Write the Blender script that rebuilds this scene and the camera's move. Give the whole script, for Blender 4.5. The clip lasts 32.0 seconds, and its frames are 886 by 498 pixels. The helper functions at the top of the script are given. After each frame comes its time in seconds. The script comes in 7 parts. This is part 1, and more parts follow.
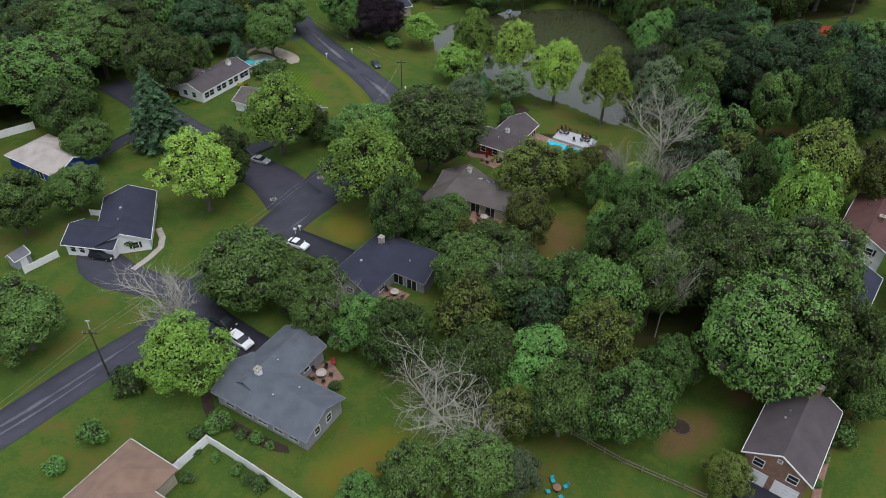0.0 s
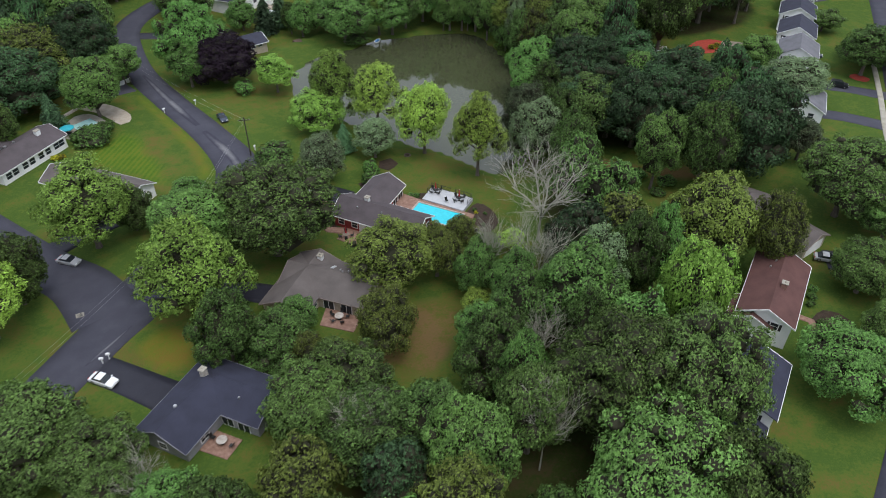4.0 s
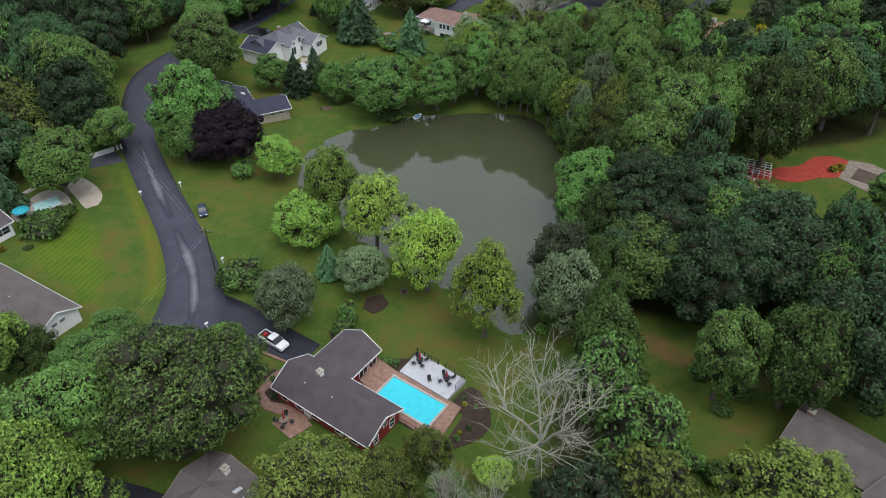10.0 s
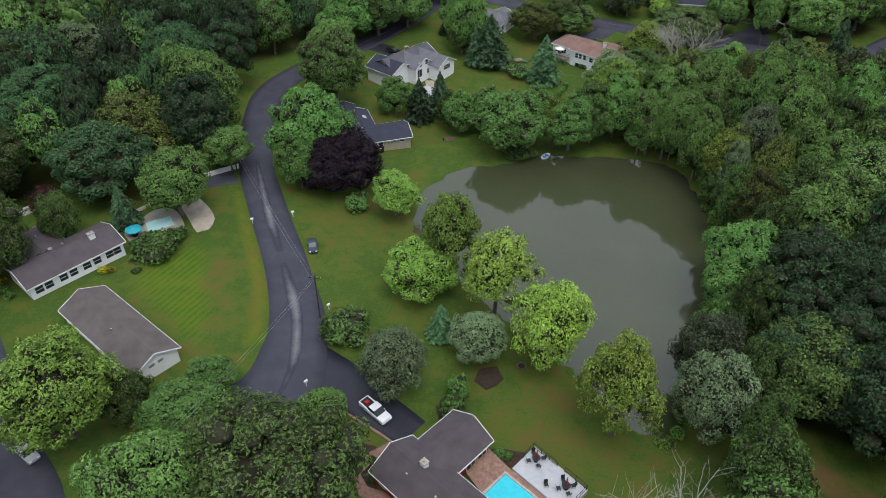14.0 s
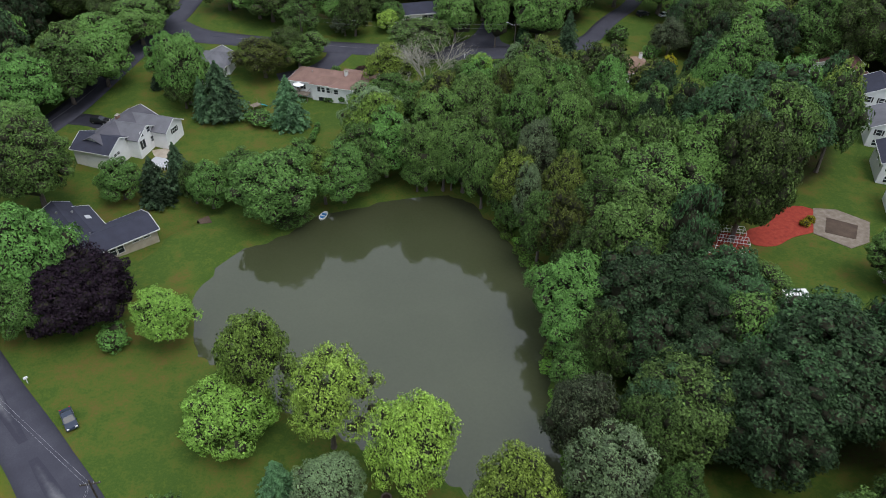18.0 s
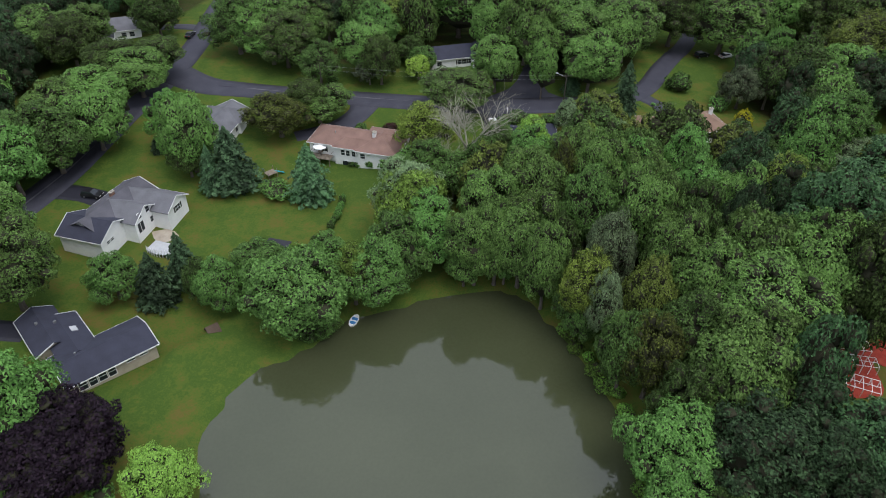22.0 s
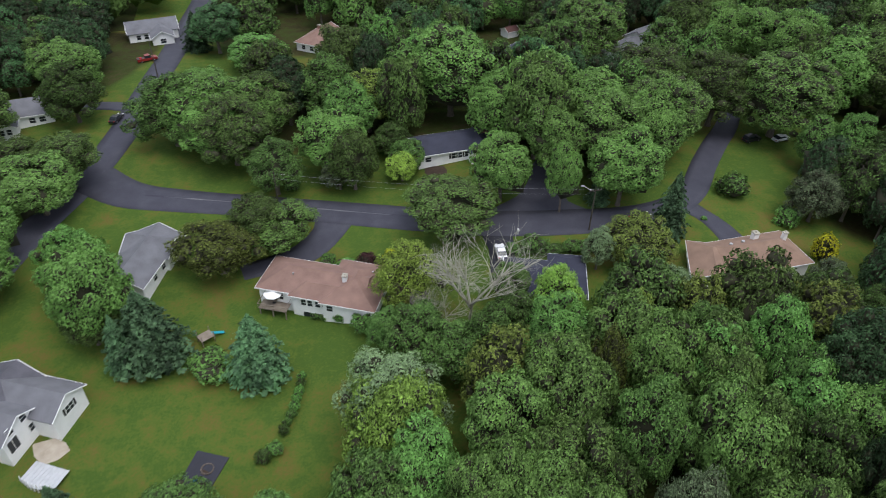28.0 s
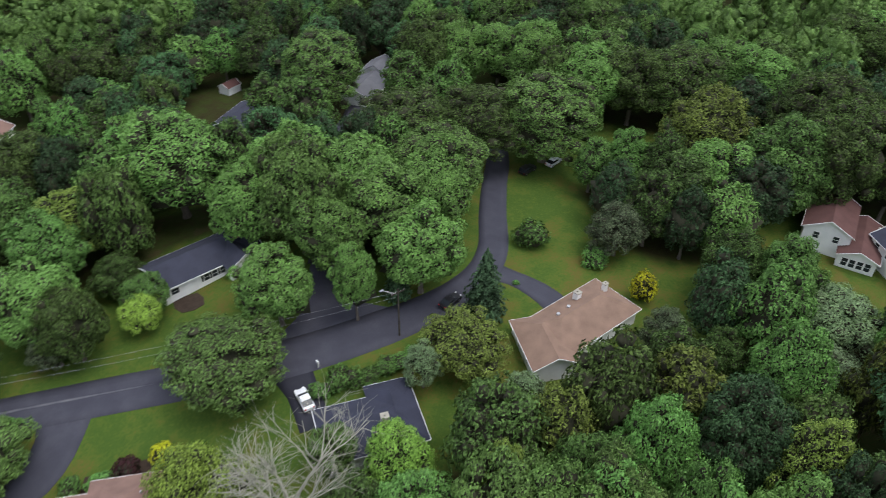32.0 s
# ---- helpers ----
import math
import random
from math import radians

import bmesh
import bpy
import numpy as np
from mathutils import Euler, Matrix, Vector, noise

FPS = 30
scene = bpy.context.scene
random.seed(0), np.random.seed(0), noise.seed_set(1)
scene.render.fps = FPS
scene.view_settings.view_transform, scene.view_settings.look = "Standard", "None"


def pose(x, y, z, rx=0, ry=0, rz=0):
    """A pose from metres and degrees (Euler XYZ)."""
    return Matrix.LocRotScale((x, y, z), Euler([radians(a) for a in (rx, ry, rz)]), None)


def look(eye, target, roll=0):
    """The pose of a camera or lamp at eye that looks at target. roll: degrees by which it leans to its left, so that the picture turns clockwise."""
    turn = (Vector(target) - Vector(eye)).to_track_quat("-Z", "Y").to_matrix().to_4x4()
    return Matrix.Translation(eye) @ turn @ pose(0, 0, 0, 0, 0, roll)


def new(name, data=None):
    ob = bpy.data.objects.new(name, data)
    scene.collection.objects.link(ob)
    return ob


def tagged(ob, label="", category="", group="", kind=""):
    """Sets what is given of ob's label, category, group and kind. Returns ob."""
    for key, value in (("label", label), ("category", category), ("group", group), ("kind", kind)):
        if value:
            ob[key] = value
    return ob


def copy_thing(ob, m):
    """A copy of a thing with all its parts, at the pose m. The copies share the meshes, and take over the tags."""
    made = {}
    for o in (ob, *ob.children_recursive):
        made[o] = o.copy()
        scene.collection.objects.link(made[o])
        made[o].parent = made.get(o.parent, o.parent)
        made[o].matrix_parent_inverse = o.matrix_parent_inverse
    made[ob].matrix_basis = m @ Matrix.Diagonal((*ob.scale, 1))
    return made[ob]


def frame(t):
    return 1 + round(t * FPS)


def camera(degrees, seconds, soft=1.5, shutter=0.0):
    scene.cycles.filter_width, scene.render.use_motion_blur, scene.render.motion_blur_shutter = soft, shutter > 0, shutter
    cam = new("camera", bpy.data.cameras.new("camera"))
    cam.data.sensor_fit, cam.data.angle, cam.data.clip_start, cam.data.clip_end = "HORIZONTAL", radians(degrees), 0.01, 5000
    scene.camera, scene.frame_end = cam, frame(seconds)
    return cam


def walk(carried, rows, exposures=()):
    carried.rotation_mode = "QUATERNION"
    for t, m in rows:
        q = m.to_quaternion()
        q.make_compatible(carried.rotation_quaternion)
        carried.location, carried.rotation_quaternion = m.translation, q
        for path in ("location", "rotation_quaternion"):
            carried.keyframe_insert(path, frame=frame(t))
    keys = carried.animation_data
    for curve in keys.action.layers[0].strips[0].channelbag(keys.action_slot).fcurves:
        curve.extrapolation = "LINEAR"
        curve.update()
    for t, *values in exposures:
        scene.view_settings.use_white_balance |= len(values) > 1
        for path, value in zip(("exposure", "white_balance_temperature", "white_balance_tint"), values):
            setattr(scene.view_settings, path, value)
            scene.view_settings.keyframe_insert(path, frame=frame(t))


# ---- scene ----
cam = camera(64.4, 32.0, soft=0.6, shutter=0.5)
EXPOSURE = 0.31
METRES, EYE, TILT, LEAN, TURN = 224.0, 76.5, -38.9, -0.41, 0.0
ROWS = [
    (0.0, 0.0, 0.0, 0.0, 0.0, 0.0, 0.0),
    (0.5, 0.0022, 0.0102, 0.0082, -0.03, -0.04, 0.07),
    (1.0, 0.0063, 0.0205, 0.0165, -0.67, -0.08, 0.64),
    (1.5, 0.0116, 0.0312, 0.0249, -1.84, -0.13, 1.57),
    (2.0, 0.0185, 0.042, 0.0336, -3.0, -0.21, 2.5),
    (2.5, 0.0266, 0.0529, 0.0425, -4.06, -0.3, 3.34),
    (3.0, 0.0357, 0.064, 0.0515, -4.88, -0.39, 3.98),
    (3.5, 0.046, 0.075, 0.0604, -5.63, -0.47, 4.6),
    (5.5, 0.0954, 0.119, 0.0953, -6.33, -0.61, 5.44),
    (6.0, 0.109, 0.1297, 0.1036, -6.27, -0.61, 5.4),
    (6.5, 0.1224, 0.1407, 0.1124, -6.52, -0.62, 5.46),
    (7.0, 0.1335, 0.1525, 0.1216, -7.26, -0.66, 5.95),
    (7.5, 0.1429, 0.1645, 0.1318, -8.16, -0.73, 6.56),
    (8.0, 0.1475, 0.1776, 0.1421, -11.21, -1.05, 8.65),
    (8.5, 0.1498, 0.1911, 0.1525, 0.37, 0.09, -0.33),
    (9.0, 0.1525, 0.2034, 0.1629, 2.01, 0.17, -1.62),
    (9.5, 0.1498, 0.2158, 0.173, 1.83, 0.29, -1.6),
    (10.0, 0.1448, 0.2276, 0.1831, 1.72, 0.43, -1.57),
    (10.5, 0.1358, 0.2386, 0.1914, 5.57, 0.63, -4.62),
    (11.0, 0.1333, 0.2475, 0.1987, 8.61, 0.46, -6.75),
    (11.5, 0.1288, 0.2542, 0.2043, 8.87, 0.47, -6.96),
    (12.0, 0.1256, 0.2594, 0.2083, 8.99, 0.47, -7.05),
    (12.5, 0.1229, 0.2636, 0.212, 9.08, 0.4, -7.12),
    (13.0, 0.1208, 0.2678, 0.2157, 9.19, 0.35, -7.2),
    (13.5, 0.1186, 0.2724, 0.2195, 9.27, 0.19, -7.26),
    (14.0, 0.1164, 0.2781, 0.2241, 9.35, 0.13, -7.33),
    (14.5, 0.1086, 0.2846, 0.229, 11.37, -0.12, -9.13),
    (16.5, 0.1022, 0.3238, 0.2607, 18.2, -1.36, -14.07),
    (17.0, 0.0963, 0.3354, 0.2687, 6.97, 0.48, -5.71),
    (17.5, 0.0895, 0.3468, 0.2773, -3.98, 0.63, 2.78),
    (18.0, 0.079, 0.3575, 0.2886, -10.38, -0.15, 7.4),
    (18.5, 0.0753, 0.3695, 0.2981, -10.27, -0.08, 7.47),
    (19.0, 0.0725, 0.3815, 0.308, -10.18, -0.02, 7.52),
    (19.5, 0.0709, 0.3938, 0.3177, -10.07, 0.07, 7.56),
    (20.0, 0.0696, 0.4065, 0.3278, -10.06, 0.13, 7.57),
    (20.5, 0.0696, 0.4192, 0.338, -10.0, 0.19, 7.58),
    (21.0, 0.0704, 0.4322, 0.3484, -9.94, 0.23, 7.57),
    (21.5, 0.0717, 0.4454, 0.3588, -9.89, 0.28, 7.56),
    (22.0, 0.0734, 0.4584, 0.3695, -9.84, 0.28, 7.56),
    (22.5, 0.0757, 0.4715, 0.3797, -9.78, 0.35, 7.53),
    (23.0, 0.0784, 0.4847, 0.3903, -9.71, 0.38, 7.49),
    (23.5, 0.0814, 0.4977, 0.4012, -9.64, 0.36, 7.47),
    (24.0, 0.0843, 0.5109, 0.4118, -9.6, 0.39, 7.43),
    (24.5, 0.0875, 0.5241, 0.4228, -9.56, 0.37, 7.39),
    (25.0, 0.0909, 0.5372, 0.434, -9.47, 0.32, 7.41),
    (25.5, 0.0943, 0.5509, 0.4445, -9.44, 0.37, 7.34),
    (27.5, 0.1077, 0.6037, 0.4871, -9.29, 0.4, 7.11),
    (28.0, 0.113, 0.6169, 0.4967, -11.0, 0.22, 8.51),
    (28.5, 0.1163, 0.6299, 0.5074, -12.92, -0.12, 9.98),
    (29.0, 0.1194, 0.6437, 0.5176, -18.12, -1.2, 13.73),
    (29.5, 0.1228, 0.6567, 0.5288, -22.87, -2.59, 16.96),
    (30.0, 0.1255, 0.67, 0.5399, -26.82, -3.87, 19.42),
    (30.5, 0.1305, 0.6825, 0.5504, -26.73, -3.83, 19.46),
    (31.0, 0.1363, 0.6948, 0.5602, -26.97, -3.87, 19.67),
    (31.5, 0.1429, 0.7067, 0.5693, -28.07, -4.19, 20.39),
    (32.0, 0.1512, 0.7176, 0.5771, -31.39, -5.32, 22.51),
]
walk(cam, [(t, pose(0, 0, EYE, TILT, LEAN, TURN) @ pose(METRES * x, METRES * y, METRES * z, 90 + pitch, roll, yaw)) for t, x, y, z, yaw, pitch, roll in ROWS],
     ((0.0, EXPOSURE - 0.46), (3.0, EXPOSURE - 0.26), (8.0, EXPOSURE - 0.2), (13.0, EXPOSURE - 0.36), (21.0, EXPOSURE - 0.3), (25.0, EXPOSURE - 0.18), (32.0, EXPOSURE - 0.1)))
# ---- terrain and outlines used everywhere below ----
WATER = -3.2
HILLS = ((-30, 45, 3, 50), (60, 50, 3, 45), (35, 180, -3.2, 48), (-10, 225, -3.6, 42), (25, 262, -2.2, 16),
         (90, 290, 4.5, 55), (-10, 335, 4, 42), (105, 140, 3, 48))
SHORE = ((-2, 192), (-2, 198), (1, 203), (6.5, 208.5), (13, 211), (19.5, 216), (30.5, 218), (40, 219), (48.5, 217), (53, 206),
         (55.3, 192), (55.8, 183), (52, 175), (50, 167), (47.5, 157), (46.5, 149), (43.5, 144.3), (40, 145), (36, 149), (31, 155), (26, 157),
         (16, 166), (6, 176), (-1, 184))


def smooth(points, closed=False, step=1.5):
    """A Catmull-Rom line through the points, resampled to about that step."""
    p = [Vector(q[:2]) for q in points]
    n, out = len(p), []
    for i in range(n if closed else n - 1):
        if closed:
            a, b, c, d = p[i - 1], p[i], p[(i + 1) % n], p[(i + 2) % n]
        else:
            a, b, c, d = p[max(i - 1, 0)], p[i], p[i + 1], p[min(i + 2, n - 1)]
        k = max(1, int((c - b).length / step))
        for j in range(k):
            t = j / k
            out.append(0.5 * ((2 * b) + (c - a) * t + (2 * a - 5 * b + 4 * c - d) * t * t + (3 * b - a - 3 * c + d) * t ** 3))
    if not closed:
        out.append(p[-1].copy())
    return out


shore_line = np.array([tuple(q) for q in smooth(SHORE, True, 2.0)])


def inside(poly, x, y):
    x1, y1 = poly[:, 0], poly[:, 1]
    x2, y2 = np.roll(x1, -1), np.roll(y1, -1)
    with np.errstate(divide="ignore", invalid="ignore"):
        cross = ((y1 > y) != (y2 > y)) & (x < (x2 - x1) * (y - y1) / (y2 - y1) + x1)
    return bool(cross.sum() % 2)


def shore_distance(x, y):
    """Metres to the pond's edge, negative on the water."""
    d = float(np.sqrt(((shore_line - (x, y)) ** 2).sum(1).min()))
    return -d if inside(shore_line, x, y) else d


def hills(x, y):
    return sum(h * math.exp(-((x - a) ** 2 + (y - b) ** 2) / (r * r)) for a, b, h, r in HILLS)


def level(x, y):
    """The ground's height."""
    z = hills(x, y)
    if -20 < x < 75 and 125 < y < 235:
        s = shore_distance(x, y)
        if s < 0:
            return WATER + max(0.35 * s, -1.4)
        if s < 14:
            return max(WATER + min(0.35 * s, 0.35), min(z, WATER + 0.3 * s))
    return z


# ---- world and sun ----
world = bpy.data.worlds.new("overcast_sky")
scene.world = world
world.use_nodes = True
wn, wl = world.node_tree.nodes, world.node_tree.links
sky = wn.new("ShaderNodeTexSky")
sky.sky_type, sky.sun_disc = "NISHITA", False
sky.sun_elevation, sky.sun_rotation = radians(68), radians(149)
sky.dust_density, sky.air_density = 4.0, 1.0
soften = wn.new("ShaderNodeHueSaturation")
soften.inputs["Saturation"].default_value = 0.7
wl.new(sky.outputs[0], soften.inputs["Color"])
# the cloud deck: grey, brighter overhead than at the horizon
where, split, rise, deck, cover = wn.new("ShaderNodeTexCoord"), wn.new("ShaderNodeSeparateXYZ"), wn.new("ShaderNodeMapRange"), wn.new("ShaderNodeMix"), wn.new("ShaderNodeMix")
wl.new(where.outputs["Generated"], split.inputs[0])
wl.new(split.outputs["Z"], rise.inputs["Value"])
rise.inputs["From Max"].default_value = 0.8
deck.data_type = cover.data_type = "RGBA"
wl.new(rise.outputs[0], deck.inputs["Factor"])
deck.inputs[6].default_value, deck.inputs[7].default_value = (4.2, 4.6, 5.3, 1), (9.6, 10.4, 12.0, 1)
cover.inputs["Factor"].default_value = 0.8
wl.new(soften.outputs[0], cover.inputs[6])
wl.new(deck.outputs[2], cover.inputs[7])
wl.new(cover.outputs[2], wn["Background"].inputs["Color"])
wn["Background"].inputs["Strength"].default_value = 0.14
sun = new("sun", bpy.data.lights.new("sun", "SUN"))
sun.data.energy, sun.data.angle, sun.data.color = 1.5, radians(34), (1.0, 0.98, 0.95)
sun.matrix_world = look((20, -34, 100), (0, 0, 0))

# ---- materials ----


def surface(name, colours, scale=1.0, rough=0.85, bump=0.2, fine=12.0, metal=0.0, island=0.0, each=0.0, wave=None, through_leaf=0.0, coat=0.0, stretch=(1, 1, 1)):
    """Colours run over a noise of that scale (metres to the minus one) with a finer one on top. island, each: variation from loose piece
    to loose piece and from object to object. wave: (scale, depth, angle) for courses or mown stripes."""
    m = bpy.data.materials.new(name)
    m.use_nodes = True
    n, l = m.node_tree.nodes, m.node_tree.links
    bsdf = n["Principled BSDF"]
    bsdf.inputs["Roughness"].default_value, bsdf.inputs["Metallic"].default_value = rough, metal
    bsdf.inputs["Coat Weight"].default_value = coat
    bsdf.inputs["Specular IOR Level"].default_value = 0.35
    geo = n.new("ShaderNodeNewGeometry")
    if each or island:
        tex = n.new("ShaderNodeTexCoord")
        where = tex.outputs["Object"]
    else:
        where = geo.outputs["Position"]
    mapping = n.new("ShaderNodeMapping")
    mapping.inputs["Scale"].default_value = stretch
    l.new(where, mapping.inputs[0])
    big, small = n.new("ShaderNodeTexNoise"), n.new("ShaderNodeTexNoise")
    big.inputs["Scale"].default_value, big.inputs["Detail"].default_value = scale, 5
    small.inputs["Scale"].default_value, small.inputs["Detail"].default_value = scale * fine, 4
    l.new(mapping.outputs[0], big.inputs[0])
    l.new(mapping.outputs[0], small.inputs[0])
    mixn = n.new("ShaderNodeMath")
    mixn.operation = "MULTIPLY_ADD"
    mixn.inputs[1].default_value = 0.35
    l.new(small.outputs[0], mixn.inputs[0])
    half = n.new("ShaderNodeMath")
    half.operation = "MULTIPLY"
    half.inputs[1].default_value = 0.65
    l.new(big.outputs[0], half.inputs[0])
    l.new(half.outputs[0], mixn.inputs[2])
    value = mixn.outputs[0]
    for source, amount in ((geo.outputs["Random Per Island"], island), (n.new("ShaderNodeObjectInfo").outputs["Random"] if each else None, each)):
        if amount:
            centre = n.new("ShaderNodeMath")
            centre.operation = "SUBTRACT"
            centre.inputs[1].default_value = 0.5
            l.new(source, centre.inputs[0])
            add = n.new("ShaderNodeMath")
            add.operation = "MULTIPLY_ADD"
            add.inputs[1].default_value = amount
            l.new(centre.outputs[0], add.inputs[0])
            l.new(value, add.inputs[2])
            value = add.outputs[0]
    if wave:
        turn = n.new("ShaderNodeMapping")
        turn.inputs["Rotation"].default_value = wave[2]
        l.new(where, turn.inputs[0])
        w = n.new("ShaderNodeTexWave")
        w.inputs["Scale"].default_value, w.inputs["Distortion"].default_value = wave[0], wave[3] if len(wave) > 3 else 0.4
        w.inputs["Detail Scale"].default_value = 0.4
        l.new(turn.outputs[0], w.inputs[0])
        add = n.new("ShaderNodeMath")
        add.operation = "MULTIPLY_ADD"
        add.inputs[1].default_value = wave[1]
        l.new(w.outputs["Fac"], add.inputs[0])
        less = n.new("ShaderNodeMath")
        less.operation = "SUBTRACT"
        less.inputs[1].default_value = wave[1] / 2
        l.new(value, less.inputs[0])
        l.new(less.outputs[0], add.inputs[2])
        value = add.outputs[0]
    ramp = n.new("ShaderNodeValToRGB")
    k = len(colours)
    while len(ramp.color_ramp.elements) < k:
        ramp.color_ramp.elements.new(0.5)
    for i, c in enumerate(colours):
        ramp.color_ramp.elements[i].position = 0.27 + 0.46 * i / max(k - 1, 1)
        ramp.color_ramp.elements[i].color = (*c, 1)
    l.new(value, ramp.inputs[0])
    l.new(ramp.outputs[0], bsdf.inputs["Base Color"])
    if bump:
        b = n.new("ShaderNodeBump")
        b.inputs["Strength"].default_value, b.inputs["Distance"].default_value = bump, 0.1
        l.new(value, b.inputs["Height"])
        l.new(b.outputs[0], bsdf.inputs["Normal"])
    if through_leaf:
        tr, mixs = n.new("ShaderNodeBsdfTranslucent"), n.new("ShaderNodeMixShader")
        mixs.inputs[0].default_value = through_leaf
        l.new(ramp.outputs[0], tr.inputs["Color"])
        l.new(bsdf.outputs[0], mixs.inputs[1])
        l.new(tr.outputs[0], mixs.inputs[2])
        l.new(mixs.outputs[0], n["Material Output"].inputs["Surface"])
    return m


def plain(name, colour, rough=0.6, metal=0.0, coat=0.0):
    a = tuple(c * 0.85 for c in colour)
    b = tuple(min(1, c * 1.1) for c in colour)
    return surface(name, (a, colour, b), 2.0, rough, 0.02, 8, metal, coat=coat)


M = {}


def turf(name, colours, stripes=None, fade=None, grain=1.0):
    """Grass in three scales: broad yellowed and mossy areas, patches a few metres wide, and blades. stripes: (per metre, depth, degrees).
    fade: the colours of the surface that it passes into where the mesh's 'fade' attribute falls towards its border."""
    m = surface(name, colours, 0.045, 0.95, 0.0, 9)
    n, l = m.node_tree.nodes, m.node_tree.links
    ramp = [q for q in n if q.type == "VALTORGB"][0]
    bsdf = n["Principled BSDF"]
    bsdf.inputs["Specular IOR Level"].default_value = 0.1
    geo = [q for q in n if q.type == "NEW_GEOMETRY"][0]
    mid, blade = n.new("ShaderNodeTexNoise"), n.new("ShaderNodeTexNoise")
    mid.inputs["Scale"].default_value, mid.inputs["Detail"].default_value, mid.inputs["Roughness"].default_value = 0.22, 6, 0.65
    blade.inputs["Scale"].default_value, blade.inputs["Detail"].default_value, blade.inputs["Roughness"].default_value = 2.6, 5, 0.75
    for q in (mid, blade):
        l.new(geo.outputs["Position"], q.inputs[0])
    old = ramp.inputs[0].links[0].from_socket
    total = old
    for source, amount in ((mid.outputs[0], 0.95), (blade.outputs[0], 0.75 * grain)):
        less, add = n.new("ShaderNodeMath"), n.new("ShaderNodeMath")
        less.operation, add.operation = "SUBTRACT", "MULTIPLY_ADD"
        less.inputs[1].default_value, add.inputs[1].default_value = 0.5, amount
        l.new(source, less.inputs[0])
        l.new(less.outputs[0], add.inputs[0])
        l.new(total, add.inputs[2])
        total = add.outputs[0]
    plain_value = total
    if stripes:
        turn, w = n.new("ShaderNodeMapping"), n.new("ShaderNodeTexWave")
        turn.inputs["Rotation"].default_value = (0, 0, radians(stripes[2]))
        w.inputs["Scale"].default_value, w.inputs["Distortion"].default_value, w.inputs["Detail Scale"].default_value = stripes[0], 1.5, 0.3
        l.new(geo.outputs["Position"], turn.inputs[0])
        l.new(turn.outputs[0], w.inputs[0])
        less, add = n.new("ShaderNodeMath"), n.new("ShaderNodeMath")
        less.operation, add.operation = "SUBTRACT", "MULTIPLY_ADD"
        less.inputs[1].default_value, add.inputs[1].default_value = 0.5, stripes[1]
        l.new(w.outputs["Fac"], less.inputs[0])
        l.new(less.outputs[0], add.inputs[0])
        l.new(total, add.inputs[2])
        total = add.outputs[0]
    l.new(total, ramp.inputs[0])
    b = n.new("ShaderNodeBump")
    b.inputs["Strength"].default_value, b.inputs["Distance"].default_value = 0.5, 0.25
    l.new(blade.outputs[0], b.inputs["Height"])
    l.new(b.outputs[0], bsdf.inputs["Normal"])
    if fade:
        thin(m, mid.outputs[0], ramp, fade, plain_value)
    return m


LAWN = ((0.106, 0.090, 0.024), (0.086, 0.100, 0.020), (0.066, 0.104, 0.018), (0.042, 0.082, 0.015), (0.076, 0.110, 0.019))


def thin(m, rough_edge, ramp, under, value):
    """Lets a draped layer pass into the surface round it towards its border, in an uneven line."""
    n, l = m.node_tree.nodes, m.node_tree.links
    att, add, sharp, other, mixc = n.new("ShaderNodeAttribute"), n.new("ShaderNodeMath"), n.new("ShaderNodeMapRange"), n.new("ShaderNodeValToRGB"), n.new("ShaderNodeMix")
    att.attribute_name = "fade"
    add.operation = "MULTIPLY_ADD"
    add.inputs[1].default_value = 0.9
    l.new(rough_edge, add.inputs[0])
    l.new(att.outputs["Fac"], add.inputs[2])
    sharp.inputs["From Min"].default_value, sharp.inputs["From Max"].default_value = 0.55, 1.1
    l.new(add.outputs[0], sharp.inputs["Value"])
    while len(other.color_ramp.elements) < len(under):
        other.color_ramp.elements.new(0.5)
    for i, c in enumerate(under):
        other.color_ramp.elements[i].position, other.color_ramp.elements[i].color = 0.27 + 0.46 * i / (len(under) - 1), (*c, 1)
    l.new(value, other.inputs[0])
    mixc.data_type = "RGBA"
    l.new(sharp.outputs[0], mixc.inputs["Factor"])
    l.new(other.outputs[0], mixc.inputs[6])
    l.new(ramp.outputs[0], mixc.inputs[7])
    l.new(mixc.outputs[2], n["Principled BSDF"].inputs["Base Color"])


M["lawn"] = turf("lawn_grass", LAWN)
M["dry_grass"] = turf("dry_grass", ((0.140, 0.104, 0.020), (0.118, 0.114, 0.017), (0.096, 0.120, 0.015), (0.082, 0.122, 0.014)), fade=LAWN)
M["mown"] = turf("mown_grass", ((0.096, 0.124, 0.014), (0.076, 0.124, 0.013), (0.058, 0.112, 0.011), (0.046, 0.096, 0.010)), (0.30, 0.30, 14), fade=LAWN)
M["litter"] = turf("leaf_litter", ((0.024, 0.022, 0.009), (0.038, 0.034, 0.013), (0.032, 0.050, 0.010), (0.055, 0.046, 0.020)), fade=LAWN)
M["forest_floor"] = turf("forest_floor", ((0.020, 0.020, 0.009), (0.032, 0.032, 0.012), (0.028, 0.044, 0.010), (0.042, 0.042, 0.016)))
M["dirt"] = turf("bare_earth", ((0.066, 0.100, 0.014), (0.095, 0.088, 0.022), (0.135, 0.085, 0.038), (0.100, 0.080, 0.028)), fade=LAWN)
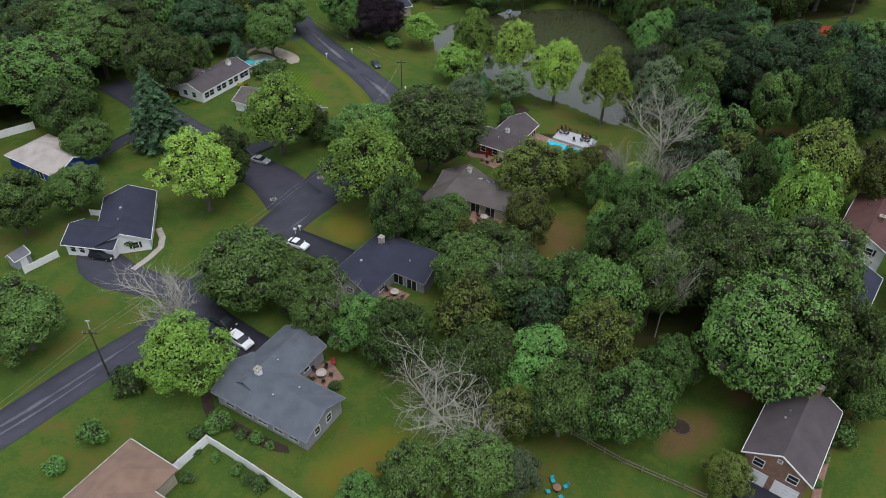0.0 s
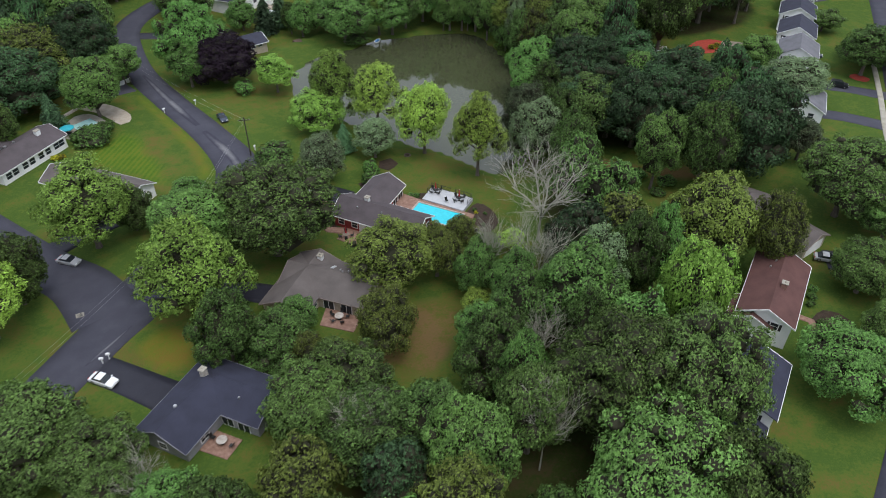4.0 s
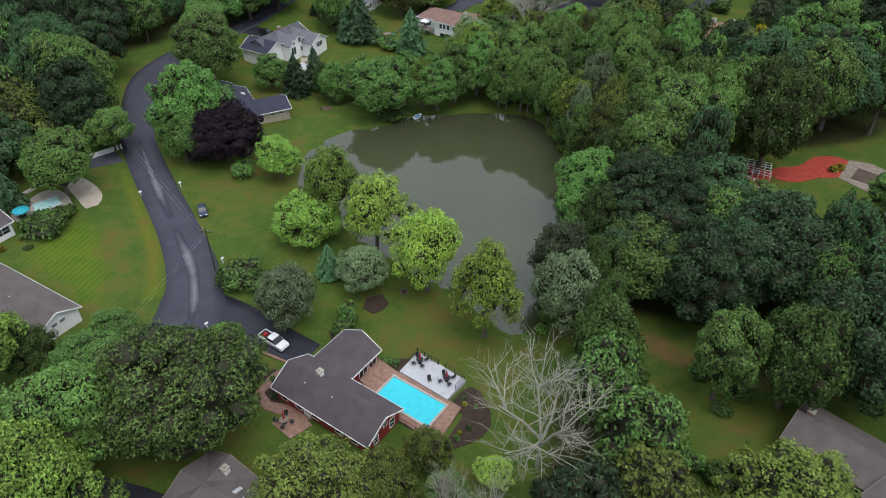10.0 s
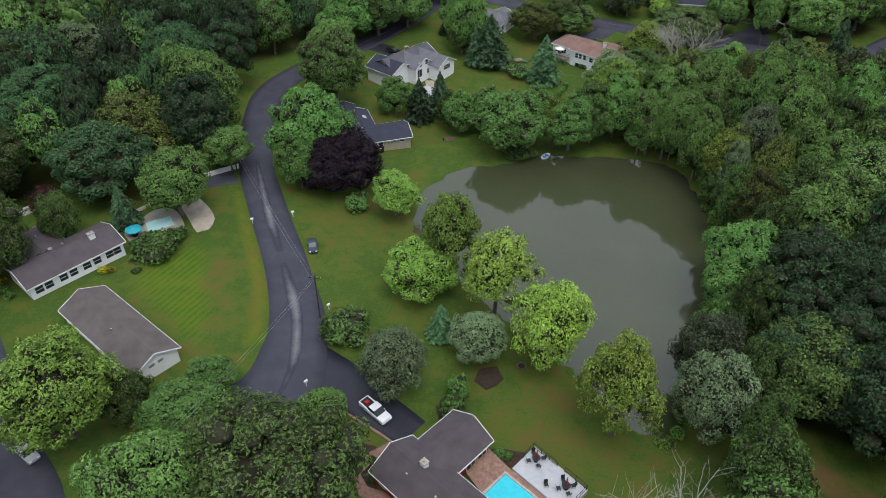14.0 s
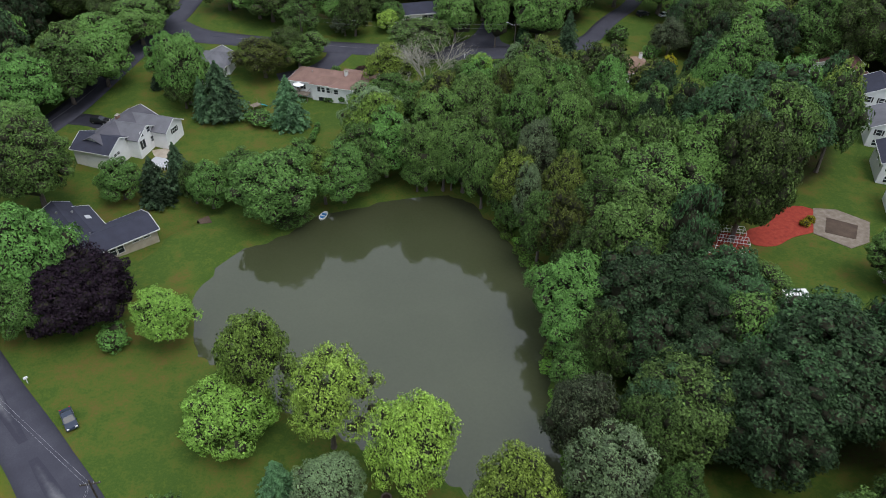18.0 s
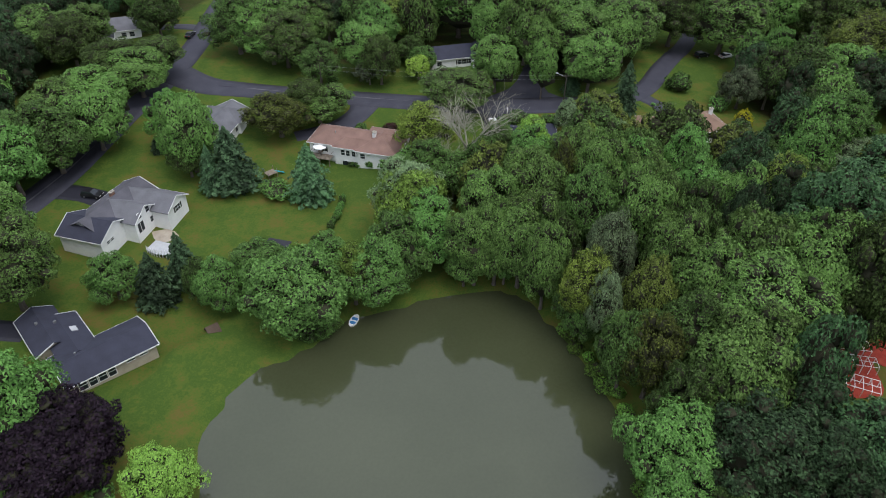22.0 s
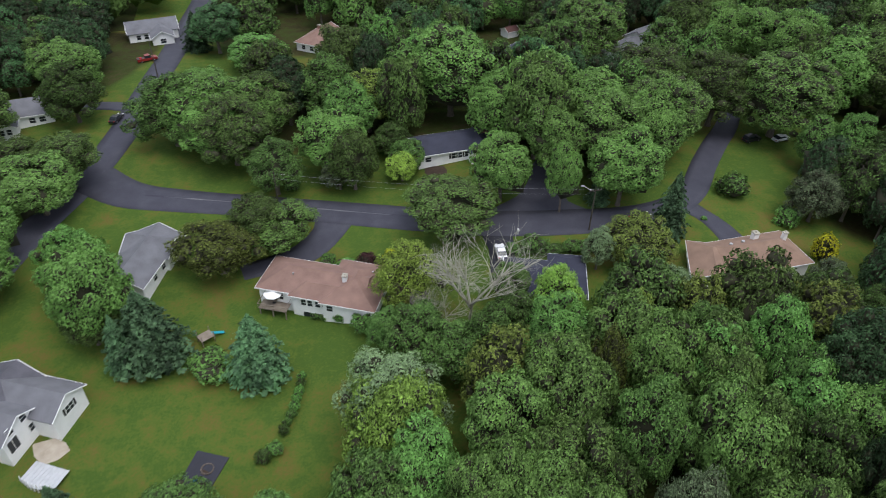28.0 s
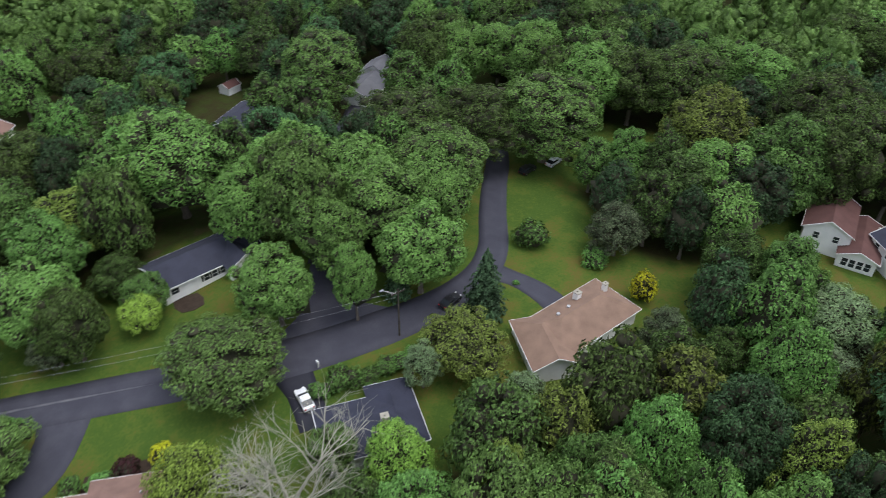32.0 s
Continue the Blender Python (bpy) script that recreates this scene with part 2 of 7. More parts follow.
M["worn_asphalt"] = turf("worn_asphalt", ((0.10, 0.10, 0.115), (0.13, 0.13, 0.145), (0.17, 0.17, 0.18)), fade=((0.046, 0.046, 0.062), (0.049, 0.049, 0.065), (0.053, 0.053, 0.069)))
M["earth"] = surface("dark_earth", ((0.05, 0.035, 0.025), (0.08, 0.055, 0.04), (0.11, 0.08, 0.06)), 0.6, 0.95, 0.5)
M["asphalt"] = surface("asphalt", ((0.034, 0.034, 0.048), (0.044, 0.044, 0.060), (0.060, 0.060, 0.076)), 0.35, 0.8, 0.15, 14)
M["fresh_asphalt"] = surface("sealed_asphalt", ((0.014, 0.014, 0.022), (0.020, 0.020, 0.030), (0.028, 0.028, 0.038)), 0.3, 0.6, 0.1, 14)
M["concrete"] = surface("concrete", ((0.22, 0.20, 0.16), (0.31, 0.29, 0.24), (0.40, 0.37, 0.32)), 0.6, 0.9, 0.15)
M["mulch"] = surface("bark_mulch", ((0.020, 0.014, 0.010), (0.040, 0.026, 0.018), (0.060, 0.040, 0.028)), 1.5, 0.95, 0.8)
M["red_mulch"] = surface("red_mulch", ((0.18, 0.025, 0.018), (0.30, 0.04, 0.025), (0.36, 0.07, 0.04)), 1.2, 0.95, 0.8)
M["sand"] = surface("sandy_paving", ((0.26, 0.22, 0.17), (0.36, 0.31, 0.25), (0.44, 0.39, 0.32)), 0.8, 0.9, 0.2)
M["red_cloth"] = plain("red_cloth", (0.35, 0.02, 0.03), 0.7)
M["teal_cloth"] = plain("teal_cloth", (0.02, 0.30, 0.36), 0.6)
M["blue_cloth"] = plain("blue_plastic", (0.05, 0.22, 0.50), 0.5)
M["bark"] = surface("bark", ((0.06, 0.05, 0.04), (0.12, 0.10, 0.085), (0.17, 0.15, 0.13)), 1.5, 0.95, 0.6, stretch=(3, 3, 0.6))
# stands for twigs and leaves deep in a crown, their shade painted in
M["core_shade"] = surface("shaded_crown_core", ((0.022, 0.021, 0.012), (0.032, 0.032, 0.017), (0.042, 0.042, 0.023)), 1.2, 0.95, 0.3)
M["dead_wood"] = surface("dead_wood", ((0.19, 0.185, 0.145), (0.29, 0.282, 0.228), (0.39, 0.38, 0.31)), 0.8, 0.9, 0.3)


def leaves(name, colour, warm=0.0):
    """Foliage: tone runs from clump to clump, from tree to tree and over single leaves, with leaf-sized relief."""
    m = bpy.data.materials.new(name)
    m.use_nodes = True
    n, l = m.node_tree.nodes, m.node_tree.links
    bsdf = n["Principled BSDF"]
    bsdf.inputs["Roughness"].default_value, bsdf.inputs["Specular IOR Level"].default_value = 0.6, 0.10
    tex, geo, info = n.new("ShaderNodeTexCoord"), n.new("ShaderNodeNewGeometry"), n.new("ShaderNodeObjectInfo")
    leaf, spray = n.new("ShaderNodeTexNoise"), n.new("ShaderNodeTexNoise")
    leaf.inputs["Scale"].default_value, leaf.inputs["Detail"].default_value, leaf.inputs["Roughness"].default_value = 3.6, 4, 0.8
    spray.inputs["Scale"].default_value, spray.inputs["Detail"].default_value = 0.5, 3
    l.new(tex.outputs["Object"], leaf.inputs[0])
    l.new(tex.outputs["Object"], spray.inputs[0])

    def blend(a, share_a, b, share_b):
        k, q = n.new("ShaderNodeMath"), n.new("ShaderNodeMath")
        k.operation, q.operation = "MULTIPLY", "MULTIPLY_ADD"
        k.inputs[1].default_value, q.inputs[1].default_value = share_a, share_b
        l.new(a, k.inputs[0])
        l.new(b, q.inputs[0])
        l.new(k.outputs[0], q.inputs[2])
        return q.outputs[0]

    fine = blend(leaf.outputs[0], 1.0, spray.outputs[0], 0.35)
    tone = blend(fine, 1.0, geo.outputs["Random Per Island"], 0.20)
    tone = blend(tone, 1.0, info.outputs["Random"], 0.30)
    ramp = n.new("ShaderNodeValToRGB")
    # the wide spread also puts leaf highlights and dark gaps into the colour
    low, high = tuple(c * 0.22 for c in colour), (colour[0] * (2.3 + warm), colour[1] * 2.45, colour[2] * 2.1)
    while len(ramp.color_ramp.elements) < 3:
        ramp.color_ramp.elements.new(0.5)
    for e, where, c in zip(ramp.color_ramp.elements, (0.32, 0.54, 0.82), (low, colour, high)):
        e.position, e.color = where, (*c, 1)
    centre = n.new("ShaderNodeMath")
    centre.operation = "SUBTRACT"
    centre.inputs[1].default_value = 0.39
    l.new(tone, centre.inputs[0])
    l.new(centre.outputs[0], ramp.inputs[0])
    hue = n.new("ShaderNodeHueSaturation")
    shift = n.new("ShaderNodeMapRange")
    shift.inputs["To Min"].default_value, shift.inputs["To Max"].default_value = 0.488, 0.514
    l.new(info.outputs["Random"], shift.inputs["Value"])
    l.new(shift.outputs[0], hue.inputs["Hue"])
    l.new(ramp.outputs[0], hue.inputs["Color"])
    l.new(hue.outputs[0], bsdf.inputs["Base Color"])
    b = n.new("ShaderNodeBump")
    b.inputs["Strength"].default_value, b.inputs["Distance"].default_value = 0.5, 0.12
    l.new(leaf.outputs[0], b.inputs["Height"])
    l.new(b.outputs[0], bsdf.inputs["Normal"])
    tr, mixs = n.new("ShaderNodeBsdfTranslucent"), n.new("ShaderNodeMixShader")
    mixs.inputs[0].default_value = 0.13
    l.new(hue.outputs[0], tr.inputs["Color"])
    l.new(bsdf.outputs[0], mixs.inputs[1])
    l.new(tr.outputs[0], mixs.inputs[2])
    l.new(mixs.outputs[0], n["Material Output"].inputs["Surface"])
    return m


M["oak"] = leaves("oak_leaves", (0.094, 0.156, 0.043))
M["ash"] = leaves("ash_leaves", (0.046, 0.088, 0.038))
M["maple"] = leaves("maple_leaves", (0.086, 0.157, 0.043))
M["locust"] = leaves("light_green_leaves", (0.220, 0.322, 0.060), 0.1)
M["poplar"] = leaves("fresh_green_leaves", (0.142, 0.222, 0.045))
M["cedar"] = leaves("olive_leaves", (0.112, 0.146, 0.034), 0.15)
M["willow"] = leaves("silvery_leaves", (0.120, 0.160, 0.086))
M["beech"] = leaves("purple_leaves", (0.019, 0.011, 0.019))
M["spruce"] = leaves("spruce_needles", (0.066, 0.122, 0.060))
M["shrub"] = leaves("shrub_leaves", (0.085, 0.165, 0.042))
M["bank_weeds"] = leaves("weed_leaves", (0.110, 0.200, 0.035))
M["gold"] = leaves("golden_leaves", (0.32, 0.30, 0.02))
M["plum"] = leaves("plum_leaves", (0.035, 0.014, 0.016))


def roofing(name, c):
    return surface(name, (tuple(v * 0.72 for v in c), c, tuple(v * 1.25 for v in c)), 0.5, 0.9, 0.25, 18)


M["roof_grey"] = roofing("grey_shingles", (0.095, 0.106, 0.126))
M["roof_navy"] = roofing("blue_black_shingles", (0.030, 0.032, 0.052))
M["roof_slate"] = roofing("slate_blue_shingles", (0.034, 0.036, 0.055))
M["roof_brown"] = roofing("brown_shingles", (0.105, 0.090, 0.085))
M["roof_tan"] = roofing("tan_shingles", (0.21, 0.135, 0.10))
M["roof_beige"] = roofing("beige_shingles", (0.36, 0.32, 0.29))
M["roof_pink"] = roofing("rosy_tan_shingles", (0.20, 0.122, 0.100))
M["roof_maroon"] = roofing("maroon_brown_shingles", (0.095, 0.045, 0.040))
M["roof_dark"] = roofing("dark_brown_shingles", (0.078, 0.065, 0.070))
M["roof_stone"] = roofing("stone_grey_shingles", (0.085, 0.083, 0.098))
M["roof_ash"] = roofing("ash_grey_shingles", (0.13, 0.13, 0.145))
M["white"] = surface("white_siding", ((0.72, 0.72, 0.72), (0.80, 0.80, 0.80), (0.85, 0.85, 0.84)), 0.8, 0.6, 0.1, wave=(4.0, 0.12, (0, radians(90), 0), 0.0))
M["trim"] = plain("white_trim", (0.78, 0.78, 0.78), 0.5)
M["grey_trim"] = plain("grey_trim", (0.20, 0.20, 0.22), 0.5)
M["brown_trim"] = plain("brown_trim", (0.20, 0.16, 0.14), 0.5)
M["red_siding"] = surface("red_siding", ((0.16, 0.018, 0.020), (0.24, 0.026, 0.028), (0.30, 0.040, 0.040)), 0.8, 0.6, 0.1, wave=(4.0, 0.15, (0, radians(90), 0), 0.0))
M["grey_siding"] = surface("grey_siding", ((0.20, 0.20, 0.22), (0.28, 0.28, 0.30), (0.34, 0.34, 0.36)), 0.8, 0.6, 0.1)
M["tan_siding"] = surface("tan_siding", ((0.30, 0.26, 0.20), (0.40, 0.35, 0.28), (0.46, 0.41, 0.33)), 0.8, 0.6, 0.1)
M["blue_siding"] = plain("bright_blue_siding", (0.02, 0.05, 0.32))
M["brick"] = surface("brick", ((0.16, 0.09, 0.07), (0.24, 0.13, 0.10), (0.30, 0.19, 0.15)), 1.5, 0.9, 0.4, wave=(6.0, 0.2, (0, radians(90), 0), 0.0))
M["dark_stone"] = surface("fire_blackened_stone", ((0.05, 0.04, 0.035), (0.11, 0.085, 0.07), (0.17, 0.14, 0.12)), 2.5, 0.9, 0.5)
M["stone"] = surface("stone", ((0.22, 0.20, 0.18), (0.38, 0.34, 0.30), (0.5, 0.46, 0.42)), 2.5, 0.9, 0.5)
M["glass"] = plain("window_glass", (0.025, 0.030, 0.036), 0.08)
M["black"] = plain("black_metal", (0.02, 0.02, 0.02), 0.4)
M["pole_wood"] = surface("pole_wood", ((0.03, 0.025, 0.02), (0.06, 0.05, 0.04), (0.09, 0.075, 0.06)), 1.0, 0.9, 0.3)
M["metal"] = plain("galvanised_metal", (0.45, 0.45, 0.46), 0.4, 0.8)
M["pool_water"] = plain("pool_water", (0.03, 0.50, 0.60), 0.08)
M["pale_pool_water"] = plain("pale_pool_water", (0.38, 0.62, 0.60), 0.08)
M["deck_white"] = surface("pale_deck_boards", ((0.33, 0.34, 0.36), (0.42, 0.43, 0.45), (0.48, 0.48, 0.50)), 1.2, 0.7, 0.1)
M["paver"] = surface("brick_pavers", ((0.14, 0.08, 0.06), (0.24, 0.14, 0.105), (0.34, 0.23, 0.18)), 2.2, 0.9, 0.4)
M["wood_deck"] = surface("weathered_boards", ((0.13, 0.10, 0.08), (0.20, 0.165, 0.13), (0.28, 0.24, 0.20)), 1.2, 0.9, 0.3)
water = surface("pond_water", ((0.040, 0.047, 0.022), (0.049, 0.056, 0.028), (0.058, 0.065, 0.034)), 0.06, 0.03, 0.006, 40)
water.node_tree.nodes["Principled BSDF"].inputs["Specular IOR Level"].default_value = 0.62
M["pond"] = water

# ---- mesh helpers ----


def link_mesh(name, verts, faces, material, parent=None, label="", smooth_faces=False):
    me = bpy.data.meshes.new(name)
    me.from_pydata([tuple(v) for v in verts], [], faces)
    me.update()
    if smooth_faces:
        me.polygons.foreach_set("use_smooth", [True] * len(me.polygons))
    if material:
        me.materials.append(M[material] if isinstance(material, str) else material)
    ob = new(name, me)
    if parent is not None:
        ob.parent = parent
    if label:
        ob["label"] = label
    return ob


def root(name, x, y, z=0.0, angle=0.0, label="", category="", group="", kind=""):
    e = new(name)
    e.matrix_basis = pose(x, y, z, 0, 0, angle)
    e.empty_display_size = 0.2
    return tagged(e, label, category, group, kind)


class Shape:
    """Collects verts and faces for one mesh."""

    def __init__(self):
        self.v, self.f = [], []

    def add(self, verts, faces):
        k = len(self.v)
        self.v += [tuple(v) for v in verts]
        self.f += [tuple(i + k for i in f) for f in faces]
        return self

    def box(self, x0, y0, z0, x1, y1, z1, inset=0.0):
        """A box whose top may be drawn in on all sides."""
        i = inset
        return self.add([(x0, y0, z0), (x1, y0, z0), (x1, y1, z0), (x0, y1, z0), (x0 + i, y0 + i, z1), (x1 - i, y0 + i, z1), (x1 - i, y1 - i, z1), (x0 + i, y1 - i, z1)],
                        [(3, 2, 1, 0), (4, 5, 6, 7), (0, 1, 5, 4), (1, 2, 6, 5), (2, 3, 7, 6), (3, 0, 4, 7)])

    def tube(self, a, b, r0, r1, n=6, join=None):
        a, b = Vector(a), Vector(b)
        d = (b - a).normalized()
        s = d.orthogonal().normalized()
        u = d.cross(s)
        ring = lambda c, r: [c + (s * math.cos(2 * math.pi * k / n) + u * math.sin(2 * math.pi * k / n)) * r for k in range(n)]
        self.add(ring(a, r0) + ring(b, r1), [(k, (k + 1) % n, n + (k + 1) % n, n + k) for k in range(n)] + [tuple(range(2 * n - 1, n - 1, -1))])
        if join is not None:
            first = len(self.v) - 2 * n
            self.f.append((join, first, first + 1))
        return self

    def put(self, name, material, parent=None, label="", smooth_faces=False):
        return link_mesh(name, self.v, self.f, material, parent, label, smooth_faces)


# ---- ground ----


def axis(lo, hi, fine_lo, fine_hi, step):
    a = list(np.arange(fine_lo, fine_hi + 0.01, step))
    s, x = step, fine_lo
    while x > lo:
        s *= 1.35
        x -= s
        a.insert(0, x)
    s, x = step, fine_hi
    while x < hi:
        s *= 1.35
        x += s
        a.append(x)
    return a


gx, gy = axis(-1800, 1900, -110, 190, 2.0), axis(-1700, 2200, 20, 390, 2.0)
gv = [(x, y, level(x, y)) for y in gy for x in gx]
gn = len(gx)
gf = [(j * gn + i, j * gn + i + 1, (j + 1) * gn + i + 1, (j + 1) * gn + i) for j in range(len(gy) - 1) for i in range(gn - 1)]
ground = tagged(link_mesh("ground", gv, gf, "lawn", smooth_faces=True), "rolling mown lawns with yellowed and mossy patches", "ground", kind="structure")

pond = Shape().add([(x, y, WATER) for x, y in [tuple(q) for q in smooth([(x + (x - 27) * 0.05, y + (y - 183) * 0.05) for x, y in SHORE], True, 3)]], [tuple(range(len(smooth([(x + (x - 27) * 0.05, y + (y - 183) * 0.05) for x, y in SHORE], True, 3))))])
pond = tagged(pond.put("water", "pond"), "still olive-brown pond reflecting trees and grey sky", "pond", kind="structure")


def lift(x, y, up):
    return (x, y, level(x, y) + up)


CLEAR = []  # places kept free of woodland: x, y, radius


def strip(name, points, width, material, up=0.07, label="", category="road", cuts=4, parent=None, kind="structure", skirt=0.25):
    """A draped ribbon with turned-down edges. width: a number, or one for each point."""
    line = smooth(points, False, 2.0)
    CLEAR.extend((p.x, p.y, (max(width) if isinstance(width, (tuple, list)) else width) / 2) for p in line)
    widths = width if isinstance(width, (tuple, list)) else (width,) * len(points)
    n = len(line)
    s, k = Shape(), cuts + 3
    for i, p in enumerate(line):
        d = (line[min(i + 1, n - 1)] - line[max(i - 1, 0)]).normalized()
        side = Vector((d.y, -d.x))
        u = i / (n - 1) * (len(widths) - 1)
        a = min(int(u), len(widths) - 2) if len(widths) > 1 else 0
        w = widths[a] + (widths[a + 1] - widths[a]) * (u - a)
        row = []
        for j in range(cuts + 1):
            q = p + side * (j / cuts - 0.5) * w
            row.append(lift(q.x, q.y, up))
        row = [(row[0][0], row[0][1], row[0][2] - skirt)] + row + [(row[-1][0], row[-1][1], row[-1][2] - skirt)]
        s.v += row
    s.f = [(i * k + j, i * k + j + 1, (i + 1) * k + j + 1, (i + 1) * k + j) for i in range(n - 1) for j in range(k - 1)]
    s.f = [f[::-1] for f in s.f]
    return tagged(s.put(name, material, parent, smooth_faces=True), label, category, kind=kind)


def patch(name, points, material, up=0.05, label="", category="", rounded=True, kind="structure", step=1.5, parent=None, soft=0.0):
    """A draped bed or yard of any outline, with turned-down edges."""
    line = smooth(points, True, step) if rounded else [Vector(p) for p in points]
    cell = 3.0 if not soft else max(1.5, soft * 0.5)
    bm = bmesh.new()
    loop = [bm.verts.new((p.x, p.y, 0)) for p in line]
    bm.faces.new(loop)
    lo_x, hi_x = min(p.x for p in line), max(p.x for p in line)
    lo_y, hi_y = min(p.y for p in line), max(p.y for p in line)
    for k in np.arange(math.ceil(lo_x / cell) * cell, hi_x, cell):
        bmesh.ops.bisect_plane(bm, geom=bm.verts[:] + bm.edges[:] + bm.faces[:], plane_co=(k, 0, 0), plane_no=(1, 0, 0))
    for k in np.arange(math.ceil(lo_y / cell) * cell, hi_y, cell):
        bmesh.ops.bisect_plane(bm, geom=bm.verts[:] + bm.edges[:] + bm.faces[:], plane_co=(0, k, 0), plane_no=(0, 1, 0))
    bmesh.ops.recalc_face_normals(bm, faces=bm.faces)
    for v in bm.verts:
        v.co.z = level(v.co.x, v.co.y) + up
    if soft:
        edge = np.array([tuple(p) for p in smooth(points, True, 0.7)])
        layer = bm.verts.layers.float.new("fade")
        for v in bm.verts:
            v[layer] = min(1.0, float(np.sqrt(((edge - (v.co.x, v.co.y)) ** 2).sum(1).min())) / soft)
    rim = [] if soft else [e for e in bm.edges if e.is_boundary]
    made = bmesh.ops.extrude_edge_only(bm, edges=rim)["geom"] if rim else []
    for v in made:
        if isinstance(v, bmesh.types.BMVert):
            v.co.z -= up + 0.12
    for f in bm.faces:
        if abs(f.normal.z) > 0.5 and f.normal.z < 0:
            f.normal_flip()
    me = bpy.data.meshes.new(name)
    bm.to_mesh(me)
    bm.free()
    me.materials.append(M[material])
    ob = new(name, me)
    if parent is not None:
        ob.parent = parent
    return tagged(ob, label, category, kind=kind)


# ---- roads and drives ----
strip("road_1", [(-75, 34), (-62, 49), (-55.6, 55), (-48.5, 64), (-40, 74), (-34, 88), (-28, 101), (-24, 109), (-18, 121), (-12.5, 132), (-9.8, 140), (-10.5, 147), (-13, 155), (-20, 167.5), (-30, 183), (-40, 200), (-47, 219), (-49, 231), (-46, 243), (-39, 256), (-32.6, 267), (-27, 279.5), (-21, 293), (-14, 306), (-8.4, 321.7), (-5.2, 338), (-2, 361), (3, 400), (12, 460)],
      (6.6, 6.6, 6.6, 7.0, 8, 8.5, 12, 13, 9, 7.5, 7.2, 7.2, 7.2, 7.2, 7.2, 7, 6.8, 6.6, 6.6, 6.6, 6.6, 6.6, 6.6, 7, 7, 7, 7, 7, 7), "asphalt", 0.07, "worn grey asphalt lane curving past the lawns", "road")
strip("road_2", [(-27, 108), (-33, 116), (-40.5, 122), (-50, 131), (-63, 143), (-80, 158)], (11, 9, 7.5, 7, 7, 7), "asphalt", 0.085, "dark asphalt side street", "road")
strip("road_3", [(-12, 307), (-5, 300.5), (5, 296.5), (20, 291.5), (35, 285.5), (48, 279.5), (58, 275.2), (70, 271.8), (82, 270), (92, 271), (99, 275), (106, 283), (113, 290.5), (123, 301), (140, 325)], (9, 7, 6.2, 6.2, 6.4, 6.6, 7.2, 7, 5.6, 5.2, 5, 4.8, 4.6, 4.6, 4.6), "asphalt", 0.085, "asphalt lane lined with verges and trees", "road")
strip("road_4", [(70.6, 57.6), (84.6, 72.6), (95.6, 85.6), (107.8, 104.5), (117.8, 117.4), (130.7, 139.5), (140.6, 157.6), (156.6, 183.7), (172.6, 211.6), (200, 260)], 9.4, "asphalt", 0.07, "straight asphalt street with paler repair patches", "road")
strip("pavement_1", [(80, 74), (88.2, 84.6), (96.2, 94.7), (110.3, 117.3), (123.3, 141), (134.2, 159), (147, 181)], 1.2, "concrete", 0.12, "pale concrete pavement beside the street", "pavement")
strip("pavement_2", [(113, 98), (125.5, 117.7), (136.1, 138.8), (147.2, 159.5), (165.2, 189)], 1.2, "concrete", 0.12, "pale concrete pavement beside the street", "pavement")
DR = "sealed black asphalt driveway"
strip("driveway_1", [(-7.6, 145.2), (-3, 143.7), (4, 140), (10.5, 136.6)], (9, 7.5, 6.2, 5.2), "fresh_asphalt", 0.055, DR, "driveway")
strip("driveway_2", [(-40, 82), (-46, 83.5), (-52, 86), (-56, 89), (-58.5, 93)], (6, 5.5, 6.5, 7.5, 6), "asphalt", 0.055, DR, "driveway")
strip("driveway_3", [(-39, 79), (-34, 75), (-28, 70.5), (-24, 67.5)], (6, 5.4, 5.2, 5.2), "fresh_asphalt", 0.055, DR, "driveway")
strip("driveway_4", [(-28, 98), (-22, 94.5), (-15, 90)], (5, 5, 5.5), "fresh_asphalt", 0.055, DR, "driveway")
strip("driveway_5", [(-20, 114), (-13, 112.5), (-6, 111), (-1, 109)], (5, 4.2, 4.2, 5), "fresh_asphalt", 0.055, DR, "driveway")
strip("driveway_6", [(-60, 141), (-66, 133), (-70, 126), (-73, 119)], (5.5, 4.2, 3.8, 5), "fresh_asphalt", 0.055, DR, "driveway")
strip("driveway_7", [(-42, 124), (-36.5, 130), (-31.5, 134)], (5, 4.5, 4.5), "fresh_asphalt", 0.055, DR, "driveway")
strip("driveway_8", [(33, 287), (30.5, 281.5), (26, 277.5), (20, 276), (15, 275)], (9, 6, 5.5, 4, 3.5), "asphalt", 0.055, DR, "driveway")
strip("driveway_9", [(59.5, 275), (58.8, 268), (57.3, 262)], (6.5, 4.4, 4.2), "fresh_asphalt", 0.055, DR, "driveway")
strip("driveway_10", [(74, 289), (79, 296), (77, 303)], (4.6, 4.6, 5), "fresh_asphalt", 0.055, DR, "driveway")
patch("driveway_apron", [(57, 276), (61, 279), (66, 281.2), (69.4, 285), (72.2, 289.6), (74, 291), (76.6, 289.2), (76.6, 285), (74.9, 280.6), (74.6, 277), (77, 273), (70, 272), (62, 274)], "asphalt", 0.06, "sealed black asphalt apron widening into the lane", "driveway")
strip("driveway_23", [(114, 340), (108, 334), (101, 328), (97, 322)], (6, 4.5, 4, 4), "asphalt", 0.055, DR, "driveway")
strip("driveway_11", [(95, 271.5), (97.6, 266), (98.5, 261), (98, 257)], (4.6, 3.4, 4.5, 4.5), "asphalt", 0.055, DR, "driveway")
strip("driveway_12", [(-33, 263), (-27, 261), (-21, 257)], (5, 4.6, 5), "fresh_asphalt", 0.055, DR, "driveway")
